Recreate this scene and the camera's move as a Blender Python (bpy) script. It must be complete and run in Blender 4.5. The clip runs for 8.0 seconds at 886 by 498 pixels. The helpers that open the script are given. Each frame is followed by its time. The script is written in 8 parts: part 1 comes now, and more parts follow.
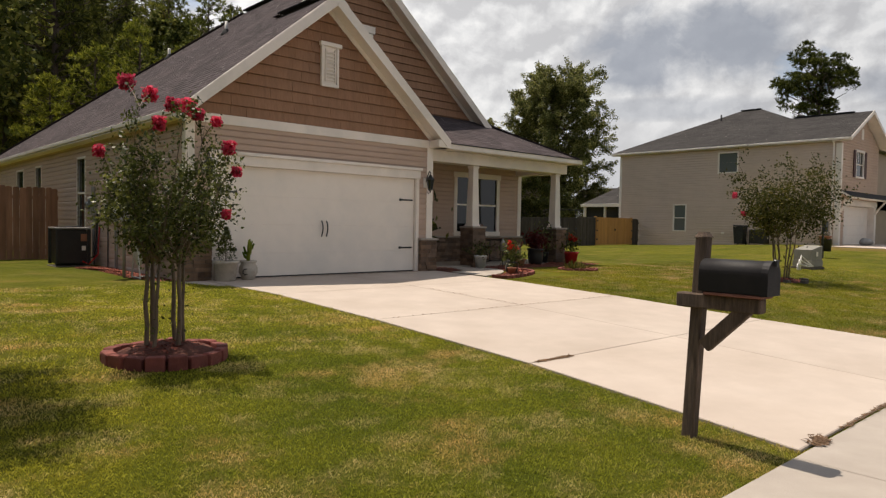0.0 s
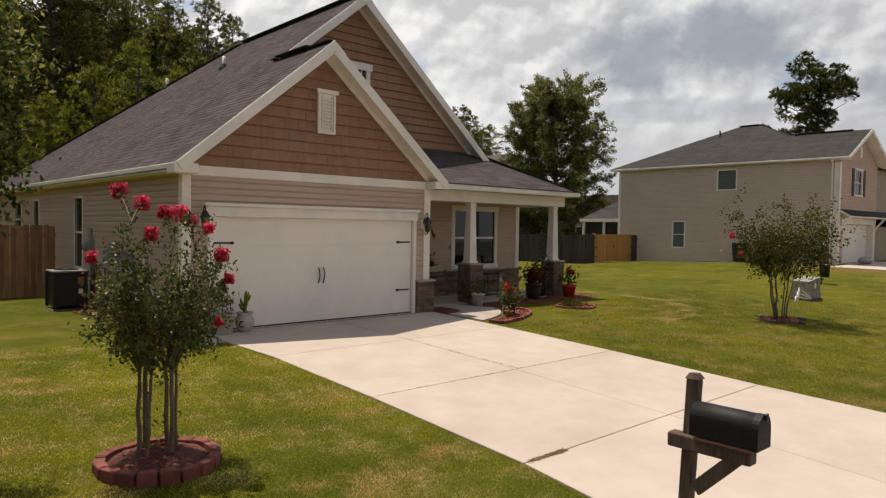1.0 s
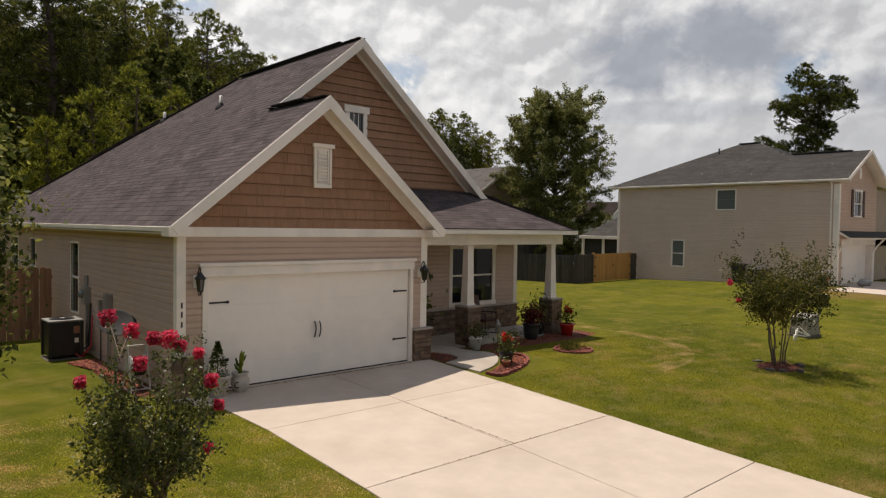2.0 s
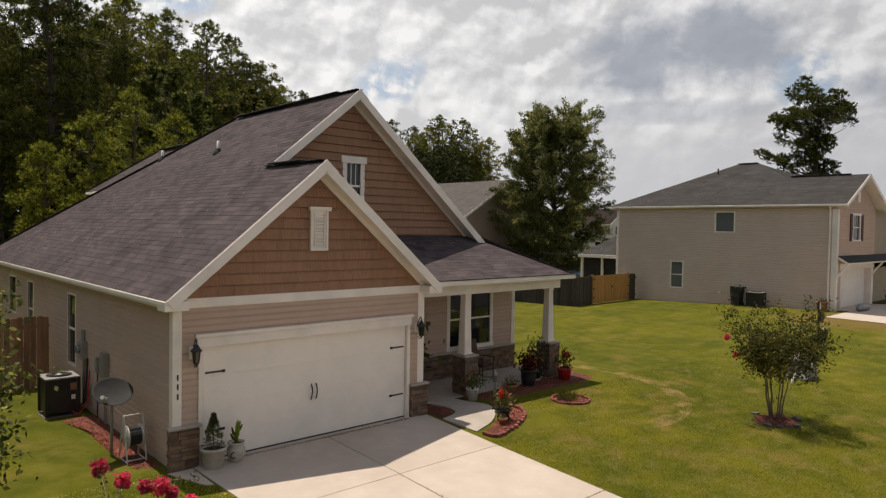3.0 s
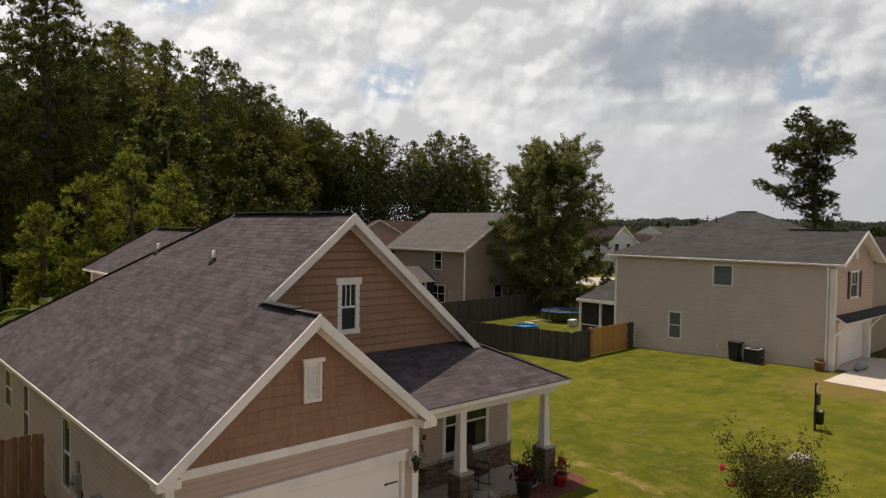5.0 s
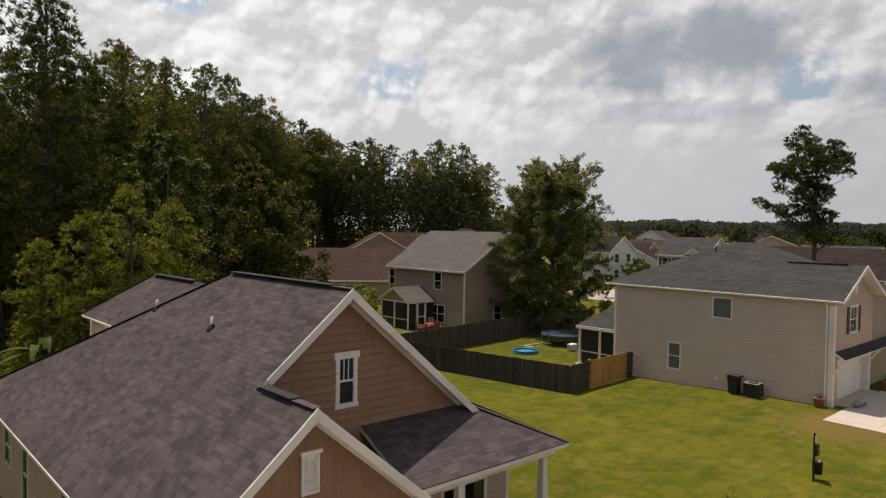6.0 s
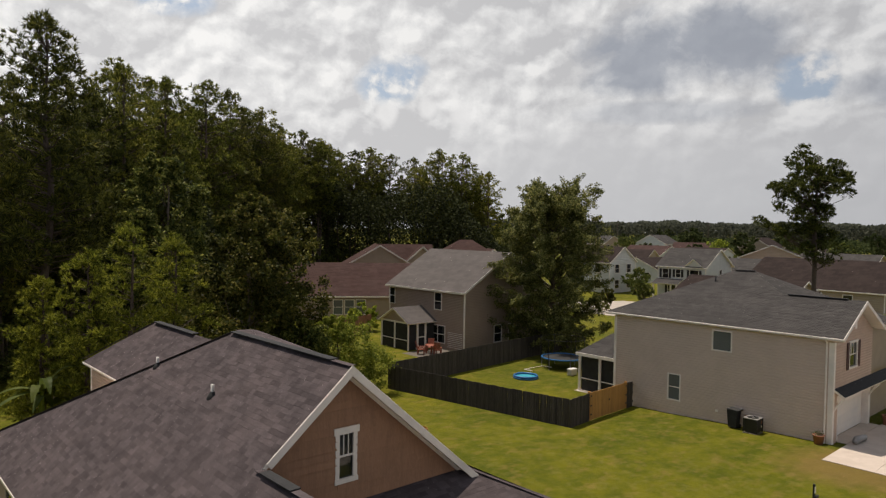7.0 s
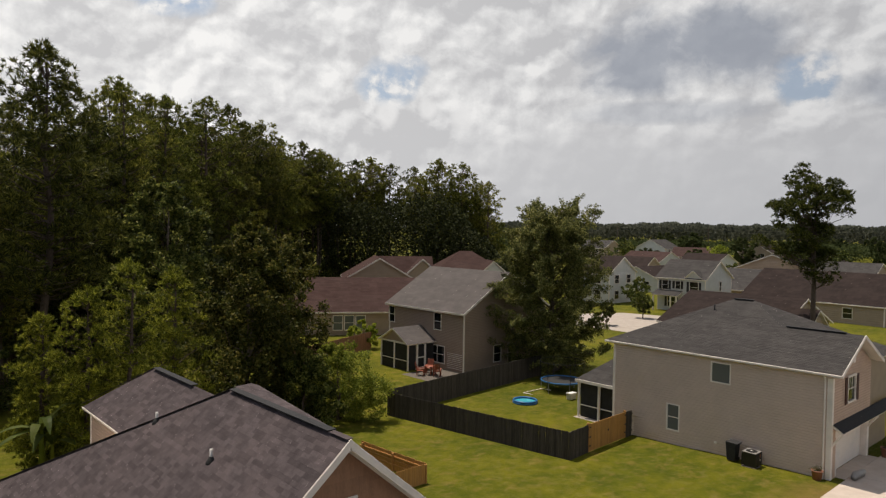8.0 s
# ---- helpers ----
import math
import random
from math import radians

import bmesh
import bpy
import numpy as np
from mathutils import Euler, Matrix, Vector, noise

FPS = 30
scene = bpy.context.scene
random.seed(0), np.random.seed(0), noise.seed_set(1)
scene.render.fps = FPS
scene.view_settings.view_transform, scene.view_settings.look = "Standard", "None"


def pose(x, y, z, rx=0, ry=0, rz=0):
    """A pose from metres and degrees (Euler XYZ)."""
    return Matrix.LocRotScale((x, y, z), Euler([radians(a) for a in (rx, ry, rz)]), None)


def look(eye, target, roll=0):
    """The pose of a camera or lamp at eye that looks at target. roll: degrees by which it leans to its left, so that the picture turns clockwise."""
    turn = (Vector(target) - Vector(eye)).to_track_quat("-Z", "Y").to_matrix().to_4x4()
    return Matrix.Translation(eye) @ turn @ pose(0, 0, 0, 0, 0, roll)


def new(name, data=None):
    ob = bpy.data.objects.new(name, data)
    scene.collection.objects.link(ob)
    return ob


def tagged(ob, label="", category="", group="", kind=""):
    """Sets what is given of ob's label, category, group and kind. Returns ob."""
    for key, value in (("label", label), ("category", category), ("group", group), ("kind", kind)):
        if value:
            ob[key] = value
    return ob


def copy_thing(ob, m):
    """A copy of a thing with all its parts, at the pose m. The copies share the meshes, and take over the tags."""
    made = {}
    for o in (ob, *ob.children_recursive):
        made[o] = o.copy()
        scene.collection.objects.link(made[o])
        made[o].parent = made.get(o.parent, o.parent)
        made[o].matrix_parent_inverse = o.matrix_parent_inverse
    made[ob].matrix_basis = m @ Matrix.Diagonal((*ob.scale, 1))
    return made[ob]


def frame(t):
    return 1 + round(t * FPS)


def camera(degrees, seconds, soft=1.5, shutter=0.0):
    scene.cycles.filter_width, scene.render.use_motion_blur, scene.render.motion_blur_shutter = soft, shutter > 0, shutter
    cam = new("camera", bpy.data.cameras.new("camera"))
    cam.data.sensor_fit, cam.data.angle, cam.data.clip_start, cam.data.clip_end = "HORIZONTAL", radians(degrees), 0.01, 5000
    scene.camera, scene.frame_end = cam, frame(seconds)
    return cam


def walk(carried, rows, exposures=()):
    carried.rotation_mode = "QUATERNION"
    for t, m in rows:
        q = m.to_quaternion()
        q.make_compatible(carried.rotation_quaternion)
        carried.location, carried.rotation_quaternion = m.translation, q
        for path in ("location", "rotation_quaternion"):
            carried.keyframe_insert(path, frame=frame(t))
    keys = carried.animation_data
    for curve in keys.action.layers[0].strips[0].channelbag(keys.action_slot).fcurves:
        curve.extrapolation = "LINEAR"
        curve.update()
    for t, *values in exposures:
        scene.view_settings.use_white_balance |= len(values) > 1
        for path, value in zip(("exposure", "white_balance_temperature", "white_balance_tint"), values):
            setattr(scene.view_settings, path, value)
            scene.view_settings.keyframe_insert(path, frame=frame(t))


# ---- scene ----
cam = camera(66.0, 8.0, soft=1.25)
# seconds, eye x, y, z, yaw, pitch, roll in degrees
ROWS = [
    (0.0, -4.858, -11.573, 1.150, -42.28, -2.10, 1.05),
    (0.5, -4.825, -11.590, 1.583, -42.28, -2.05, 1.00),
    (1.0, -4.800, -11.576, 2.030, -42.28, -1.94, 0.96),
    (1.5, -4.745, -11.556, 2.508, -42.26, -1.85, 0.92),
    (3.0, -4.642, -11.556, 4.290, -42.26, -1.82, 0.94),
    (3.5, -4.590, -11.550, 4.912, -42.26, -1.79, 0.92),
    (4.0, -4.560, -11.536, 5.643, -42.26, -1.78, 0.90),
    (4.5, -4.545, -11.530, 6.390, -42.26, -1.78, 0.90),
    (6.0, -4.465, -11.520, 9.035, -42.22, -1.78, 0.90),
    (6.5, -4.465, -11.505, 9.910, -42.20, -1.80, 0.88),
    (7.0, -4.458, -11.505, 10.882, -42.18, -1.80, 0.90),
    (7.5, -4.460, -11.530, 11.768, -42.18, -1.80, 0.90),
    (8.0, -4.440, -11.535, 12.648, -42.16, -1.76, 0.88),
]
walk(cam, [(t, pose(x, y, z) @ pose(0, 0, 0, 0, 0, yaw) @ pose(0, 0, 0, 90 + pitch, 0, 0) @ pose(0, 0, 0, 0, 0, roll)) for t, x, y, z, yaw, pitch, roll in ROWS],
     [(0.0, 0.06), (1.5, 0.0), (4.5, 0.0), (8.0, -0.09)])

# ---- light ----
SUN = Vector((-0.02, 0.32, 1.0)).normalized()
sun_data = bpy.data.lights.new("sun", "SUN")
sun_data.energy, sun_data.angle, sun_data.color = 4.7, radians(0.55), (1.0, 0.885, 0.755)
sun = new("sun", sun_data)
sun.matrix_world = look((0, 0, 60), Vector((0, 0, 60)) - SUN)

world = bpy.data.worlds.new("sky")
scene.world = world
world.use_nodes = True


def node(tree, kind, **props):
    n = tree.nodes.new(kind)
    for k, v in props.items():
        if k == "op":
            n.operation = v
        elif k == "vals":
            for i, x in v.items():
                n.inputs[i].default_value = x
    return n


def ramp(tree, fac, stops):
    n = tree.nodes.new("ShaderNodeValToRGB")
    els = n.color_ramp.elements
    while len(els) < len(stops):
        els.new(0.5)
    for e, (p, c) in zip(els, stops):
        e.position, e.color = p, (*c, 1) if len(c) == 3 else c
    tree.links.new(fac, n.inputs[0])
    return n.outputs[0]


def mix(tree, fac, a, b, blend="MIX"):
    n = tree.nodes.new("ShaderNodeMix")
    n.data_type, n.blend_type = "RGBA", blend
    for sock, v in ((n.inputs[0], fac), (n.inputs[6], a), (n.inputs[7], b)):
        if isinstance(v, bpy.types.NodeSocket):
            tree.links.new(v, sock)
        else:
            sock.default_value = v if isinstance(v, (int, float)) else (*v, 1)
    return n.outputs[2]


def build_sky():
    t = world.node_tree
    t.nodes.clear()
    out, bg = t.nodes.new("ShaderNodeOutputWorld"), t.nodes.new("ShaderNodeBackground")
    t.links.new(bg.outputs[0], out.inputs[0])
    sky = t.nodes.new("ShaderNodeTexSky")
    sky.sky_type, sky.sun_disc = "NISHITA", False
    sky.sun_elevation, sky.sun_rotation = math.asin(SUN.z), math.atan2(SUN.x, SUN.y)
    blue = t.nodes.new("ShaderNodeMixRGB")
    blue.blend_type, blue.inputs[0].default_value, blue.inputs[2].default_value = "MULTIPLY", 1.0, (0.085, 0.085, 0.085, 1)
    t.links.new(sky.outputs[0], blue.inputs[1])
    co = t.nodes.new("ShaderNodeTexCoord")
    sep = t.nodes.new("ShaderNodeSeparateXYZ")
    t.links.new(co.outputs["Generated"], sep.inputs[0])

    def math_node(op, a, b=None):
        n = t.nodes.new("ShaderNodeMath")
        n.operation = op
        for k, v in enumerate((a, b)):
            if isinstance(v, (int, float)):
                n.inputs[k].default_value = v
            elif v is not None:
                t.links.new(v, n.inputs[k])
        return n.outputs[0]

    az, el = math_node("ARCTAN2", sep.outputs[0], sep.outputs[1]), math_node("ARCSINE", sep.outputs[2])
    flat = t.nodes.new("ShaderNodeCombineXYZ")
    t.links.new(az, flat.inputs[0])
    t.links.new(math_node("MULTIPLY", el, 1.15), flat.inputs[1])

    def shifted(off, source=None):
        n = t.nodes.new("ShaderNodeVectorMath")
        n.operation = "ADD"
        t.links.new(source or flat.outputs[0], n.inputs[0])
        n.inputs[1].default_value = off
        return n.outputs[0]

    def noise_at(vec, scale, detail=6, rough=0.55):
        n = t.nodes.new("ShaderNodeTexNoise")
        n.inputs["Scale"].default_value, n.inputs["Detail"].default_value = scale, detail
        n.inputs["Roughness"].default_value = rough
        t.links.new(vec, n.inputs[0])
        return n

    def bent(vec, scale, amount):
        """Directions pushed about by noise, so that cloud edges curl."""
        n = t.nodes.new("ShaderNodeVectorMath")
        n.operation = "MULTIPLY_ADD"
        t.links.new(noise_at(vec, scale, 6, 0.6).outputs["Color"], n.inputs[0])
        n.inputs[1].default_value = (amount,) * 3
        t.links.new(vec, n.inputs[2])
        return n.outputs[0]

    def heads(vec, scale):
        """Rounded heads of heaped cloud, 1 in their middles."""
        vo = t.nodes.new("ShaderNodeTexVoronoi")
        vo.feature = "SMOOTH_F1"
        vo.inputs["Scale"].default_value, vo.inputs["Smoothness"].default_value = scale, 0.5
        t.links.new(vec, vo.inputs[0])
        return math_node("SUBTRACT", 1.0, vo.outputs["Distance"])

    def heaped(off):
        p = bent(bent(shifted(off), 7.0, 0.045), 26.0, 0.016)
        big = noise_at(p, 6.0, 3, 0.5).outputs[0]
        lump = math_node("ADD", math_node("MULTIPLY", heads(p, 13.0), 0.50), math_node("MULTIPLY", heads(p, 31.0), 0.27))
        lump = math_node("ADD", lump, math_node("MULTIPLY", noise_at(p, 40.0, 5, 0.6).outputs[0], 0.30))
        return math_node("ADD", math_node("MULTIPLY", big, 0.55), math_node("MULTIPLY", lump, 0.62))
    seed = (3.1, 1.7, 0.4)
    body = heaped(seed)
    lit = math_node("SUBTRACT", body, heaped((seed[0] - 0.005, seed[1] + 0.009, seed[2])))
    puff = noise_at(bent(shifted((7.3, 2.2, 1.0)), 7.0, 0.10), 9.0, 7, 0.58).outputs[0]
    soft = noise_at(shifted((0.0, 0.0, 0.0), co.outputs["Generated"]), 2.4, 4, 0.5).outputs[0]

    def mass(a0, e0, wa, we, rag=3.6):
        """A ragged patch round a bearing and height, in degrees: 1 within, 0 outside."""
        x = math_node("DIVIDE", math_node("SUBTRACT", az, radians(a0)), radians(wa))
        y = math_node("DIVIDE", math_node("SUBTRACT", el, radians(e0)), radians(we))
        d = math_node("ADD", math_node("MULTIPLY", x, x), math_node("MULTIPLY", y, y))
        d = math_node("ADD", d, math_node("MULTIPLY", math_node("SUBTRACT", puff, 0.5), rag * 2))
        return ramp(t, d, [(0.25, (1, 1, 1)), (1.0, (0, 0, 0))])
    # heaped white cloud: lit tops, soft grey hollows
    v = math_node("ADD", body, math_node("MULTIPLY", lit, 1.5))
    cloud = ramp(t, v, [(0.48, (0.58, 0.58, 0.59)), (0.58, (0.67, 0.67, 0.675)), (0.68, (0.76, 0.76, 0.76)), (0.80, (0.88, 0.875, 0.865))])
    # lower down to the east a smooth pale veil
    veil = math_node("MULTIPLY", ramp(t, math_node("ADD", el, math_node("MULTIPLY", puff, 0.10)), [(0.15, (1, 1, 1)), (0.22, (0, 0, 0))]), ramp(t, az, [(0.62, (0, 0, 0)), (0.95, (0.75, 0.75, 0.75))]))
    cloud = mix(t, veil, cloud, (0.64, 0.64, 0.65))
    # heavy grey masses to the east, and thin places where blue shows
    grey = math_node("MAXIMUM", mass(61.5, 14.0, 9.5, 3.6, 1.5), math_node("MULTIPLY", mass(75, 10.4, 4, 1.6, 1.3), 0.7))
    grey = math_node("MAXIMUM", grey, math_node("MULTIPLY", mass(61, 9.4, 8, 1.1, 1.2), 0.5))
    cloud = mix(t, grey, cloud, mix(t, 0.80, cloud, (0.33, 0.36, 0.42)))
    holes = math_node("MAXIMUM", math_node("MAXIMUM", mass(20, 17.2, 3.6, 1.8, 1.4), mass(37.6, 12.2, 3.2, 2.2, 1.4)), math_node("MAXIMUM", mass(70.0, 11.0, 2.6, 2.4, 1.4), mass(-30, 40, 14, 9)))
    holes = math_node("MULTIPLY", holes, ramp(t, v, [(0.58, (1, 1, 1)), (0.72, (0, 0, 0))]))
    sky_blue = mix(t, 0.5, blue.outputs[0], (0.52, 0.61, 0.73))
    col = mix(t, math_node("MULTIPLY", holes, 0.8), cloud, sky_blue)
    # small heaped heads standing low in the gap
    for a0, e0, w0 in ((37.3, 9.2, 1.0), (40.7, 9.9, 0.9), (43.6, 9.2, 1.2)):
        col = mix(t, math_node("MULTIPLY", mass(a0, e0, w0, w0 * 1.2, 1.1), 0.75), col, (0.83, 0.825, 0.82))
    # higher up the cover breaks and more blue shows
    high = math_node("MULTIPLY", ramp(t, el, [(0.37, (0, 0, 0)), (0.62, (1, 1, 1))]), ramp(t, soft, [(0.44, (1, 1, 1)), (0.60, (0, 0, 0))]))
    west = math_node("MULTIPLY", ramp(t, math_node("MULTIPLY", sep.outputs[0], -1.0), [(0.05, (0, 0, 0)), (0.75, (1, 1, 1))]), ramp(t, soft, [(0.42, (1, 1, 1)), (0.70, (0.35, 0.35, 0.35))]))
    col = mix(t, math_node("MULTIPLY", math_node("MAXIMUM", high, west), 0.9), col, blue.outputs[0])
    # thin haze near the horizon
    haze = ramp(t, el, [(0.0, (1, 1, 1)), (0.14, (0, 0, 0))])
    col = mix(t, math_node("MULTIPLY", haze, 0.85), col, (0.56, 0.565, 0.58))
    # clouds are brighter on the sun's side
    side = math_node("ADD", math_node("MULTIPLY", sep.outputs[1], 0.93), math_node("MULTIPLY", sep.outputs[0], -0.36))
    col = mix(t, 1.0, col, ramp(t, math_node("ADD", math_node("MULTIPLY", side, 0.5), 0.5), [(0.0, (0.66, 0.66, 0.67)), (0.45, (0.84, 0.84, 0.85)), (0.85, (1.12, 1.11, 1.10))]), "MULTIPLY")
    t.links.new(col, bg.inputs[0])
    bg.inputs[1].default_value = 1.0


build_sky()


# ---- materials ----
def surf(name, c1, c2, scale=4.0, rough=0.8, bump=0.15, bscale=60.0, stain=None, sscale=0.6, metal=0.0, rand=0.0, island=False, stretch=(1, 1, 1), spec=0.4, bdist=0.01):
    """A weathered surface: two mottled colours, broad stains, fine relief; rand varies it piece by piece."""
    m = bpy.data.materials.new(name)
    m.use_nodes = True
    t = m.node_tree
    b = t.nodes["Principled BSDF"]
    co = t.nodes.new("ShaderNodeTexCoord")
    mp = t.nodes.new("ShaderNodeMapping")
    mp.inputs[3].default_value = stretch
    t.links.new(co.outputs["Object"], mp.inputs[0])

    def noise_tex(s, detail=6, r=0.6):
        n = t.nodes.new("ShaderNodeTexNoise")
        n.inputs["Scale"].default_value, n.inputs["Detail"].default_value, n.inputs["Roughness"].default_value = s, detail, r
        t.links.new(mp.outputs[0], n.inputs[0])
        return n.outputs[0]
    col = mix(t, ramp(t, noise_tex(scale), [(0.35, (0, 0, 0)), (0.65, (1, 1, 1))]), c1, c2)
    if stain:
        col = mix(t, ramp(t, noise_tex(sscale, 8, 0.65), [(0.45, (0, 0, 0)), (0.70, (0.8, 0.8, 0.8))]), col, stain)
    if rand:
        if island:
            src = t.nodes.new("ShaderNodeNewGeometry").outputs["Random Per Island"]
        else:
            src = t.nodes.new("ShaderNodeObjectInfo").outputs["Random"]
        lo, hi = 1 - rand, 1 + rand
        col = mix(t, 1.0, col, ramp(t, src, [(0, (lo, lo, lo)), (1, (hi, hi, hi))]), "MULTIPLY")
    t.links.new(col, b.inputs["Base Color"])
    b.inputs["Roughness"].default_value, b.inputs["Metallic"].default_value = rough, metal
    b.inputs["Specular IOR Level"].default_value = spec
    if bump:
        bn = t.nodes.new("ShaderNodeBump")
        bn.inputs["Strength"].default_value, bn.inputs["Distance"].default_value = bump, bdist
        t.links.new(noise_tex(bscale, 5), bn.inputs["Height"])
        t.links.new(bn.outputs[0], b.inputs["Normal"])
    return m


def glass_mat(name, tint, rough=0.04):
    m = bpy.data.materials.new(name)
    m.use_nodes = True
    b = m.node_tree.nodes["Principled BSDF"]
    b.inputs["Base Color"].default_value, b.inputs["Roughness"].default_value = (*tint, 1), rough
    b.inputs["Specular IOR Level"].default_value = 0.7
    return m


def leaf_mat(name, c1, c2, c3, rough=0.55, trans=0.35, gloss=0.12):
    """Leaves that vary leaf by leaf and let some light through."""
    m = bpy.data.materials.new(name)
    m.use_nodes = True
    t = m.node_tree
    b = t.nodes["Principled BSDF"]
    geo = t.nodes.new("ShaderNodeNewGeometry")
    col = ramp(t, geo.outputs["Random Per Island"], [(0.0, c1), (0.55, c2), (1.0, c3)])
    co = t.nodes.new("ShaderNodeTexCoord")
    n = t.nodes.new("ShaderNodeTexNoise")
    n.inputs["Scale"].default_value = 0.7
    t.links.new(co.outputs["Object"], n.inputs[0])
    col = mix(t, 1.0, col, ramp(t, n.outputs[0], [(0.35, (0.65, 0.68, 0.65)), (0.65, (1.2, 1.15, 1.05))]), "MULTIPLY")
    info = t.nodes.new("ShaderNodeObjectInfo")
    col = mix(t, 1.0, col, ramp(t, info.outputs["Random"], [(0, (0.75, 0.8, 0.75)), (1, (1.2, 1.12, 1.05))]), "MULTIPLY")
    t.links.new(col, b.inputs["Base Color"])
    b.inputs["Roughness"].default_value = rough
    b.inputs["Specular IOR Level"].default_value = gloss
    tr = t.nodes.new("ShaderNodeBsdfTranslucent")
    t.links.new(col, tr.inputs[0])
    ms = t.nodes.new("ShaderNodeMixShader")
    ms.inputs[0].default_value = trans
    out = t.nodes["Material Output"]
    t.links.new(b.outputs[0], ms.inputs[1])
    t.links.new(tr.outputs[0], ms.inputs[2])
    t.links.new(ms.outputs[0], out.inputs[0])
    return m


def node_div(t, value, by):
    n = node(t, "ShaderNodeMath", op="DIVIDE", vals={1: by})
    t.links.new(value, n.inputs[0])
    return n.outputs[0]


def grass_mat(name, blades=False, k=1.0):
    m = bpy.data.materials.new(name)
    m.use_nodes = True
    t = m.node_tree
    b = t.nodes["Principled BSDF"]
    co = t.nodes.new("ShaderNodeTexCoord")

    def noise_tex(s, detail=6, r=0.6, st=(1, 1, 1)):
        mp = t.nodes.new("ShaderNodeMapping")
        mp.inputs[3].default_value = st
        t.links.new(co.outputs["Object"], mp.inputs[0])
        n = t.nodes.new("ShaderNodeTexNoise")
        n.inputs["Scale"].default_value, n.inputs["Detail"].default_value, n.inputs["Roughness"].default_value = s, detail, r
        t.links.new(mp.outputs[0], n.inputs[0])
        return n.outputs[0]
    green = mix(t, ramp(t, noise_tex(1.1), [(0.38, (0, 0, 0)), (0.62, (1, 1, 1))]), (0.091, 0.099, 0.009), (0.136, 0.131, 0.012))
    fine = ramp(t, noise_tex(38, 8, 0.75), [(0.3, (0.55, 0.55, 0.5)), (0.7, (1.35, 1.35, 1.3))])
    green = mix(t, 1.0, green, fine, "MULTIPLY")
    broad = ramp(t, noise_tex(0.16, 4, 0.5), [(0.38, (0.72, 0.80, 0.8)), (0.62, (1.10, 1.06, 1.0))])
    green = mix(t, 1.0, green, broad, "MULTIPLY")
    worn = ramp(t, noise_tex(0.85, 8, 0.66, (1, 1.4, 1)), [(0.53, (0, 0, 0)), (0.66, (0.9 if blades else 0.5,) * 3)])
    col = mix(t, worn, green, (0.21, 0.148, 0.042))
    dry = ramp(t, noise_tex(2.3, 6, 0.7), [(0.50, (0, 0, 0)), (0.68, (0.75 if blades else 0.28,) * 3)])
    col = mix(t, dry, col, (0.23, 0.185, 0.065))
    # a worn wheel track bending across the lawn
    vm = t.nodes.new("ShaderNodeVectorMath")
    vm.operation = "DISTANCE"
    flat = t.nodes.new("ShaderNodeMapping")
    flat.inputs[3].default_value = (1, 1, 0)
    t.links.new(co.outputs["Object"], flat.inputs[0])
    t.links.new(flat.outputs[0], vm.inputs[0])
    vm.inputs[1].default_value = (9.1, -0.1, 0)
    off = t.nodes.new("ShaderNodeMath")
    off.operation = "COMPARE"
    off.inputs[1].default_value, off.inputs[2].default_value = 3.63, 0.24
    t.links.new(vm.outputs["Value"], off.inputs[0])
    patchy = node(t, "ShaderNodeMath", op="MULTIPLY")
    t.links.new(off.outputs[0], patchy.inputs[0])
    t.links.new(ramp(t, noise_tex(1.9, 6, 0.65), [(0.44, (0, 0, 0)), (0.62, (0.8, 0.8, 0.8))]), patchy.inputs[1])
    sepn = t.nodes.new("ShaderNodeSeparateXYZ")
    t.links.new(co.outputs["Object"], sepn.inputs[0])
    east = node(t, "ShaderNodeMath", op="GREATER_THAN", vals={1: 8.6})
    t.links.new(sepn.outputs[0], east.inputs[0])
    both = node(t, "ShaderNodeMath", op="MULTIPLY")
    t.links.new(patchy.outputs[0], both.inputs[0])
    t.links.new(east.outputs[0], both.inputs[1])
    col = mix(t, both.outputs[0], col, (0.27, 0.19, 0.075))
    # bare soil beside the neighbour's drive
    soil = t.nodes.new("ShaderNodeVectorMath")
    soil.operation = "DISTANCE"
    t.links.new(flat.outputs[0], soil.inputs[0])
    soil.inputs[1].default_value = (29.3, -1.2, 0)
    edge = node(t, "ShaderNodeMath", op="MULTIPLY_ADD", vals={1: 3.2})
    t.links.new(noise_tex(0.9, 6, 0.6), edge.inputs[0])
    t.links.new(soil.outputs["Value"], edge.inputs[2])
    col = mix(t, ramp(t, node_div(t, edge.outputs[0], 6.0), [(0.50, (0.65, 0.65, 0.65)), (0.80, (0, 0, 0))]), col, (0.20, 0.125, 0.045))
    if not blades:
        col = mix(t, 1.0, col, (0.95, 0.96, 0.95), "MULTIPLY")
    if blades:
        geo = t.nodes.new("ShaderNodeNewGeometry")
        col = mix(t, 1.0, col, ramp(t, geo.outputs["Random Per Island"], [(0, (2.6 * k, 2.6 * k, 3.2 * k)), (0.75, (4.6 * k, 4.3 * k, 6.0 * k)), (1.0, (5.2 * k, 4.8 * k, 8.0 * k))]), "MULTIPLY")
        tr = t.nodes.new("ShaderNodeBsdfTranslucent")
        t.links.new(col, tr.inputs[0])
        ms = t.nodes.new("ShaderNodeMixShader")
        ms.inputs[0].default_value = 0.45
        t.links.new(b.outputs[0], ms.inputs[1])
        t.links.new(tr.outputs[0], ms.inputs[2])
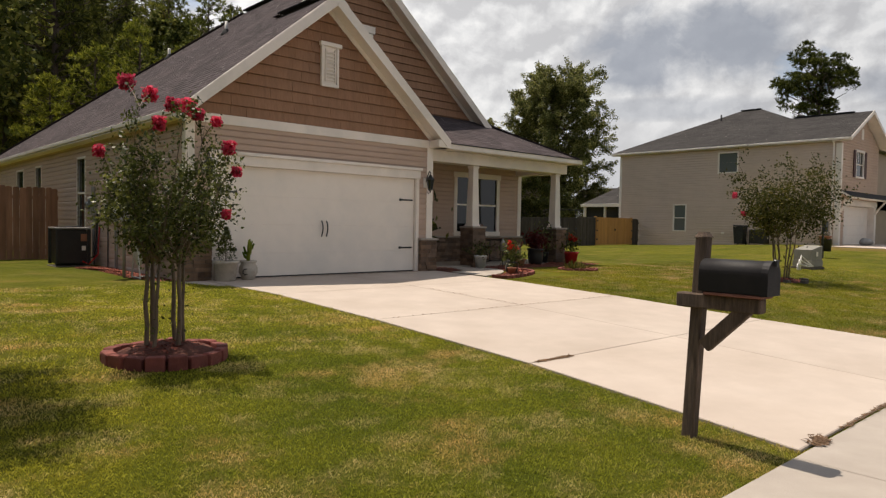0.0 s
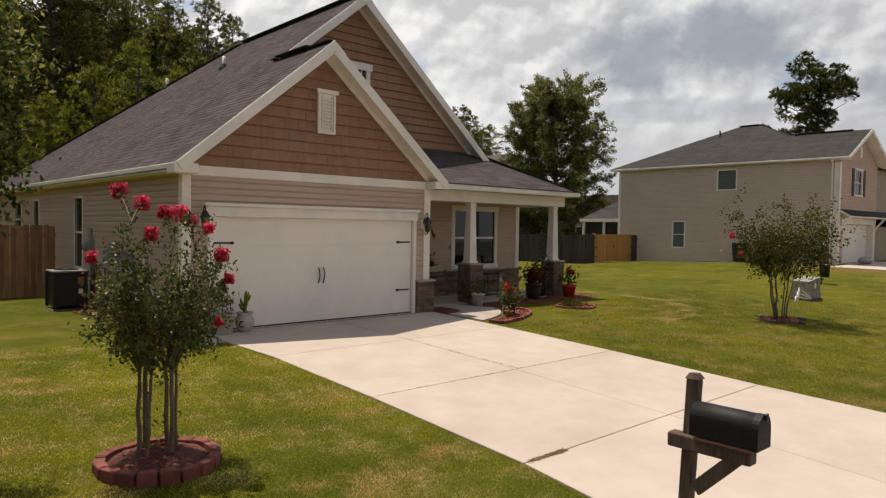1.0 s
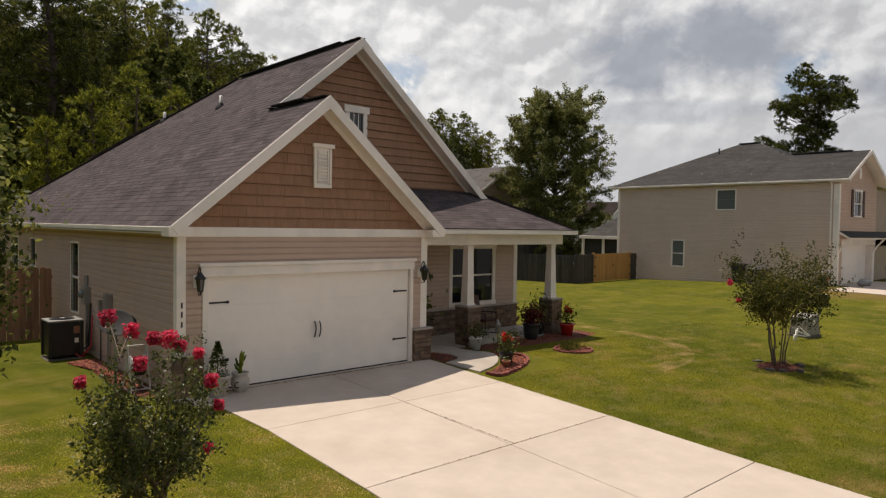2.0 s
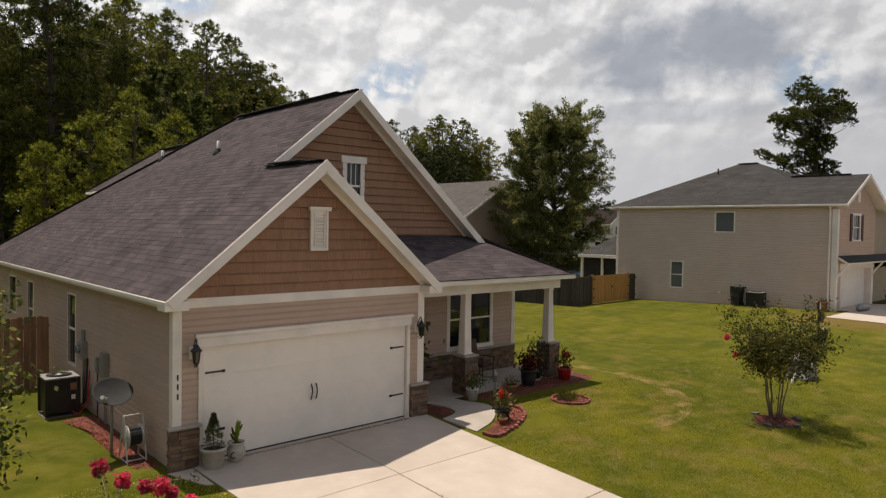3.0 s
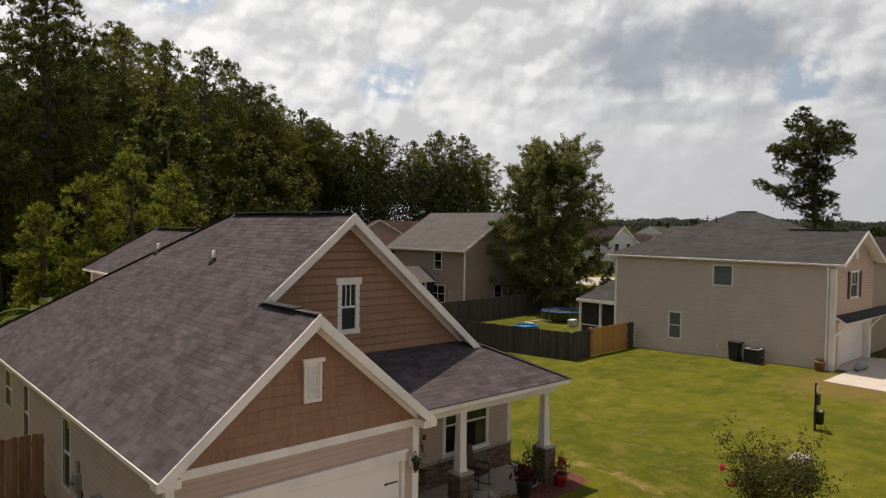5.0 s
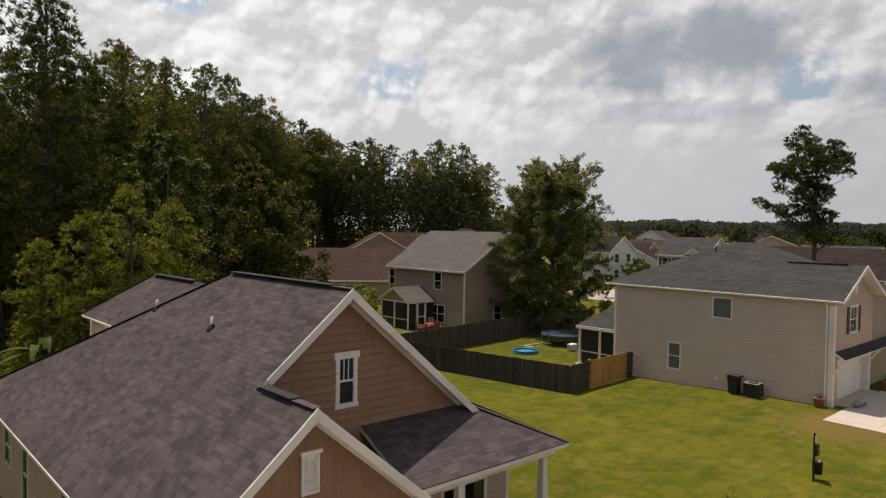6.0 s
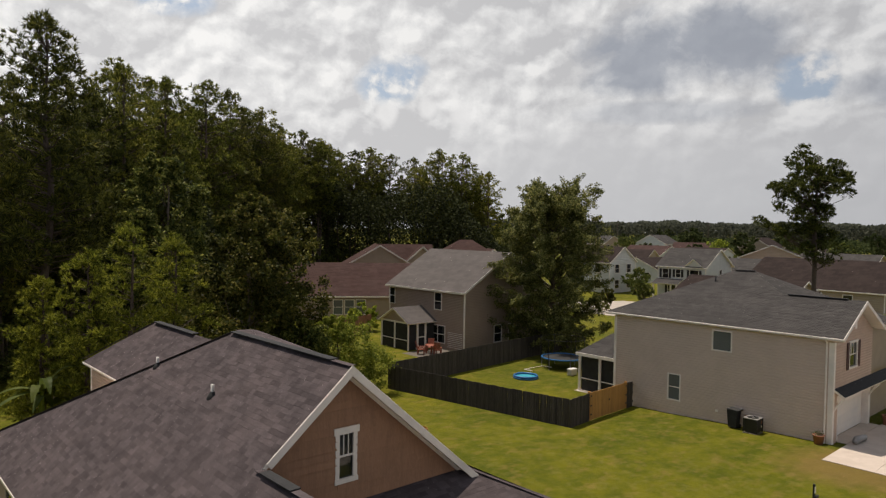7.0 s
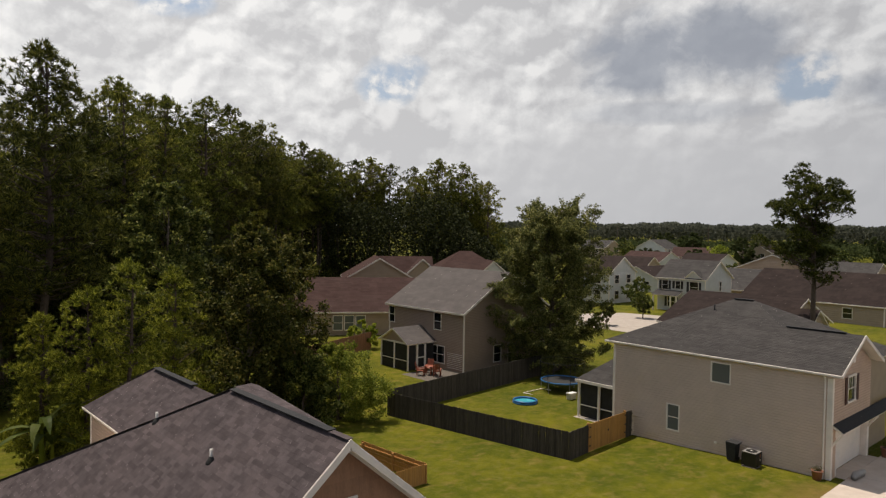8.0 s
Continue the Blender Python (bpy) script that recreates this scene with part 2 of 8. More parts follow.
        t.links.new(ms.outputs[0], t.nodes["Material Output"].inputs[0])
    t.links.new(col, b.inputs["Base Color"])
    b.inputs["Roughness"].default_value, b.inputs["Specular IOR Level"].default_value = 0.9, 0.06
    bn = t.nodes.new("ShaderNodeBump")
    bn.inputs["Strength"].default_value, bn.inputs["Distance"].default_value = 0.9, 0.04
    t.links.new(noise_tex(26, 8, 0.7), bn.inputs["Height"])
    t.links.new(bn.outputs[0], b.inputs["Normal"])
    return m


M = {
    "grass": grass_mat("lawn"), "blades": grass_mat("grass_blades", True), "turf": grass_mat("grass_turf", True, 0.62),
    "concrete": surf("concrete", (0.465, 0.395, 0.335), (0.515, 0.44, 0.375), 2.2, 0.9, 0.25, 160, (0.405, 0.335, 0.275), 0.5, rand=0.025),
    "walk": surf("walk_concrete", (0.365, 0.32, 0.275), (0.42, 0.37, 0.32), 2.5, 0.9, 0.3, 160, (0.33, 0.285, 0.24), 0.7),
    "asphalt": surf("asphalt", (0.05, 0.05, 0.05), (0.07, 0.068, 0.065), 8, 0.95, 0.5, 200),
    "tan": surf("tan_siding", (0.490, 0.360, 0.280), (0.515, 0.380, 0.297), 3.0, 0.6, 0.08, 90, (0.44, 0.325, 0.253), 0.8, rand=0.03),
    "brown": surf("brown_shake", (0.300, 0.163, 0.094), (0.345, 0.190, 0.112), 5.0, 0.75, 0.35, 50, (0.240, 0.130, 0.075), 1.2, rand=0.06, stretch=(6, 6, 1)),
    "white": surf("white_trim", (0.83, 0.755, 0.675), (0.86, 0.785, 0.71), 3.0, 0.5, 0.05, 60, (0.66, 0.62, 0.56), 1.0),
    "door_white": surf("garage_door_white", (0.86, 0.785, 0.70), (0.88, 0.805, 0.72), 3.0, 0.45, 0.06, 220, (0.74, 0.70, 0.64), 0.7),
    "roof": surf("shingle", (0.0580, 0.0475, 0.0492), (0.0830, 0.0685, 0.0708), 2.6, 0.95, 0.5, 120, (0.1000, 0.0800, 0.0805), 0.7, spec=0.12, rand=0.22, island=True),
    "roof_piece": surf("shingle_piece", (0.0580, 0.0475, 0.0492), (0.0830, 0.0685, 0.0708), 2.6, 0.95, 0.5, 120, (0.1000, 0.0800, 0.0805), 0.7, spec=0.12, rand=0.22),
    "roof_grey": surf("shingle_grey", (0.0480, 0.0450, 0.0435), (0.0615, 0.0575, 0.0555), 2.0, 0.92, 0.5, 120, (0.0730, 0.0675, 0.0640), 0.4, rand=0.14, island=True, spec=0.12),
    "roof_red": surf("shingle_red", (0.0470, 0.0265, 0.0235), (0.0570, 0.0335, 0.0295), 1.5, 0.92, 0.4, 90, (0.0680, 0.0430, 0.0385), 0.3, rand=0.14, island=True, spec=0.12),
    "roof_brown": surf("shingle_brown", (0.0240, 0.0172, 0.0155), (0.0310, 0.0222, 0.0200), 1.5, 0.92, 0.4, 90, (0.0400, 0.0290, 0.0258), 0.3, rand=0.14, island=True, spec=0.12),
    "roof_taupe": surf("shingle_taupe", (0.072, 0.063, 0.060), (0.092, 0.080, 0.076), 1.5, 0.92, 0.4, 90, (0.11, 0.096, 0.09), 0.3, rand=0.10, island=True),
    "vent_black": surf("ridge_vent", (0.012, 0.012, 0.013), (0.02, 0.02, 0.021), 6, 0.8, 0.2, 90),
    "stone": surf("ledge_stone", (0.125, 0.078, 0.050), (0.23, 0.145, 0.092), 6, 0.85, 0.7, 45, (0.13, 0.105, 0.09), 2.0, rand=0.38),
    "mortar": surf("mortar", (0.10, 0.085, 0.07), (0.14, 0.12, 0.10), 8, 0.95, 0.4, 90),
    "glass": glass_mat("window_glass", (0.012, 0.014, 0.016)),
    "glass_pale": glass_mat("window_glass_pale", (0.13, 0.145, 0.14), 0.08),
    "black": surf("black_metal", (0.012, 0.012, 0.013), (0.018, 0.017, 0.017), 8, 0.42, 0.08, 80, spec=0.5),
    "black_paint": surf("black_box_paint", (0.010, 0.009, 0.010), (0.016, 0.014, 0.014), 5, 0.55, 0.2, 160, (0.024, 0.020, 0.019), 6.0, spec=0.22),
    "dark": surf("dark_interior", (0.02, 0.019, 0.018), (0.03, 0.028, 0.026), 3, 0.9, 0),
    "old_wood": surf("old_post_wood", (0.085, 0.058, 0.042), (0.165, 0.115, 0.08), 9, 0.9, 0.8, 30, (0.05, 0.035, 0.027), 3, stretch=(6, 6, 0.7)),
    "red_wood": surf("red_stained_board", (0.15, 0.055, 0.035), (0.21, 0.09, 0.06), 8, 0.8, 0.4, 40),
    "fence_red": surf("cedar_fence", (0.25, 0.125, 0.072), (0.34, 0.175, 0.105), 6, 0.85, 0.5, 40, (0.13, 0.065, 0.042), 1.5, rand=0.2, stretch=(5, 5, 0.6)),
    "fence_dark": surf("weathered_fence", (0.046, 0.039, 0.033), (0.080, 0.067, 0.056), 5, 0.9, 0.5, 40, (0.032, 0.027, 0.024), 1.0, rand=0.25, stretch=(5, 5, 0.5), island=True),
    "gate": surf("new_gate_wood", (0.44, 0.22, 0.062), (0.52, 0.27, 0.085), 5, 0.75, 0.3, 40, (0.36, 0.19, 0.07), 1.0, rand=0.10, stretch=(5, 5, 0.5)),
    "bark": surf("bark", (0.10, 0.075, 0.055), (0.17, 0.13, 0.10), 8, 0.9, 0.9, 25, (0.055, 0.042, 0.034), 2, stretch=(4, 4, 0.8)),
    "myrtle_bark": surf("smooth_bark", (0.12, 0.085, 0.058), (0.20, 0.148, 0.10), 10, 0.7, 0.3, 40, (0.12, 0.085, 0.06), 5, stretch=(3, 3, 1)),
    "pine_bark": surf("pine_bark", (0.065, 0.048, 0.04), (0.12, 0.088, 0.07), 6, 0.95, 0.9, 20, stretch=(3, 3, 0.8)),
    "mulch": surf("mulch", (0.062, 0.020, 0.012), (0.125, 0.038, 0.024), 30, 0.95, 0.9, 60, (0.09, 0.04, 0.028), 9, rand=0.5, island=True),
    "chips": surf("bark_chips", (0.22, 0.055, 0.034), (0.33, 0.105, 0.062), 20, 0.95, 0.5, 60, (0.09, 0.035, 0.024), 7, rand=0.5, island=True),
    "brick": surf("edging_brick", (0.165, 0.045, 0.035), (0.235, 0.070, 0.052), 12, 0.85, 0.6, 60, (0.13, 0.045, 0.037), 5, rand=0.25),
    "terracotta": surf("terracotta", (0.30, 0.13, 0.075), (0.36, 0.165, 0.10), 8, 0.8, 0.3, 60, (0.22, 0.10, 0.06), 4),
    "pot_grey": surf("cast_pot", (0.44, 0.40, 0.34), (0.52, 0.47, 0.40), 8, 0.85, 0.4, 70, (0.30, 0.26, 0.22), 5),
    "pot_white": surf("white_pot", (0.72, 0.70, 0.66), (0.78, 0.76, 0.72), 6, 0.4, 0.05, 60),
    "pot_red": surf("red_glazed_pot", (0.42, 0.02, 0.018), (0.50, 0.03, 0.025), 5, 0.25, 0.03, 40),
    "dirt": surf("joint_dirt", (0.15, 0.085, 0.045), (0.22, 0.13, 0.07), 14, 0.95, 0.6, 90, (0.08, 0.05, 0.03), 3),
    "soil": surf("soil", (0.04, 0.028, 0.02), (0.07, 0.05, 0.036), 20, 0.95, 0.8, 60),
    "leaf": leaf_mat("myrtle_leaf", (0.0290, 0.0400, 0.0092), (0.0980, 0.1180, 0.0270), (0.2500, 0.2580, 0.0760), 0.42, 0.42, 0.4),
    "leaf_bronze": leaf_mat("bronze_leaf", (0.0300, 0.0375, 0.0090), (0.0900, 0.0980, 0.0220), (0.2300, 0.1950, 0.0580), 0.55, 0.42),
    "leaf_oak": leaf_mat("broad_leaf", (0.0302, 0.0473, 0.0129), (0.0929, 0.1209, 0.0309), (0.2840, 0.3001, 0.0910), 0.55, 0.40),
    "leaf_garden": leaf_mat("garden_leaf", (0.0260, 0.0400, 0.0098), (0.0980, 0.1180, 0.0280), (0.3700, 0.3600, 0.1050), 0.55, 0.42, 0.15),
    "leaf_olive": leaf_mat("olive_leaf", (0.058, 0.072, 0.022), (0.150, 0.168, 0.055), (0.420, 0.410, 0.160), 0.55, 0.46, 0.2),
    # distance haze put into the colours: tones evened, the needles paled towards grey
    "leaf_haze": leaf_mat("hazy_leaf", (0.060, 0.078, 0.034), (0.072, 0.090, 0.038), (0.085, 0.100, 0.040), 0.9, 0.5),
    "needle_haze": leaf_mat("hazy_needle", (0.095, 0.106, 0.094), (0.102, 0.114, 0.098), (0.110, 0.122, 0.104), 0.9, 0.5),
    # leaf colour darkened to stand for the shade among the trunks
    "leaf_shaded": leaf_mat("shaded_leaf", (0.016, 0.021, 0.009), (0.034, 0.042, 0.016), (0.066, 0.076, 0.028), 0.8, 0.2),
    "leaf_shrub": leaf_mat("shrub_leaf", (0.098, 0.140, 0.022), (0.205, 0.250, 0.040), (0.380, 0.400, 0.075), 0.55, 0.45),
    "leaf_bright": leaf_mat("bright_leaf", (0.1208, 0.1865, 0.0263), (0.2523, 0.3181, 0.0482), (0.4168, 0.4497, 0.0768), 0.55, 0.50),
    "needle": leaf_mat("pine_needle", (0.0379, 0.0490, 0.0113), (0.1423, 0.1588, 0.0301), (0.4012, 0.3894, 0.0803), 0.55, 0.35),
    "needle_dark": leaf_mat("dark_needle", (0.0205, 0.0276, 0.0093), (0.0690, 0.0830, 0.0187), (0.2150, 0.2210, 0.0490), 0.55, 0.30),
    "needle_young": leaf_mat("young_needle", (0.0480, 0.0640, 0.0096), (0.1750, 0.2050, 0.0290), (0.3600, 0.3780, 0.0580), 0.55, 0.40),
    "coleus": leaf_mat("deep_red_leaf", (0.045, 0.010, 0.012), (0.085, 0.016, 0.018), (0.14, 0.03, 0.03)),
    "bloom": leaf_mat("pink_bloom", (0.70, 0.035, 0.10), (0.88, 0.085, 0.19), (0.95, 0.20, 0.33), 0.6, 0.5),
    "bloom_red": leaf_mat("red_bloom", (0.40, 0.012, 0.010), (0.55, 0.02, 0.018), (0.65, 0.05, 0.04), 0.5, 0.3),
    "grey_steel": surf("galvanised", (0.26, 0.25, 0.24), (0.33, 0.32, 0.30), 8, 0.5, 0.1, 60, (0.2, 0.19, 0.18), 4, metal=0.3),
    "light_metal": surf("light_metal", (0.48, 0.46, 0.43), (0.55, 0.53, 0.50), 8, 0.45, 0.1, 60, metal=0.2),
    "utility_green": surf("utility_green", (0.22, 0.205, 0.17), (0.27, 0.25, 0.21), 5, 0.6, 0.1, 60, (0.27, 0.26, 0.22), 2),
    "beige": surf("beige_siding", (0.60, 0.475, 0.385), (0.64, 0.505, 0.41), 1.5, 0.6, 0.06, 90, (0.55, 0.435, 0.35), 0.4),
    "taupe": surf("taupe_siding", (0.345, 0.258, 0.200), (0.375, 0.283, 0.220), 1.5, 0.6, 0.06, 90, (0.31, 0.235, 0.182), 0.4),
    "cream": surf("cream_siding", (0.36, 0.28, 0.205), (0.40, 0.31, 0.225), 1.5, 0.65, 0.06, 90),
    "pale": surf("pale_siding", (0.56, 0.56, 0.55), (0.62, 0.62, 0.61), 1.5, 0.65, 0.06, 90),
    "pink_tan": surf("rosy_siding", (0.50, 0.36, 0.27), (0.55, 0.40, 0.30), 1.5, 0.65, 0.06, 90),
    "shutter": surf("dark_red_shutter", (0.055, 0.018, 0.014), (0.075, 0.026, 0.02), 4, 0.6, 0.1, 60),
    "blue": surf("blue_plastic", (0.02, 0.10, 0.26), (0.03, 0.14, 0.33), 4, 0.4, 0.0),
    "teal": surf("pool_water", (0.05, 0.33, 0.42), (0.08, 0.42, 0.50), 6, 0.08, 0.1, 12),
    "red_plastic": surf("red_chair_paint", (0.22, 0.062, 0.035), (0.28, 0.08, 0.045), 5, 0.5, 0.05, 60),
    "screen": surf("insect_screen", (0.018, 0.018, 0.018), (0.03, 0.029, 0.028), 2, 0.7, 0.0),
    "rubber": surf("dark_rubber", (0.02, 0.02, 0.02), (0.03, 0.03, 0.03), 6, 0.8, 0.1, 80),
}


# ---- building blocks ----
def thing(name, label, category, group="", kind="", at=(0, 0, 0)):
    e = new(name)
    e.location = at
    e.empty_display_size = 0.2
    return tagged(e, label, category, group, kind)


def link(name, me, material, parent=None, label=""):
    if material is not None:
        me.materials.append(material)
    ob = new(name, me)
    if parent is not None:
        ob.parent = parent
    if label:
        tagged(ob, label)
    return ob


def part(name, bm, material, parent=None, label=""):
    """Links a bmesh as one mesh object under a thing or under a part."""
    me = bpy.data.meshes.new(name)
    bm.to_mesh(me)
    bm.free()
    return link(name, me, material, parent, label)


def raw(name, verts, faces, material, parent=None, label="", smooth=False):
    me = bpy.data.meshes.new(name)
    me.from_pydata([tuple(v) for v in verts], [], faces)
    if smooth:
        me.polygons.foreach_set("use_smooth", [True] * len(me.polygons))
    me.update()
    return link(name, me, material, parent, label)


def box(x0, x1, y0, y1, z0, z1, bev=0.0, bm=None, m=None):
    """A box between two corners, its edges rounded by bev; added to bm where one is given."""
    own = bmesh.new()
    bmesh.ops.create_cube(own, size=1, matrix=pose((x0 + x1) / 2, (y0 + y1) / 2, (z0 + z1) / 2) @ Matrix.Diagonal((x1 - x0, y1 - y0, z1 - z0, 1)))
    if bev:
        bmesh.ops.bevel(own, geom=own.edges[:], offset=bev, segments=2 if bev > 0.01 else 1, affect="EDGES", profile=0.7)
    if m is not None:
        own.transform(m)
    if bm is None:
        return own
    return join(bm, own)


def join(bm, other):
    me = bpy.data.meshes.new("tmp")
    other.to_mesh(me)
    other.free()
    bm.from_mesh(me)
    bpy.data.meshes.remove(me)
    return bm


def lathe(profile, n=20, at=(0, 0, 0), smooth=True):
    """A turned shape from (radius, height) pairs."""
    bm = bmesh.new()
    rings = []
    for r, z in profile:
        if r < 1e-4:
            rings.append([bm.verts.new((at[0], at[1], at[2] + z))])
        else:
            rings.append([bm.verts.new((at[0] + r * math.cos(2 * math.pi * k / n), at[1] + r * math.sin(2 * math.pi * k / n), at[2] + z)) for k in range(n)])
    for a, b in zip(rings, rings[1:]):
        for k in range(n):
            q = [a[k % len(a)], a[(k + 1) % len(a)], b[(k + 1) % len(b)], b[k % len(b)]]
            q = list(dict.fromkeys(q))
            if len(q) > 2:
                f = bm.faces.new(q)
                f.smooth = smooth
    bmesh.ops.recalc_face_normals(bm, faces=bm.faces)
    return bm


def tube(points, radii, n=8):
    """A tapering tube along points, as (verts, faces)."""
    verts, faces = [], []
    pts = [Vector(p) for p in points]
    if isinstance(radii, (int, float)):
        radii = [radii] * len(pts)
    for i, p in enumerate(pts):
        d = (pts[min(i + 1, len(pts) - 1)] - pts[max(i - 1, 0)]).normalized()
        a = d.orthogonal().normalized() if i == 0 else (a - d * a.dot(d)).normalized()
        b = d.cross(a)
        for k in range(n):
            w = 2 * math.pi * k / n
            verts.append(p + (a * math.cos(w) + b * math.sin(w)) * radii[i])
    for i in range(len(pts) - 1):
        for k in range(n):
            faces.append((i * n + k, i * n + (k + 1) % n, (i + 1) * n + (k + 1) % n, (i + 1) * n + k))
    faces.append(tuple(range(n))[::-1])
    faces.append(tuple(range((len(pts) - 1) * n, len(pts) * n)))
    return verts, faces


def tubes(list_of):
    V, F = [], []
    for v, f in list_of:
        o = len(V)
        V += v
        F += [tuple(i + o for i in q) for q in f]
    return V, F


def clip(poly, a, b, c):
    """Keeps the part of a flat polygon where a*x + b*y <= c."""
    out = []
    for (x0, y0), (x1, y1) in zip(poly, poly[1:] + poly[:1]):
        d0, d1 = a * x0 + b * y0 - c, a * x1 + b * y1 - c
        if d0 <= 0:
            out.append((x0, y0))
        if (d0 < 0 < d1) or (d1 < 0 < d0):
            s = d0 / (d0 - d1)
            out.append((x0 + s * (x1 - x0), y0 + s * (y1 - y0)))
    return out


def area(poly):
    return abs(sum(x0 * y1 - x1 * y0 for (x0, y0), (x1, y1) in zip(poly, poly[1:] + poly[:1]))) / 2


class Wall:
    """An upright plane: o its origin, u its way along, n the way that it faces."""

    def __init__(self, o, u, n):
        self.o, self.u, self.n = Vector(o), Vector(u), Vector(n)

    def at(self, a, z, d=0.0):
        return self.o + self.u * a + Vector((0, 0, z)) + self.n * d

    def slab(self, poly, d0, d1):
        """(verts, faces) of a flat polygon from depth d0 out to d1; d1 may be a function of the height."""
        f = d1 if callable(d1) else (lambda z: d1)
        k = len(poly)
        v = [self.at(a, z, d0) for a, z in poly] + [self.at(a, z, f(z)) for a, z in poly]
        q = [tuple(range(k)), tuple(range(2 * k - 1, k - 1, -1))] + [(i, k + i, k + (i + 1) % k, (i + 1) % k) for i in range(k)]
        return v, q


def lap_board(wall, poly, z0, z1, out=0.022):
    """One lapped shake, its lower edge proud of the wall."""
    return wall.slab(poly, -0.004, lambda z: 0.003 + out * (z1 - z) / (z1 - z0))


def siding(wall, poly, step, holes=(), out=0.024, cove=0.36):
    """The boards of a wall polygon: a flat face with a cove along the top, as a list of (verts, faces); holes are (a0, a1, z0, z1)."""
    zs = [z for _, z in poly]
    z, made = min(zs), []
    while z < max(zs) - 0.01:
        z1 = z + step
        strip = clip(clip(poly, 0, 1, z1 - 0.002), 0, -1, -z)
        spans = [strip] if len(strip) > 2 else []
        for a0, a1, h0, h1 in holes:
            if h0 < z1 - 0.01 and h1 > z + 0.01:
                nxt = []
                for s in spans:
                    nxt += [clip(s, 1, 0, a0), clip(s, -1, 0, -a1)]
                    if h0 > z + 0.01:
                        nxt.append(clip(clip(clip(s, 1, 0, a1), -1, 0, -a0), 0, 1, h0))
                    if h1 < z1 - 0.01:
                        nxt.append(clip(clip(clip(s, 1, 0, a1), -1, 0, -a0), 0, -1, -h1))
                spans = nxt
        zm = z1 - cove * step
        for s in spans:
            if len(s) > 2 and area(s) > 1e-4:
                lower, upper = clip(s, 0, 1, zm), clip(s, 0, -1, -zm)
                halves = []
                if len(lower) > 2 and area(lower) > 1e-5:
                    halves.append(wall.slab(lower, -0.004, out))
                if len(upper) > 2 and area(upper) > 1e-5:
                    halves.append(wall.slab(upper, -0.004, lambda q: 0.002 + (out - 0.002) * ((z1 - q) / (z1 - zm)) ** 0.9))
                if halves:
                    made.append(tubes(halves))
        z = z1
    return made


def shingled(name, corners, material, parent, tab=0.32, course=0.14, thick=0.10, seed=1, lift=0.0032, deck=None, near=None):
    """A roof plane: corners run round it, the first edge along the eave. Courses of tabs overlap up the slope."""
    rnd = random.Random(seed)
    P = [Vector(c) for c in corners]
    u = (P[1] - P[0]).normalized()
    n = (P[1] - P[0]).cross(P[2] - P[0]).normalized()
    if n.z < 0:
        n = -n
    v = n.cross(u)
    if v.z < 0:
        v = -v
    flat = [((p - P[0]).dot(u), (p - P[0]).dot(v)) for p in P]
    V, F, single = [], [], []
    top = max(y for _, y in flat)
    y, row = min(y for _, y in flat), 0
    while y < top - 1e-3:
        y1 = min(y + course, top)
        strip = clip(clip(flat, 0, 1, y1), 0, -1, -y)
        if len(strip) > 2:
            x, xe = min(a for a, _ in strip) - rnd.random() * tab, max(a for a, _ in strip)
            while x < xe:
                w = tab * rnd.choice((0.5, 1, 1, 1.5))
                cell = clip(clip(strip, 1, 0, x + w), -1, 0, -x)
                if len(cell) > 2 and area(cell) > 1e-5:
                    o, h = len(V), lift * rnd.uniform(0.8, 1.3)
                    mid = P[0] + u * (sum(a for a, _ in cell) / len(cell)) + v * (sum(b for _, b in cell) / len(cell))
                    own = near is not None and len(single) < 300 and near(mid)
                    if own:
                        keepV, keepF, V, F, o = V, F, [], [], 0
                    for a, b in cell:
                        V.append(P[0] + u * a + v * b + n * (0.002 + h * (1 - (b - y) / course)))
                    F.append(tuple(range(o, o + len(cell))))
                    low = [i for i, (a, b) in enumerate(cell) if b < y + 1e-4]
                    if len(low) == 2:
                        i, j = o + low[0], o + low[1]
                        k = len(V)
                        V += [V[i] - n * (h + 0.002), V[j] - n * (h + 0.002)]
                        F.append((i, j, k + 1, k))
                    if own:
                        single.append((V, F))
                        V, F = keepV, keepF
                x += w
        y, row = y1, row + 1
    ob = tagged(raw(name, V, F, material, parent), kind="stuff") if V else None
    for sv, sf in single:
        raw("shingle", sv, sf, M["roof_piece"], parent)
    # the deck beneath
    k = len(P)
    dv = list(P) + [p - n * thick for p in P]
    raw("roof_deck", dv, [tuple(range(k)), tuple(range(2 * k - 1, k - 1, -1))] + [(i, k + i, k + (i + 1) % k, (i + 1) % k) for i in range(k)], deck or M["white"], parent)
    return ob


def beam(name, a, b, w, h, material, parent, up=(0, 0, 1), bev=0.006, label=""):
    """A squared board from a to b; w across, h along up."""
    a, b = Vector(a), Vector(b)
    d = (b - a).normalized()
    s = d.cross(Vector(up)).normalized()
    t = s.cross(d).normalized()
    m = Matrix((s, d, t)).transposed().to_4x4()
    m.translation = (a + b) / 2
    L = (b - a).length / 2
    return part(name, box(-w / 2, w / 2, -L, L, -h / 2, h / 2, bev, m=m), material, parent, label)


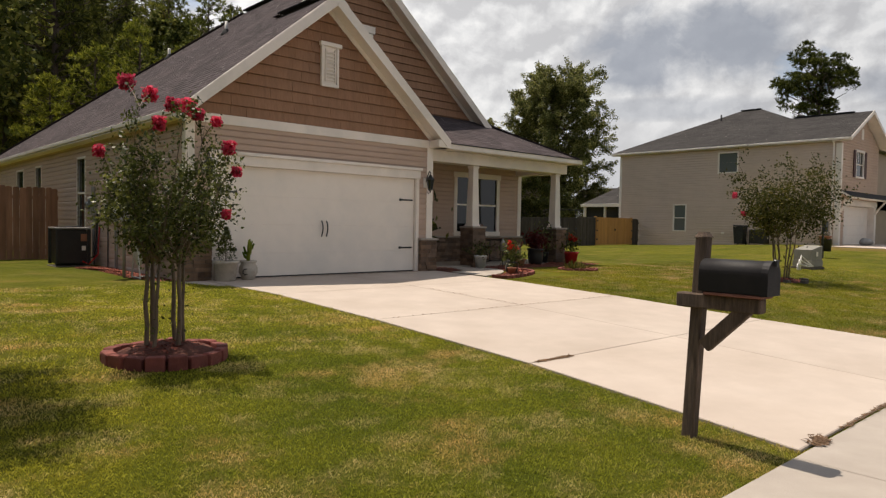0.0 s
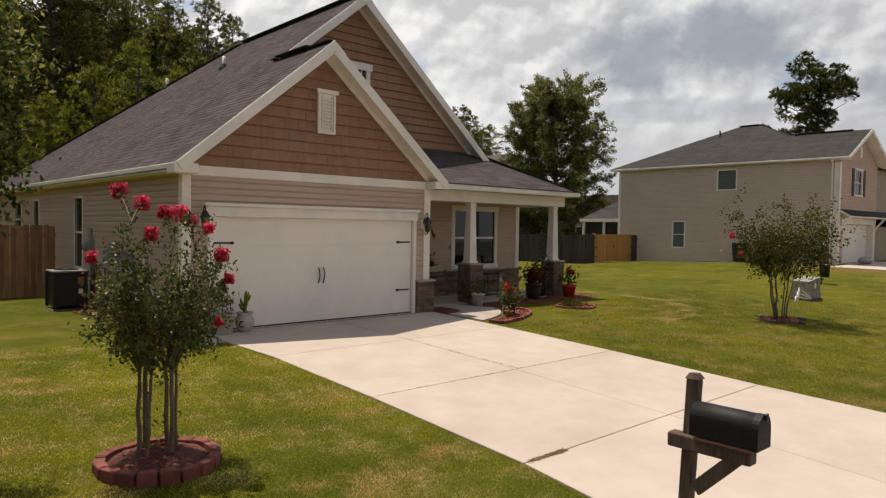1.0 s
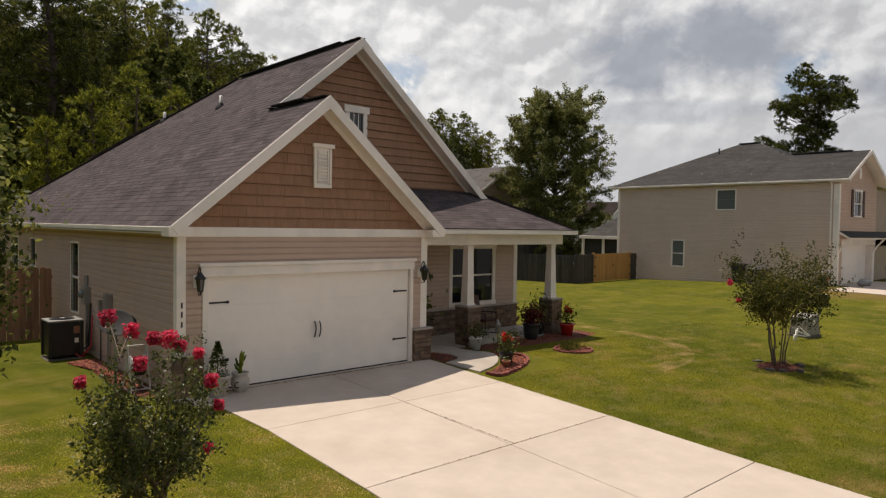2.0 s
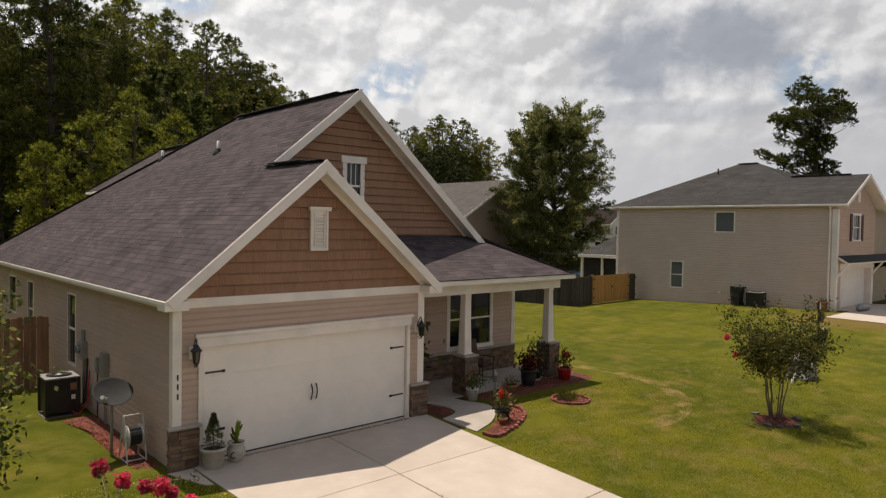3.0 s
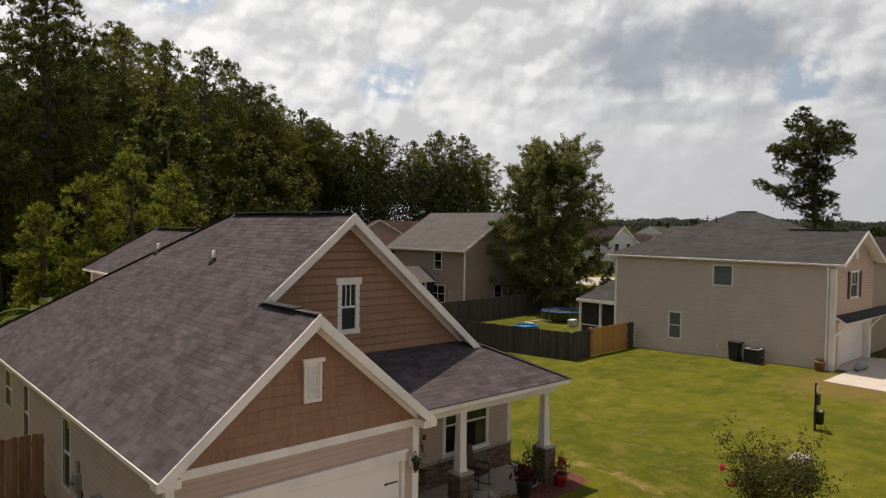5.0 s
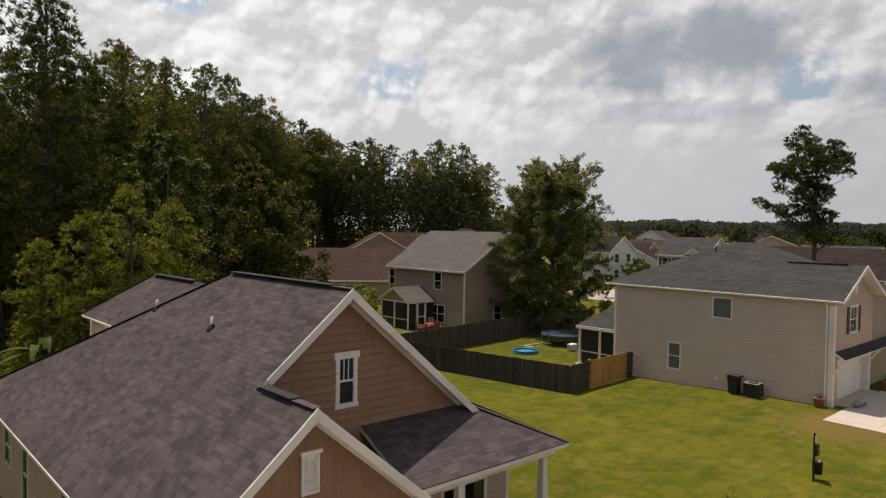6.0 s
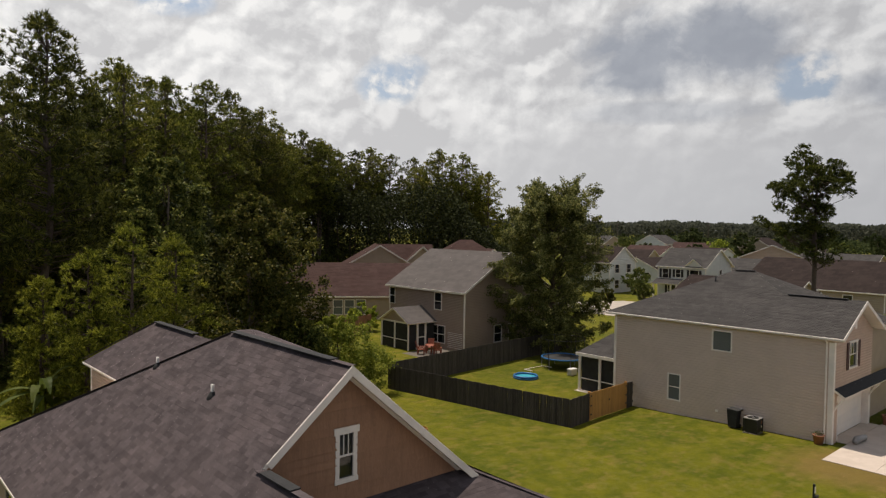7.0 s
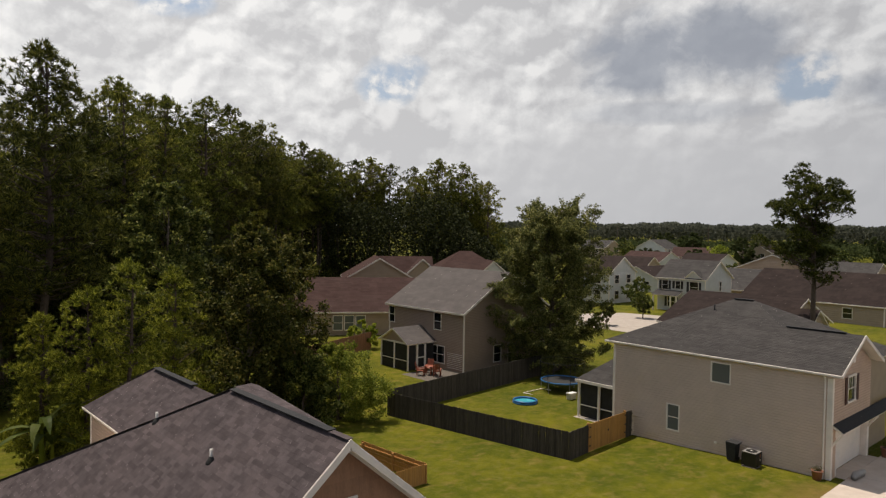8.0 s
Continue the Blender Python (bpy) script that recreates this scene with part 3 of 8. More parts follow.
def window(wall, a0, a1, z0, z1, parent, casing=0.09, head=0.0, sill=True, panes=1, cols=1, glass="glass", proud=0.03, name="window", label="", rail=True):
    """A sash window on a wall: casing boards, sash bars and set-back panes."""
    root = new(name)
    root.parent = parent
    if label:
        tagged(root, label)

    def board(nm, b0, b1, c0, c1, d0, d1, mat="white"):
        v, f = wall.slab([(b0, c0), (b1, c0), (b1, c1), (b0, c1)], d0, d1)
        bm = bmesh.new()
        vs = [bm.verts.new(p) for p in v]
        for q in f:
            bm.faces.new([vs[i] for i in q])
        bmesh.ops.recalc_face_normals(bm, faces=bm.faces)
        if mat == "white":
            bmesh.ops.bevel(bm, geom=bm.edges[:], offset=0.004, segments=1, affect="EDGES")
        return part(nm, bm, M[mat], root)
    c = casing
    board("casing", a0 - c, a0, z0, z1, -0.02, proud)
    board("casing", a1, a1 + c, z0, z1, -0.02, proud)
    board("head_casing", a0 - c - head, a1 + c + head, z1, z1 + c + head, -0.02, proud + head * 0.4)
    board("sill", a0 - c - (0.02 if sill else 0), a1 + c + (0.02 if sill else 0), z0 - c, z0, -0.02, proud + (0.02 if sill else 0))
    mid = (z0 + z1) / 2
    if rail:
        board("meeting_rail", a0, a1, mid - 0.025, mid + 0.025, -0.03, 0.012)
    for k in range(1, panes):
        x = a0 + (a1 - a0) * k / panes
        board("mullion", x - 0.03, x + 0.03, z0, z1, -0.03, 0.016)
    for k in range(1, cols):
        x = a0 + (a1 - a0) * k / cols
        board("muntin", x - 0.011, x + 0.011, mid + 0.025, z1, -0.03, 0.006)
    g = 0.025 if rail else 0.002
    board("pane", a0, a1, z0, mid - g, -0.05, -0.022, glass)
    board("pane", a0, a1, mid + g, z1, -0.045, -0.018, glass)
    return root


# ---- ground ----
def smooth(a, b, x):
    s = min(1.0, max(0.0, (x - a) / (b - a)))
    return s * s * (3 - 2 * s)


def gz(x, y):
    """The height of the ground: it falls a little to the street and rises gently to the neighbour's drive."""
    fall = float(np.interp(-y, (0.0, 3.0, 5.2, 7.7, 10.3), (0.08, 0.06, 0.0, -0.11, -0.21)))
    return fall + 0.36 * smooth(16, 32, x) * smooth(13, 0, y) * smooth(90, 45, x)


def axis_cuts(lo, hi, step):
    near = list(np.arange(lo, hi + 0.01, step))
    far = [4, 10, 20, 40, 80, 160, 320, 700, 1500, 3200]
    return [lo - f for f in reversed(far)] + near + [hi + f for f in far]


def build_ground():
    xs, ys = axis_cuts(-14, 46, 1.0), axis_cuts(-10.03, 30, 0.9)
    ys = [y for y in ys if y >= -10.03]
    V = [(x, y, gz(x, y)) for y in ys for x in xs]
    w = len(xs)
    F = [(j * w + i, j * w + i + 1, (j + 1) * w + i + 1, (j + 1) * w + i) for j in range(len(ys) - 1) for i in range(w - 1)]
    tagged(raw("ground", V, F, M["grass"], smooth=True), "mown lawn with dry yellow patches, reaching the horizon", "lawn", kind="structure")


build_ground()

# pavement, kerb and road on the street side
pavement = thing("pavement", "pale concrete pavement slabs along the road", "pavement", kind="structure")
for k in range(14):
    x = -22 + 3.05 * k
    part("slab", box(x + 0.006, x + 3.044, -11.75, -10.04, -0.4, -0.185, 0.006), M["walk"], pavement)
tagged(part("kerb", box(-22, 21, -12.05, -11.76, -0.45, -0.19, 0.02), M["walk"]), "rounded concrete kerb beside the road", "kerb", kind="structure")
tagged(part("road", box(-400, 400, -60, -12.06, -0.6, -0.33), M["asphalt"]), "dark asphalt road", "road", kind="structure")

# driveway: slabs with open joints
DRIVE_ROWS = [(-0.13, 0.02, 5.33), (-2.60, 0.04, 5.02), (-5.19, -0.08, 4.82), (-7.61, -0.17, 4.73), (-10.02, -0.50, 4.70)]
driveway = thing("driveway", "pale concrete driveway of eight slabs in front of the garage", "driveway", kind="structure")


def slab_prism(pts, z0, z1, name, mat, parent, bev=0.006, gap=0.006):
    c = sum((Vector((*p, 0)) for p in pts), Vector()) / len(pts)
    bm = bmesh.new()
    lo = []
    for p in pts:
        q = Vector((*p, 0))
        q += (c - q).normalized() * gap * 1.4
        lo.append(q)
    b = [bm.verts.new((q.x, q.y, gz(q.x, q.y) + z0)) for q in lo]
    t = [bm.verts.new((q.x, q.y, gz(q.x, q.y) + z1)) for q in lo]
    k = len(pts)
    bm.faces.new(t)
    for i in range(k):
        bm.faces.new((b[i], b[(i + 1) % k], t[(i + 1) % k], t[i]))
    bmesh.ops.recalc_face_normals(bm, faces=bm.faces)
    if bev:
        bmesh.ops.bevel(bm, geom=[e for e in bm.edges if len(e.link_faces) == 2], offset=bev, segments=1, affect="EDGES")
    return part(name, bm, mat, parent)


for (ya, la, ra), (yb, lb, rb) in zip(DRIVE_ROWS, DRIVE_ROWS[1:]):
    ma, mb = (la + ra) / 2 + 0.06, (lb + rb) / 2 + 0.06
    if yb < -9:
        mb = 2.1
    slab_prism([(la, ya), (ma, ya), (mb, yb), (lb, yb)], -0.12, 0.022, "slab", M["concrete"], driveway)
    slab_prism([(ma, ya), (ra, ya), (rb, yb), (mb, yb)], -0.12, 0.022, "slab", M["concrete"], driveway)
slab_prism([(-0.42, -0.15), (0.01, -0.15), (-0.01, -1.1), (-0.14, -1.0)], -0.12, 0.018, "slab", M["concrete"], driveway)
slab_prism([(0.05, -0.16), (5.28, -0.16), (4.98, -2.6), (4.78, -5.2), (4.68, -7.6), (4.66, -10.0), (-0.44, -10.0), (-0.12, -7.6), (-0.04, -5.2), (0.06, -2.6)], -0.10, 0.004, "joint_filler", M["dirt"], driveway, 0)


# ---- the house ----
XL, XG, XR = -0.27, 5.27, 10.88      # left wall, garage's right side, right wall
YM, YB = 2.30, 17.2                  # main gable wall, back wall
PITCH = 0.842
EZ = 3.005                           # roof height at the left eave, 0.26 m out
EX = XL - 0.26
RX, RZ = 4.86, EZ + PITCH * (4.86 - EX)
GX, GZ = (EX + XG + 0.23) / 2, EZ + PITCH * ((XG + 0.23 - EX) / 2)

house = thing("house", "tan sided house with brown shake gables and white trim", "house")
front = Wall((0, 0, 0), (1, 0, 0), (0, -1, 0))
upper = Wall((0, YM, 0), (1, 0, 0), (0, -1, 0))
left = Wall((XL, 0, 0), (0, 1, 0), (-1, 0, 0))
back_up = Wall((3.3, 0, 0), (0, 1, 0), (-1, 0, 0))


def wall_block(name, verts2d, wall, depth0, depth1, mat, parent):
    v, f = wall.slab(verts2d, depth0, depth1)
    return raw(name, v, f, mat, parent)


# bodies behind the boards
garage_wall = wall_block("garage_wall", [(XL, 0), (0.25, 0), (0.25, 2.13), (4.82, 2.13), (4.82, 0), (XG, 0), (XG, 2.95), (GX, GZ - 0.15), (XL, 2.95)], front, -0.16, -0.055, M["tan"], house)
main_wall = wall_block("porch_wall", [(XG, 0), (XR, 0), (XR, 2.9), (XG, 2.9)], upper, -0.16, -0.055, M["tan"], house)
gable_wall = wall_block("gable_wall", [(2.2, 2.9), (9.3, 2.9), (9.12, 3.8), (RX, RZ - 0.15), (2.4, 5.45)], upper, -0.16, -0.055, M["brown"], house)
side_wall = wall_block("side_wall", [(0, 0), (YB, 0), (YB, 2.95), (0, 2.95)], left, -0.16, -0.055, M["tan"], house)
part("back_wall", box(XL, XR, YB - 0.15, YB, 0, 2.95), M["tan"], house)
part("right_wall", box(XR - 0.15, XR, YM, YB, 0, 2.95), M["tan"], house)
part("garage_return_wall", box(XG - 0.15, XG - 0.004, 0.0, YM, 0, 2.9), M["tan"], house)
part("garage_floor", box(XL + 0.1, XG - 0.1, 0.1, 6.0, -0.1, 0.03), M["walk"], house)
part("threshold", box(0.10, XG - 0.12, -0.135, 0.10, -0.1, 0.099), M["concrete"], house)

# lapped siding of the front, board by board
for v, f in siding(front, [(XL + 0.13, 0.80), (XG - 0.15, 0.80), (XG - 0.15, 2.83), (XL + 0.13, 2.83)], 0.115, [(0.14, 4.9, 0.0, 2.36)]):
    raw("siding_board", v, f, M["tan"], garage_wall)
for v, f in siding(upper, [(XG, 0.80), (XR - 0.12, 0.80), (XR - 0.12, 2.80), (XG, 2.80)], 0.115, [(8.18, 9.90, 0.9, 2.53)]):
    raw("siding_board", v, f, M["tan"], main_wall)
side_holes = [(6.0, 6.62, 0.92, 2.54), (10.35, 10.97, 1.0, 2.54), (12.66, 13.58, 1.48, 2.54)]
for v, f in siding(left, [(0.12, 0.06), (YB, 0.06), (YB, 2.88), (0.12, 2.88)], 0.115, side_holes):
    raw("siding_board", v, f, M["tan"], side_wall)
v, f = tubes(siding(back_up, [(13.2, 2.9), (17.6, 2.9), (17.6, 5.35), (13.2, 5.35)], 0.115))
raw("wing_siding", v, f, M["tan"], house)
return_side = Wall((XG, 0, 0), (0, 1, 0), (1, 0, 0))
v, f = tubes(siding(return_side, [(0.12, 0.8), (YM, 0.8), (YM, 2.8), (0.12, 2.8)], 0.115))
raw("return_siding", v, f, M["tan"], house)


def shakes(wall, poly, step, parent, seed, holes=(), widths=(0.30, 0.36, 0.45, 0.6)):
    """Brown shakes in courses, each one a piece of its own; holes are (a0, a1, z0, z1)."""
    rnd = random.Random(seed)
    z, top = min(q for _, q in poly), max(q for _, q in poly)
    while z < top - 0.02:
        z1 = z + step
        strip = clip(clip(poly, 0, 1, z1 - 0.011), 0, -1, -z)
        if len(strip) > 2:
            a, e = min(p for p, _ in strip) - rnd.random() * 0.3, max(p for p, _ in strip)
            while a < e:
                w = rnd.choice(widths)
                cells = [clip(clip(strip, 1, 0, a + w - 0.0035), -1, 0, -a)]
                a += w
                for h0, h1, h2, h3 in holes:
                    if z1 > h2 and z < h3:
                        cells = [q for c in cells for q in (clip(c, 1, 0, h0), clip(c, -1, 0, -h1), clip(clip(clip(c, -1, 0, -h0), 1, 0, h1), 0, 1, h2), clip(clip(clip(c, -1, 0, -h0), 1, 0, h1), 0, -1, -h3))]
                lip = 0.030 + rnd.uniform(-0.004, 0.005)
                for cell in cells:
                    if len(cell) > 2 and area(cell) > 0.002:
                        v, f = lap_board(wall, cell, z, z1, lip)
                        raw("shake", v, f, M["brown"], parent)
        z = z1


garage_gable = wall_block("garage_gable", [(XL, 3.0), (XG, 3.0), (GX, GZ - 0.12)], front, -0.05, -0.008, M["brown"], house)
shakes(front, [(XL - 0.05, 2.99), (XG + 0.08, 2.99), (GX + 0.02, GZ - 0.06), (GX - 0.02, GZ - 0.06)], 0.205, garage_gable, 4)
shakes(upper, [(5.3, 3.7), (9.18, 3.7), (9.18, 3.85), (RX + 0.02, RZ - 0.06), (RX - 0.02, RZ - 0.06), (2.5, 5.5), (2.6, 5.0)], 0.195, gable_wall, 5, [(4.66, 5.24, 4.66, 5.88)], (1.4, 2.2, 3.0, 3.6))

# trim of the garage front
trim = [
    ("frieze_band", (XL - 0.02, XG + 0.02, 2.83, 3.0), 0.045), ("corner_board", (XL - 0.02, XL + 0.13, 0.80, 2.83), 0.03), ("corner_board", (XG - 0.15, XG + 0.02, 0.82, 2.83), 0.03),
    ("door_casing", (0.15, 0.25, 0.0, 2.13), 0.035), ("door_casing", (4.82, 4.90, 0.0, 2.13), 0.035), ("door_header", (0.12, 4.92, 2.13, 2.31), 0.05), ("header_cap", (0.08, 4.95, 2.31, 2.37), 0.09),
]
for name, (a0, a1, z0, z1), d in trim:
    part(name, box(a0, a1, -d, 0.05, z0, z1, 0.006), M["white"], house)
part("corner_board", box(XL - 0.03, XL - 0.001, -0.028, 0.12, 0.06, 2.90, 0.005), M["white"], house)
part("corner_board", box(XG + 0.001, XG + 0.03, -0.028, 0.12, 0.82, 2.83, 0.005), M["white"], house)
part("corner_board", box(XR - 0.12, XR + 0.03, YM - 0.035, YM + 0.05, 0.80, 2.83, 0.005), M["white"], house)
part("frieze_band", box(XL - 0.045, XL + 0.0, 0.0, YB, 2.865, 2.955, 0.005), M["white"], house)

# garage door: four wide sections, hinge straps, pull handles
garage_door = new("garage_door")
garage_door.parent = house
tagged(garage_door, "wide white sectional garage door, closed, with black strap hinges")
for k in range(4):
    z0 = 0.03 + 0.525 * k
    part("door_section", box(0.255, 4.815, 0.05, 0.095, z0, z0 + 0.5240, 0.0012), M["door_white"], garage_door)
part("bottom_seal", box(0.255, 4.815, 0.040, 0.10, 0.09, 0.122), M["rubber"], garage_door)
for x0, s in ((0.30, 1), (4.77, -1)):
    for z in (1.66, 0.62):
        bm = box(min(x0, x0 + s * 0.34), max(x0, x0 + s * 0.34), 0.036, 0.05, z - 0.016, z + 0.016, 0.003)
        box(x0 + s * 0.34 - 0.03, x0 + s * 0.34 + 0.03, 0.036, 0.05, z - 0.026, z + 0.026, 0.004, bm, None)
        part("strap_hinge", bm, M["black"], garage_door)
for x in (2.44, 2.55):
    V, F = tubes([tube([(x, 0.03, 0.86), (x - 0.006, -0.01, 0.93), (x + 0.006, -0.015, 1.02), (x, -0.01, 1.10), (x, 0.03, 1.17)], 0.012, 8)])
    raw("pull_handle", V, F, M["black"], garage_door, smooth=True)

# gable vent
vent = new("gable_vent")
vent.parent = house
vent.location = (0, -0.03, 0)
part("frame", box(2.325, 2.375, -0.06, 0.0, 3.83, 4.57, 0.005), M["white"], vent)
part("frame", box(2.675, 2.725, -0.06, 0.0, 3.83, 4.57, 0.005), M["white"], vent)
part("frame", box(2.295, 2.785, -0.075, 0.0, 4.57, 4.65, 0.006), M["white"], vent)
part("frame", box(2.325, 2.725, -0.065, 0.0, 3.79, 3.85, 0.006), M["white"], vent)
part("backing", box(2.375, 2.675, -0.03, 0.0, 3.85, 4.57), M["white"], vent)
for k in range(9):
    part("slat", box(-0.10, 0.10, -0.022, 0.022, -0.004, 0.004, 0.0, m=pose(2.525, -0.042, 3.93 + 0.066 * k, 40)), M["white"], vent)
part("frame", box(2.41, 2.425, -0.06, -0.03, 3.89, 4.52), M["white"], vent)
part("frame", box(2.625, 2.64, -0.06, -0.03, 3.89, 4.52), M["white"], vent)

# windows
window(left, 6.0, 6.62, 0.92, 2.54, house, 0.05, sill=False)
window(left, 10.35, 10.97, 1.0, 2.54, house, 0.05, sill=False)
window(left, 12.66, 13.58, 1.48, 2.54, house, 0.05, sill=False)
window(upper, 8.24, 9.84, 0.95, 2.46, house, 0.12, 0.03, panes=2)
window(upper, 4.75, 5.15, 4.72, 5.81, house, 0.12, 0.05, cols=3)

# stone skirts
def stones(wall, a0, a1, z0, z1, d, parent, seed, mat="stone"):
    """Ledge stones in thin courses, each a block of its own, over dark mortar."""
    rnd = random.Random(seed)
    v, f = wall.slab([(a0 + 0.01, z0), (a1 - 0.01, z0), (a1 - 0.01, z1), (a0 + 0.01, z1)], -0.02, d - 0.02)
    raw("mortar", v, f, M["mortar"], parent)
    z = z0
    while z < z1 - 0.02:
        h = min(rnd.uniform(0.05, 0.10), z1 - z)
        a = a0
        while a < a1 - 0.01:
            w = min(rnd.uniform(0.12, 0.34), a1 - a)
            if a1 - a - w < 0.06:
                w = a1 - a
            e = d + rnd.uniform(-0.012, 0.016)
            g = 0.004
            q = [(a + g, z + g), (a + w - g, z + g + rnd.uniform(-0.002, 0.002)), (a + w - g, z + h - g), (a + g, z + h - g)]
            v, f = wall.slab(q, 0.0, e)
            raw("stone", v, f, M[mat], parent)
            a += w
        z += h


def pier(x0, x1, y0, y1, z1, seed, name="stone_pier", sides="fl"):
    p = new(name)
    p.parent = house
    part("core", box(x0 + 0.03, x1 - 0.03, y0 + 0.03, y1 - 0.03, 0, z1), M["mortar"], p)
    stones(Wall((x0, y0 + 0.03, 0), (1, 0, 0), (0, -1, 0)), 0, x1 - x0, 0.0, z1, 0.03, p, seed)
    stones(Wall((x0 + 0.03, y0, 0), (0, 1, 0), (-1, 0, 0)), 0, y1 - y0, 0.0, z1, 0.03, p, seed + 1)
    if "r" in sides:
        stones(Wall((x1 - 0.03, y0, 0), (0, 1, 0), (1, 0, 0)), 0, y1 - y0, 0.0, z1, 0.03, p, seed + 2)
    part("cap", box(x0 - 0.03, x1 + 0.03, y0 - 0.03, y1, z1, z1 + 0.045, 0.012), M["walk"], p)
    return p


pier(XL - 0.10, 0.145, -0.11, 0.02, 0.78, 11)
pier(4.905, XG + 0.10, -0.11, 0.02, 0.78, 21, sides="flr")
low = new("stone_skirt")
low.parent = house
stones(upper, XG + 0.05, XR, 0.12, 0.78, 0.09, low, 31)
part("cap", box(XG + 0.03, XR + 0.04, YM - 0.13, YM - 0.0, 0.78, 0.82, 0.01), M["walk"], low)

# porch: floor, piers, tapered columns, beam, ceiling
part("porch_floor", box(XG + 0.03, XR + 0.12, 0.55, YM, -0.1, 0.12, 0.01), M["walk"], house)
for x, s in ((7.33, 41), (10.62, 51)):
    p = pier(x - 0.22, x + 0.22, 0.49, 0.95, 1.06, s, "column_pier", "flr")
    bm = bmesh.new()
    lo, hi = 0.125, 0.088
    b = [bm.verts.new((x + i * lo, 0.74 + j * lo, 1.10)) for i, j in ((-1, -1), (1, -1), (1, 1), (-1, 1))]
    t = [bm.verts.new((x + i * hi, 0.74 + j * hi, 2.64)) for i, j in ((-1, -1), (1, -1), (1, 1), (-1, 1))]
    bm.faces.new(b[::-1]), bm.faces.new(t)
    for k in range(4):
        bm.faces.new((b[k], b[(k + 1) % 4], t[(k + 1) % 4], t[k]))
    bmesh.ops.bevel(bm, geom=bm.edges[:], offset=0.008, segments=1, affect="EDGES")
    box(x - 0.145, x + 0.145, 0.595, 0.885, 1.105, 1.15, 0.006, bm)
    box(x - 0.105, x + 0.105, 0.635, 0.845, 2.56, 2.63, 0.006, bm)
    part("porch_column", bm, M["white"], house)
part("porch_beam", box(XG + 0.03, 10.92, 0.56, 0.92, 2.63, 2.90, 0.008), M["white"], house)
part("porch_beam", box(10.66, 10.91, 0.93, YM, 2.63, 2.90, 0.008), M["white"], house)
part("porch_ceiling", box(XG + 0.03, 10.98, 0.30, YM, 2.902, 2.93), M["white"], house)

# roof planes
PE = 0.22                                        # porch eave, in y
HX, HZ = 9.20, RZ - PITCH * (9.20 - RX)          # foot of the main right rake
PT = 4.06                                        # porch roof against the gable wall
roof = new("roof")
roof.parent = house
shingled("left_slope", [(EX, -0.36, EZ), (EX, 17.58, EZ), (RX, 8.46, RZ), (RX, YM - 0.36, RZ), (GX, YM - 0.36, GZ), (GX, -0.36, GZ)], M["roof"], roof, seed=2, near=lambda q: q.y < 2.6)
shingled("garage_right_slope", [(XG + 0.23, -0.36, EZ), (XG + 0.23, PE + 0.1, EZ), (XG + 0.12, 0.75, EZ + PITCH * 0.11), (4.4, YM - 0.01, PITCH * (XG + 0.23 - 4.4) + EZ), (GX, YM - 0.01, GZ), (GX, -0.36, GZ)], M["roof"], roof, seed=3)
shingled("main_right_slope", [(HX, YM - 0.36, HZ), (HX, 15.0, HZ), (RX, 8.46, RZ), (RX, YM - 0.36, RZ)], M["roof"], roof, seed=4)
shingled("back_slope", [(EX, 17.58, EZ), (11.1, 17.58, EZ), (HX, 15.0, HZ), (RX, 8.46, RZ)], M["roof"], roof, seed=5)
shingled("porch_slope", [(XG + 0.1, PE, 3.03), (11.12, PE, 3.03), (HX - 0.15, YM - 0.01, PT), (XG + 0.1, YM - 0.01, PT)], M["roof"], roof, seed=6, near=lambda q: True)
shingled("right_skirt", [(11.12, PE, 3.03), (11.12, 17.58, 3.03), (HX, 15.0, PT), (HX - 0.15, YM, PT)], M["roof"], roof, seed=7)
# rear wing with its own hipped roof
WZ = 5.42
shingled("wing_left_slope", [(2.98, 12.2, WZ), (2.98, 17.585, WZ), (5.0, 15.5, WZ + 1.62), (5.0, 9.5, WZ + 1.62)], M["roof"], roof, seed=8)
shingled("wing_back_slope", [(2.98, 17.585, WZ), (7.0, 17.585, WZ), (5.0, 15.5, WZ + 1.62)], M["roof"], roof, seed=9)
shingled("wing_right_slope", [(7.0, 12.0, WZ), (7.0, 17.585, WZ), (5.0, 15.5, WZ + 1.62), (5.0, 9.5, WZ + 1.62)], M["roof"], roof, seed=10)
part("wing_wall", box(3.36, 6.8, 12.0, 17.6, 2.95, WZ - 0.05), M["tan"], house)
part("corner_board", box(3.26, 3.36, 17.5, 17.62, 2.9, 5.3, 0.005), M["white"], house)
beam("fascia", (2.96, 12.2, WZ - 0.035), (2.96, 17.587, WZ - 0.035), 0.025, 0.07, M["white"], house)
shingled("rear_cross_slope", [(5.05, 2.95, RZ - 0.02), (6.0, 8.9, RZ - 0.12), (5.9, 9.2, RZ - 0.10), (4.95, 8.46, RZ - 0.02)], M["roof"], roof, seed=12)

# ridge vents and hip caps
def ridge_vent(a, b):
    return beam("ridge_vent", a, b, 0.26, 0.035, M["vent_black"], house, bev=0.008)


def cap_run(a, b, n):
    a, b = Vector(a), Vector(b)
    for k in range(n):
        p, q = a.lerp(b, k / n), a.lerp(b, (k + 1) / n)
        beam("ridge_cap", p + Vector((0, 0, 0.006)), q + Vector((0, 0, 0.011)), 0.20, 0.012, M["roof"], roof, bev=0)


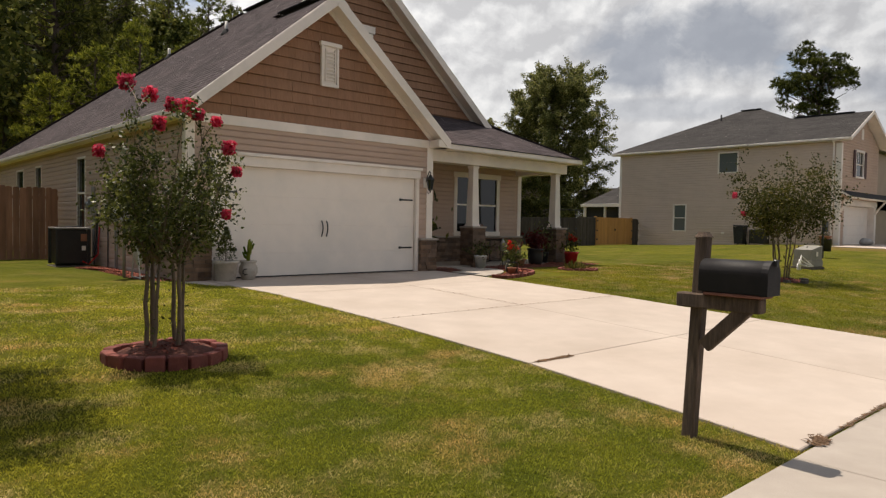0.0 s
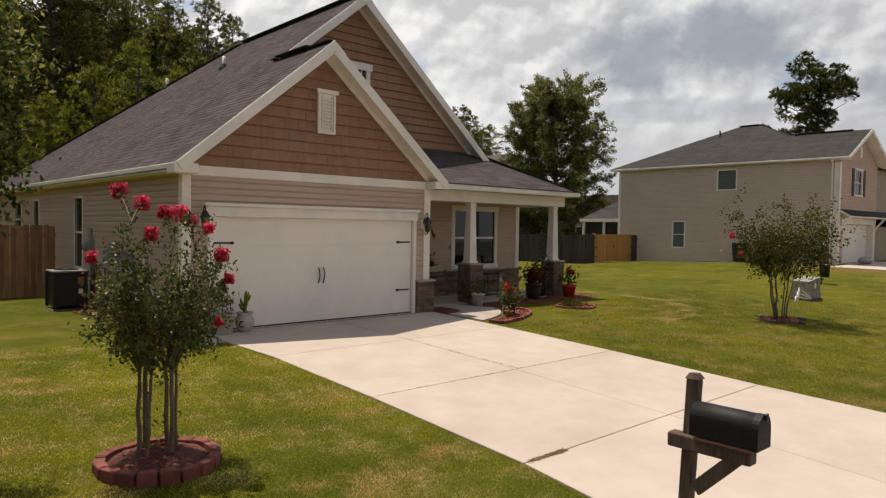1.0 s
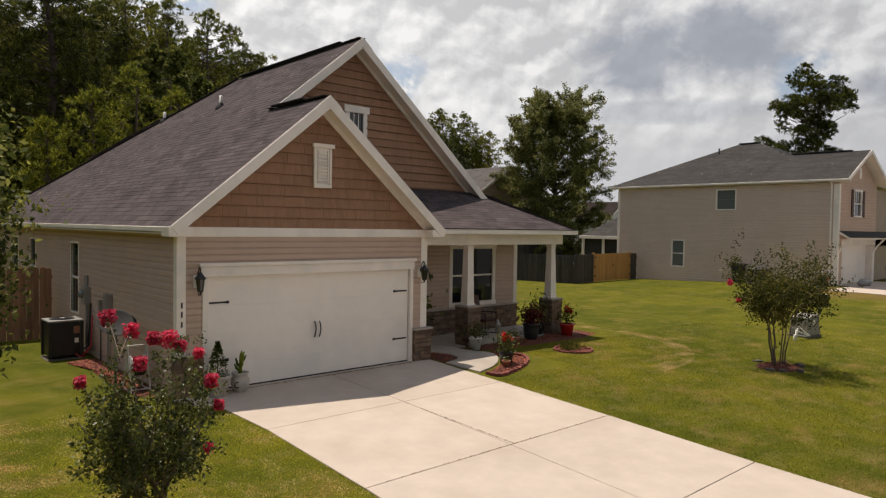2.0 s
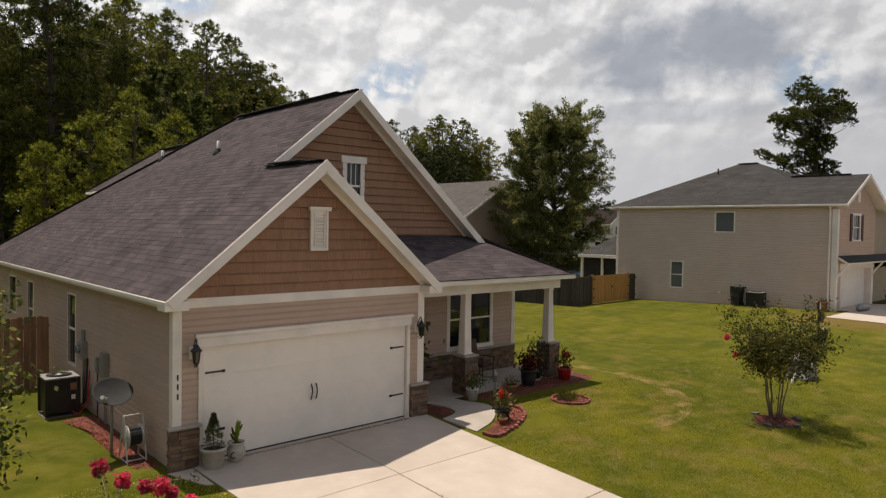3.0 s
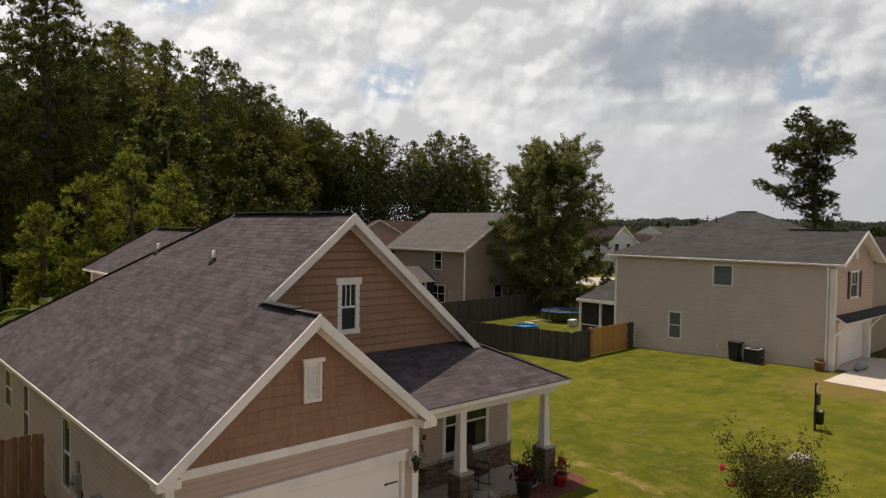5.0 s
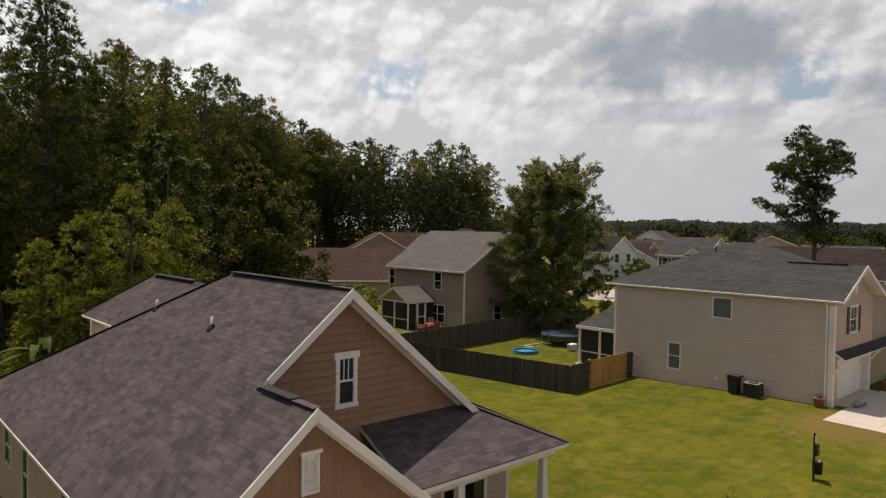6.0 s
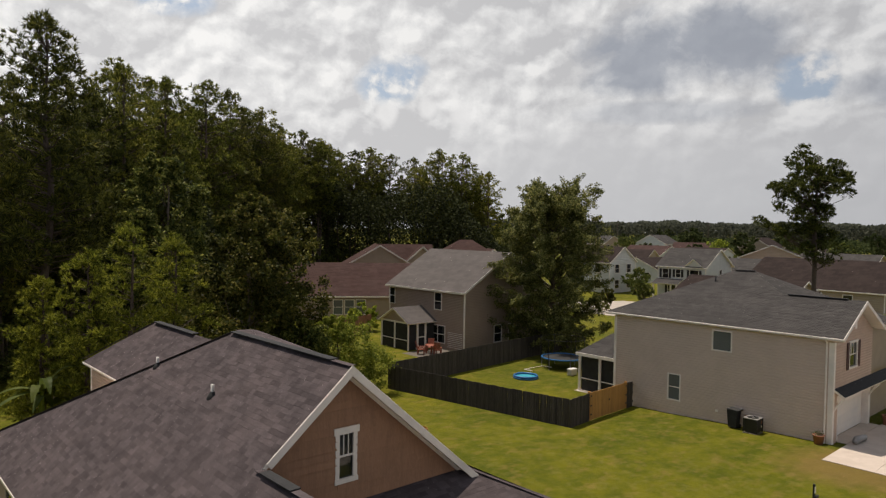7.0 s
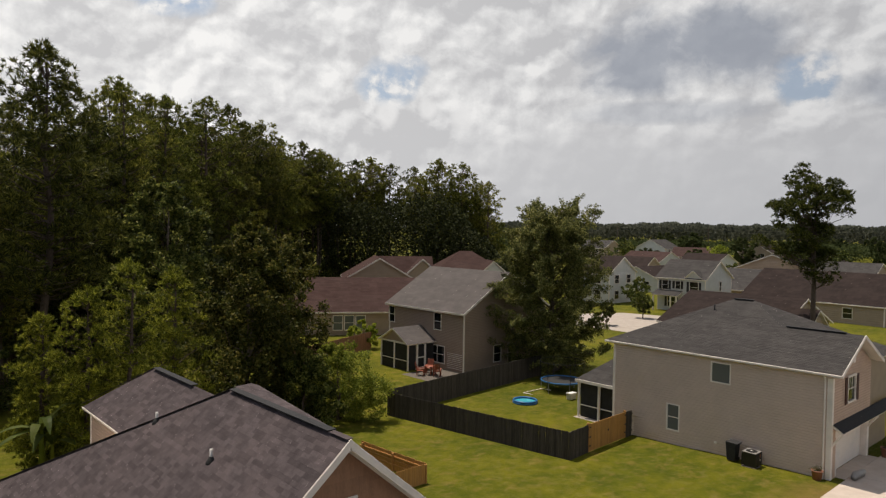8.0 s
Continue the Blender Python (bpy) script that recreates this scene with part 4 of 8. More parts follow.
ridge_vent((RX, 2.75, RZ + 0.035), (RX, 8.3, RZ + 0.035))
ridge_vent((GX, 0.45, GZ + 0.035), (GX, 1.75, GZ + 0.035))
ridge_vent((5.0, 11.6, WZ + 1.66), (5.0, 15.3, WZ + 1.66))
cap_run((RX, 1.95, RZ), (RX, 2.75, RZ), 4)
cap_run((GX, -0.35, GZ), (GX, 0.45, GZ), 4)
cap_run((GX, 1.75, GZ), (GX, YM - 0.3, GZ), 2)
cap_run((RX, 8.46, RZ), (EX + 0.05, 17.5, EZ + 0.04), 46)
cap_run((5.0, 15.5, WZ + 1.62), (3.05, 17.86, WZ + 0.06), 12)
cap_run((11.08, PE + 0.05, 3.05), (HX - 0.15, YM - 0.05, PT), 13)

# rake boards, fascia, soffits
def rake(x0, z0, x1, z1, y, depth):
    up = Vector((-(z1 - z0), 0, x1 - x0)).normalized()
    if up.z < 0:
        up = -up
    off = up * -0.088
    beam("rake_board", Vector((x0, y - 0.014, z0)) + off, Vector((x1, y - 0.014, z1)) + off, 0.03, 0.185, M["white"], house, up=up)
    c = up * -0.118
    beam("rake_soffit", Vector((x0, y + depth / 2, z0)) + c, Vector((x1, y + depth / 2, z1)) + c, depth, 0.018, M["white"], house, up=up, bev=0)
    e = up * -0.165
    beam("rake_frieze", Vector((x0, y + depth - 0.03, z0)) + e, Vector((x1, y + depth - 0.03, z1)) + e, 0.03, 0.09, M["white"], house, up=up)


rake(EX, EZ, GX + 0.02, GZ, -0.36, 0.36)
rake(XG + 0.23, EZ, GX - 0.02, GZ, -0.36, 0.36)
rake(2.62, EZ + PITCH * (2.62 - EX), RX + 0.02, RZ, YM - 0.36, 0.36)
rake(HX, HZ, RX - 0.02, RZ, YM - 0.36, 0.36)
for x, y, z in ((GX, -0.392, GZ), (RX, YM - 0.392, RZ)):
    edge = [(x - 0.26, z - 0.215), (x - 0.24, z - 0.40), (x, z - 0.205), (x + 0.24, z - 0.40), (x + 0.26, z - 0.215), (x, z + 0.005)]
    raw("rake_peak", [(a, y, b) for a, b in edge] + [(a, y + 0.03, b) for a, b in edge],
        [(0, 1, 2, 5), (2, 3, 4, 5), (11, 8, 7, 6), (11, 10, 9, 8), (5, 4, 10, 11), (0, 5, 11, 6)], M["white"], house)
beam("fascia", (EX - 0.013, -0.37, EZ - 0.05), (EX - 0.013, 17.58, EZ - 0.05), 0.025, 0.085, M["white"], house)
part("soffit", box(EX, XL, -0.36, 17.58, EZ - 0.128, EZ - 0.108), M["white"], house)
part("eave_return", box(EX - 0.03, XL + 0.12, -0.372, -0.045, EZ - 0.17, EZ - 0.005, 0.008), M["white"], house)
part("eave_return", box(XG - 0.12, XG + 0.26, -0.372, -0.045, EZ - 0.17, EZ - 0.005, 0.008), M["white"], house)
part("soffit", box(XG, XG + 0.23, -0.36, 0.5, EZ - 0.17, EZ - 0.15), M["white"], house)
beam("fascia", (XG + 0.23, PE - 0.013, 2.965), (11.14, PE - 0.013, 2.965), 0.025, 0.12, M["white"], house)
beam("fascia", (11.135, PE, 2.965), (11.135, 17.58, 2.965), 0.025, 0.12, M["white"], house)
beam("drip_edge", (XG + 0.23, PE - 0.03, 3.035), (11.15, PE - 0.03, 3.035), 0.03, 0.02, M["vent_black"], house, bev=0)

# plumbing stacks
for x, y, h in ((3.30, 6.30, 0.30), (3.40, 10.70, 0.28)):
    z = EZ + PITCH * (x - EX)
    bm = lathe([(0.0, h), (0.045, h), (0.045, -0.05)], 12, (x, y, z))
    pipe = part("vent_pipe", bm, M["light_metal"], house)
    part("pipe_boot", lathe([(0.046, 0.10), (0.075, 0.06), (0.15, -0.06), (0.15, -0.1)], 14, (x, y, z)), M["rubber"], pipe)


# ---- neighbouring houses ----
def board_wall(parent, wall, poly, mat, step=0.13, holes=(), name="siding"):
    v, f = wall.slab(poly, -0.15, -0.055)
    raw("wall", v, f, M[mat], parent)
    v, f = tubes(siding(wall, poly, step, holes, 0.034, 0.40))
    return tagged(raw(name, v, f, M[mat], parent), kind="stuff")


def flat_box(name, parent, mat, *b, bev=0.006):
    return part(name, box(*b, bev), M[mat], parent)


def two_storey():
    h = thing("neighbour_house", "two-storey beige sided house with a grey hipped roof", "house")
    X, Y0, Y1, Z = 32.35, 0.30, 12.85, 5.6
    side = Wall((X, 0, 0), (0, 1, 0), (-1, 0, 0))
    fr = Wall((0, Y0, 0), (1, 0, 0), (0, -1, 0))
    board_wall(h, side, [(Y0, 0.0), (Y1, 0.0), (Y1, Z), (Y0, Z)], "beige", 0.14, [(5.40, 6.50, 4.28, 5.40), (8.34, 9.16, 0.98, 2.55)])
    board_wall(h, fr, [(X, 2.75), (38.2, 2.75), (38.2, Z + 0.1), (35.45, Z + 1.55), (X, Z)], "pink_tan", 0.14, [(34.5, 35.7, 3.9, 5.3)])
    board_wall(h, Wall((0, Y0, 0), (1, 0, 0), (0, -1, 0)), [(X, 0.4), (33.0, 0.4), (33.0, 2.75), (X, 2.75)], "pink_tan", 0.14)
    part("wall", box(33.0, 42.8, Y0 + 0.4, Y0 + 0.5, 2.4, 2.9), M["cream"], h)
    part("wall", box(38.2, 42.8, 0.7, 0.8, 0, Z), M["cream"], h)
    part("wall", box(X + 0.1, 42.8, Y1 - 0.1, Y1, 0, Z), M["beige"], h)
    part("wall", box(42.7, 42.8, 0.7, Y1, 0, Z), M["beige"], h)
    window(side, 5.44, 6.46, 4.32, 5.36, h, 0.07, glass="glass_pale", sill=False, proud=0.06, rail=False)
    window(side, 8.40, 9.10, 1.04, 2.49, h, 0.07, glass="glass_pale", sill=False, proud=0.06)
    window(fr, 34.55, 35.65, 4.0, 5.25, h, 0.09, 0.03, panes=1, cols=3, proud=0.06)
    for a in (34.08, 35.78):
        part("shutter", box(a, a + 0.34, Y0 - 0.075, Y0 - 0.04, 3.92, 5.32, 0.006), M["shutter"], h)
    gd = new("garage_door")
    gd.parent = h
    for k in range(4):
        part("door_section", box(33.2, 37.9, Y0 + 0.32, Y0 + 0.37, 0.46 + 0.5 * k, 0.955 + 0.5 * k, 0.006), M["door_white"], gd)
    flat_box("door_casing", h, "white", 33.0, 33.2, Y0 - 0.02, Y0 + 0.4, 0.4, 2.75)
    flat_box("door_casing", h, "white", 37.9, 38.2, Y0 - 0.02, Y0 + 0.4, 0.4, 2.75)
    flat_box("door_header", h, "white", 32.9, 38.25, Y0 - 0.04, Y0 + 0.4, 2.47, 2.78)
    flat_box("corner_board", h, "white", X - 0.055, X + 0.0, Y0 - 0.055, Y0 + 0.20, 0.2, Z - 0.1)
    flat_box("corner_board", h, "white", X - 0.054, X + 0.16, Y0 - 0.056, Y0 - 0.001, 0.2, Z - 0.1)
    flat_box("corner_board", h, "white", X - 0.055, X + 0.02, Y1 - 0.12, Y1 + 0.03, 0.05, Z - 0.1)
    for y in (Y0 + 0.30,):
        V, F = tube([(X - 0.07, y, 0.35), (X - 0.07, y, 5.45), (X - 0.22, y, 5.62)], 0.045, 8)
        raw("downspout", V, F, M["white"], h)
    # awning roof over the garage
    shingled("awning", [(32.42, Y0 - 0.55, 2.86), (42.9, Y0 - 0.55, 2.86), (42.9, Y0 - 0.02, 3.2), (32.42, Y0 - 0.02, 3.2)], M["vent_black"], h, tab=0.9, course=0.3)
    for x in (32.5, 38.0):
        V, F = tube([(x, Y0 - 0.02, 2.1), (x, Y0 - 0.2, 2.4), (x, Y0 - 0.5, 2.76)], 0.05, 6)
        raw("bracket", V, F, M["white"], h)
    # hipped roof with a short ridge, and a gable over the garage running into it
    E, z = 0.22, Z + 0.15
    xe, ya, yb, xr = X - E, Y0 - 0.5, Y1 + 0.57, 43.12
    gx, rx = 35.45, 37.62
    gzz, rz = z + 0.5 * (gx - xe), z + 0.5 * (rx - xe)
    A, C, D = (xe, ya, z), (xr, yb, z), (xe, yb, z)
    R1, R2, valley = (rx, 7.75, rz), (rx, 6.45, rz), (gx, 3.98, gzz)
    foot = (2 * gx - xe, 0.2, z)
    for nm, q in (("left_slope", [A, D, R1, R2, valley, (gx, ya, gzz)]), ("front_right_slope", [(foot[0], ya, z), foot, valley, (gx, ya, gzz)]), ("front_slope", [foot, (xr, 0.2, z), R2, valley]), ("back_slope", [D, C, R1]), ("right_slope", [(xr, 0.2, z), C, R1, R2])):
        shingled(nm, q, M["roof_grey"], h, tab=0.9, course=0.14, lift=0.006)
    beam("gutter", (xe - 0.03, ya - 0.01, z - 0.05), (xe - 0.03, yb, z - 0.05), 0.08, 0.09, M["white"], h)
    part("soffit", box(xe, X, ya, yb, z - 0.14, z - 0.12), M["white"], h)
    for s in (-1, 1):
        beam("rake_board", (gx - s * (gx - xe), ya - 0.01, z - 0.06), (gx, ya - 0.01, gzz - 0.06), 0.03, 0.18, M["white"], h, up=(s * -0.5, 0, 1))
    beam("ridge_vent", (rx, 6.5, rz + 0.04), (rx, 7.7, rz + 0.04), 0.25, 0.05, M["vent_black"], h)
    beam("ridge_vent", (gx, Y0 + 0.4, gzz + 0.04), (gx, 3.7, gzz + 0.04), 0.25, 0.05, M["vent_black"], h)
    part("roof_pipe", lathe([(0, 0.35), (0.05, 0.35), (0.05, -0.1)], 10, (36.3, 8.35, z + 0.5 * (36.3 - xe))), M["vent_black"], h)
    flat_box("gable_vent", h, "white", 35.25, 35.55, Y0 - 0.05, Y0 - 0.01, 5.95, 6.5)
    part("dryer_vent", box(X - 0.10, X, 6.05, 6.2, 0.86, 0.98, 0.02), M["white"], h)
    # covered back porch
    shingled("porch_roof", [(32.9, Y1 + 3.4, 2.62), (32.9, Y1, 2.62), (35.6, Y1, 4.0), (35.6, Y1 + 2.0, 4.0)], M["roof_grey"], h, tab=0.9, course=0.28, lift=0.005)
    shingled("porch_roof", [(32.9, Y1 + 3.4, 2.62), (38.3, Y1 + 3.4, 2.62), (35.6, Y1 + 2.0, 4.0)], M["roof_grey"], h, tab=0.9, course=0.28, lift=0.005)
    beam("porch_fascia", (32.9, Y1, 2.56), (32.9, Y1 + 3.4, 2.56), 0.05, 0.2, M["white"], h)
    for x, y in ((33.1, Y1 + 3.2), (33.1, Y1 + 1.6), (35.5, Y1 + 3.2)):
        flat_box("porch_post", h, "white", x - 0.07, x + 0.07, y - 0.07, y + 0.07, 0, 2.55)
    flat_box("porch_slab", h, "walk", 32.8, 38.3, Y1, Y1 + 3.4, -0.1, 0.1)
    beam("porch_rail", (33.1, Y1 + 0.1, 0.95), (33.1, Y1 + 3.2, 0.95), 0.05, 0.06, M["white"], h)
    part("porch_screen", box(33.3, 33.32, Y1 + 0.05, Y1 + 3.2, 0.1, 2.5), M["screen"], h)
    return h


two_storey()


def gabled(name, label, x0, x1, y0, y1, eave, ridge, wall_mat, roof_mat, along="y", over=0.35, base=0.0, step=0.14, course=0.3):
    """A plain gabled house: its four walls with lapped boards, two slopes, trim at the corners."""
    h = thing(name, label, "house")
    W = [Wall((x0, 0, 0), (0, 1, 0), (-1, 0, 0)), Wall((0, y0, 0), (1, 0, 0), (0, -1, 0)), Wall((x1, 0, 0), (0, 1, 0), (1, 0, 0)), Wall((0, y1, 0), (1, 0, 0), (0, 1, 0))]
    xm, ym = (x0 + x1) / 2, (y0 + y1) / 2
    flat_y, flat_x = [(y0, base), (y1, base), (y1, eave), (y0, eave)], [(x0, base), (x1, base), (x1, eave), (x0, eave)]
    if along == "y":
        gable = [(x0, base), (x1, base), (x1, eave), (xm, ridge - 0.1), (x0, eave)]
        polys = [flat_y, gable, flat_y, gable]
    else:
        gable = [(y0, base), (y1, base), (y1, eave), (ym, ridge - 0.1), (y0, eave)]
        polys = [gable, flat_x, gable, flat_x]
    for k, (w, p) in enumerate(zip(W, polys)):
        if k < 2:
            board_wall(h, w, p, wall_mat, step)
        else:
            v, f = w.slab(p, -0.1, 0.0)
            raw("wall", v, f, M[wall_mat], h)
    if along == "y":
        r = (ridge - eave) / ((x1 - x0) / 2)
        e = eave - r * over + 0.06
        a, b = y0 - over, y1 + over
        shingled("roof_slope", [(x0 - over, a, e), (x0 - over, b, e), (xm, b, ridge), (xm, a, ridge)], M[roof_mat], h, tab=0.9, course=course, lift=0.004)
        shingled("roof_slope", [(x1 + over, a, e), (x1 + over, b, e), (xm, b, ridge), (xm, a, ridge)], M[roof_mat], h, tab=0.9, course=course, lift=0.004)
        beam("fascia", (x0 - over, a, e - 0.08), (x0 - over, b, e - 0.08), 0.04, 0.16, M["white"], h)
        for s, xe in ((1, x0 - over), (-1, x1 + over)):
            beam("rake_board", (xe, a - 0.01, e - 0.06), (xm, a - 0.01, ridge - 0.06), 0.03, 0.18, M["white"], h, up=(-s * (ridge - e), 0, abs(xm - xe)))
    else:
        r = (ridge - eave) / ((y1 - y0) / 2)
        e = eave - r * over + 0.06
        a, b = x0 - over, x1 + over
        shingled("roof_slope", [(a, y0 - over, e), (b, y0 - over, e), (b, ym, ridge), (a, ym, ridge)], M[roof_mat], h, tab=0.9, course=course, lift=0.004)
        shingled("roof_slope", [(a, y1 + over, e), (b, y1 + over, e), (b, ym, ridge), (a, ym, ridge)], M[roof_mat], h, tab=0.9, course=course, lift=0.004)
        beam("fascia", (a, y0 - over, e - 0.08), (b, y0 - over, e - 0.08), 0.04, 0.16, M["white"], h)
        for s, ye in ((1, y0 - over), (-1, y1 + over)):
            beam("rake_board", (a - 0.01, ye, e - 0.06), (a - 0.01, ym, ridge - 0.06), 0.03, 0.18, M["white"], h, up=(0, -s * (ridge - e), abs(ym - ye)))
    for x, y in ((x0, y0), (x1, y0), (x0, y1)):
        flat_box("corner_board", h, "white", x - 0.06, x + 0.06, y - 0.06, y + 0.06, base, eave - 0.05)
    # windows sit on the face of the boards
    n = 0.078
    return h, [Wall((x0 - n, 0, 0), (0, 1, 0), (-1, 0, 0)), Wall((0, y0 - n, 0), (1, 0, 0), (0, -1, 0)), Wall((x1 + n, 0, 0), (0, 1, 0), (1, 0, 0)), Wall((0, y1 + n, 0), (1, 0, 0), (0, 1, 0))]


# the taupe house behind the fenced garden
bh, bw = gabled("back_house", "two-storey taupe sided house with a grey gabled roof and screened porch", 36.3, 47.2, 30.6, 41.0, 5.45, 8.72, "taupe", "roof_taupe")
window(bw[0], 33.5, 34.4, 3.55, 5.0, bh, 0.07, sill=False)
window(bw[0], 40.2, 41.0, 3.55, 5.0, bh, 0.07, sill=False)
window(bw[0], 33.0, 34.9, 0.62, 2.1, bh, 0.07, panes=2, sill=False)
window(bw[1], 40.0, 40.9, 0.7, 2.15, bh, 0.07, sill=False)
window(bw[1], 41.9, 42.6, 0.5, 2.15, bh, 0.07, sill=False)
porch = new("screened_porch")
porch.parent = bh
px0, py0, py1 = 33.2, 34.4, 38.2
pm = (py0 + py1) / 2
shingled("porch_slope", [(px0 - 0.3, py0 - 0.3, 2.45), (36.3, py0 - 0.3, 2.45), (36.3, pm, 3.7), (px0 - 0.3, pm, 3.7)], M["roof_taupe"], porch, tab=0.9, course=0.28)
shingled("porch_slope", [(px0 - 0.3, py1 + 0.3, 2.45), (36.3, py1 + 0.3, 2.45), (36.3, pm, 3.7), (px0 - 0.3, pm, 3.7)], M["roof_taupe"], porch, tab=0.9, course=0.28)
raw("porch_gable", [(px0, py0, 2.5), (px0, py1, 2.5), (px0, pm, 3.6), (px0 + 0.1, py0, 2.5), (px0 + 0.1, py1, 2.5), (px0 + 0.1, pm, 3.6)], [(0, 1, 2), (5, 4, 3), (0, 3, 4, 1), (1, 4, 5, 2), (2, 5, 3, 0)], M["taupe"], porch)
for x, y in ((px0, py0), (px0, pm), (px0, py1), (px0 + 1.0, py0), (px0 + 2.0, py0)):
    flat_box("post", porch, "white", x - 0.06, x + 0.06, y - 0.06, y + 0.06, 0, 2.5)
flat_box("rail", porch, "white", px0 - 0.05, 36.3, py0 - 0.05, py0 + 0.05, 2.38, 2.52)
flat_box("rail", porch, "white", px0 - 0.04, px0 + 0.04, py0, py1, 2.38, 2.52)
flat_box("rail", porch, "white", px0 - 0.03, px0 + 0.03, py0, py1, 0.9, 0.97)
flat_box("screen", porch, "screen", px0 + 0.04, px0 + 0.06, py0, py1, 0.05, 2.4, bev=0)
flat_box("screen", porch, "screen", px0, 36.3, py0 + 0.04, py0 + 0.06, 0.05, 2.4, bev=0)
flat_box("screen_door", porch, "white", px0 + 1.05, px0 + 1.15, py0 - 0.05, py0, 0.05, 2.3)
flat_box("screen_door", porch, "white", px0 + 1.85, px0 + 1.95, py0 - 0.05, py0, 0.05, 2.3)
flat_box("screen_door", porch, "white", px0 + 1.15, px0 + 1.85, py0 - 0.05, py0, 1.1, 1.2)
flat_box("screen_door", porch, "white", px0 + 1.15, px0 + 1.85, py0 - 0.05, py0, 0.05, 0.3)
flat_box("patio", bh, "mortar", 32.0, 36.2, 30.4, 33.8, -0.05, 0.09)
for k in range(9):
    flat_box("vent_louvre", bh, "white", 36.2, 36.26, 30.75, 32.6, 0.35 + 0.16 * k, 0.38 + 0.16 * k, bev=0)


def at_pose(ob, x, y, turn=0, z=None):
    ob.location = (x, y, gz(x, y) - 0.05 if z is None else z)
    ob.rotation_euler = (0, 0, radians(turn))
    return ob


def windows_on(h, w, spots, glass="glass", shutters=False):
    for a0, a1, z0, z1 in spots:
        window(w, a0, a1, z0, z1, h, 0.09, sill=False, glass=glass)
        if shutters:
            for b in (a0 - 0.5, a1 + 0.12):
                v, f = w.slab([(b, z0), (b + 0.38, z0), (b + 0.38, z1), (b, z1)], 0.0, 0.05)
                raw("shutter", v, f, M["black"], h)


# the red-roofed houses before the woods
h, w = gabled("red_roof_house", "cream sided house with a long dark red shingle roof", -9, 9, -6.5, 6.5, 2.9, 6.3, "cream", "roof_red", "x")
windows_on(h, w[1], [(-3.3, -2.3, 0.7, 2.3), (-2.0, -1.0, 0.7, 2.3), (-0.7, 0.3, 0.7, 2.3), (4.5, 5.6, 0.7, 2.3)], "glass_pale")
at_pose(h, 45.2, 58.6, -33)
h, w = gabled("red_roof_house", "tan house with a faded red gabled roof", -5, 5, -6, 6, 5.2, 8.2, "cream", "roof_red", "y")
# its cross wing with a front gable at the end
shingled("wing_slope", [(0, -1.6, 5.2), (8.6, -1.6, 5.2), (8.6, 2.0, 8.2), (0, 2.0, 8.2)], M["roof_red"], h, tab=0.9, course=0.3, lift=0.004)
shingled("wing_slope", [(0, 5.6, 5.2), (8.6, 5.6, 5.2), (8.6, 2.0, 8.2), (0, 2.0, 8.2)], M["roof_red"], h, tab=0.9, course=0.3, lift=0.004)
for s in (-1, 1):
    shingled("gable_slope", [(6.6 + s * 2.7, -2.6, 5.6), (6.6 + s * 2.7, 1.8, 5.6), (6.6, 1.8, 8.0), (6.6, -2.6, 8.0)], M["roof_red"], h, tab=0.9, course=0.3, lift=0.004)
    beam("rake_board", (6.6 + s * 2.7, -2.62, 5.5), (6.6, -2.62, 7.92), 0.03, 0.2, M["white"], h, up=(s * 2.4, 0, 2.7))
v, f = Wall((0, -2.3, 0), (1, 0, 0), (0, -1, 0)).slab([(4.2, 0), (9.0, 0), (9.0, 5.5), (6.6, 7.7), (4.2, 5.5)], -3.0, 0.0)
raw("wing_wall", v, f, M["cream"], h)
windows_on(h, Wall((0, -2.29, 0), (1, 0, 0), (0, -1, 0)), [(5.8, 7.0, 3.6, 5.0)])
at_pose(h, 57.0, 71.0, -33)


def hipped(name, label, lx, ly, eave, ridge, half, wall_mat, roof_mat):
    """A house under a hipped roof with a short ridge and a small front gable."""
    h = thing(name, label, "house")
    for a, n, o, r in (((0, -ly, 0), (0, -1, 0), (1, 0, 0), lx), ((-lx, 0, 0), (-1, 0, 0), (0, 1, 0), ly), ((0, ly, 0), (0, 1, 0), (1, 0, 0), lx), ((lx, 0, 0), (1, 0, 0), (0, 1, 0), ly)):
        board_wall(h, Wall(a, o, n), [(-r, 0), (r, 0), (r, eave), (-r, eave)], wall_mat, 0.3)
    e = 0.4
    A, B, C, D = (-lx - e, -ly - e, eave), (lx + e, -ly - e, eave), (lx + e, ly + e, eave), (-lx - e, ly + e, eave)
    R, S = (-half, 0, ridge), (half, 0, ridge)
    for q in ([A, B, S, R], [B, C, S], [C, D, R, S], [D, A, R]):
        shingled("roof_slope", q, M[roof_mat], h, tab=0.9, course=0.3, lift=0.004)
    for s in (-1, 1):
        shingled("gable_slope", [(3.4 + s * 2.6, -ly - 1.0, eave), (3.4 + s * 2.6, -1.0, eave), (3.4, -1.0, eave + 2.3), (3.4, -ly - 1.0, eave + 2.3)], M[roof_mat], h, tab=0.9, course=0.3, lift=0.004)
        beam("rake_board", (3.4 + s * 2.6, -ly - 1.02, eave - 0.08), (3.4, -ly - 1.02, eave + 2.22), 0.03, 0.2, M["white"], h, up=(s * 2.3, 0, 2.6))
    v, f = Wall((0, -ly - 0.8, 0), (1, 0, 0), (0, -1, 0)).slab([(1.2, 0), (5.6, 0), (5.6, eave), (3.4, eave + 2.0), (1.2, eave)], -1.5, 0.0)
    raw("gable_wall", v, f, M["pale"], h)
    return h


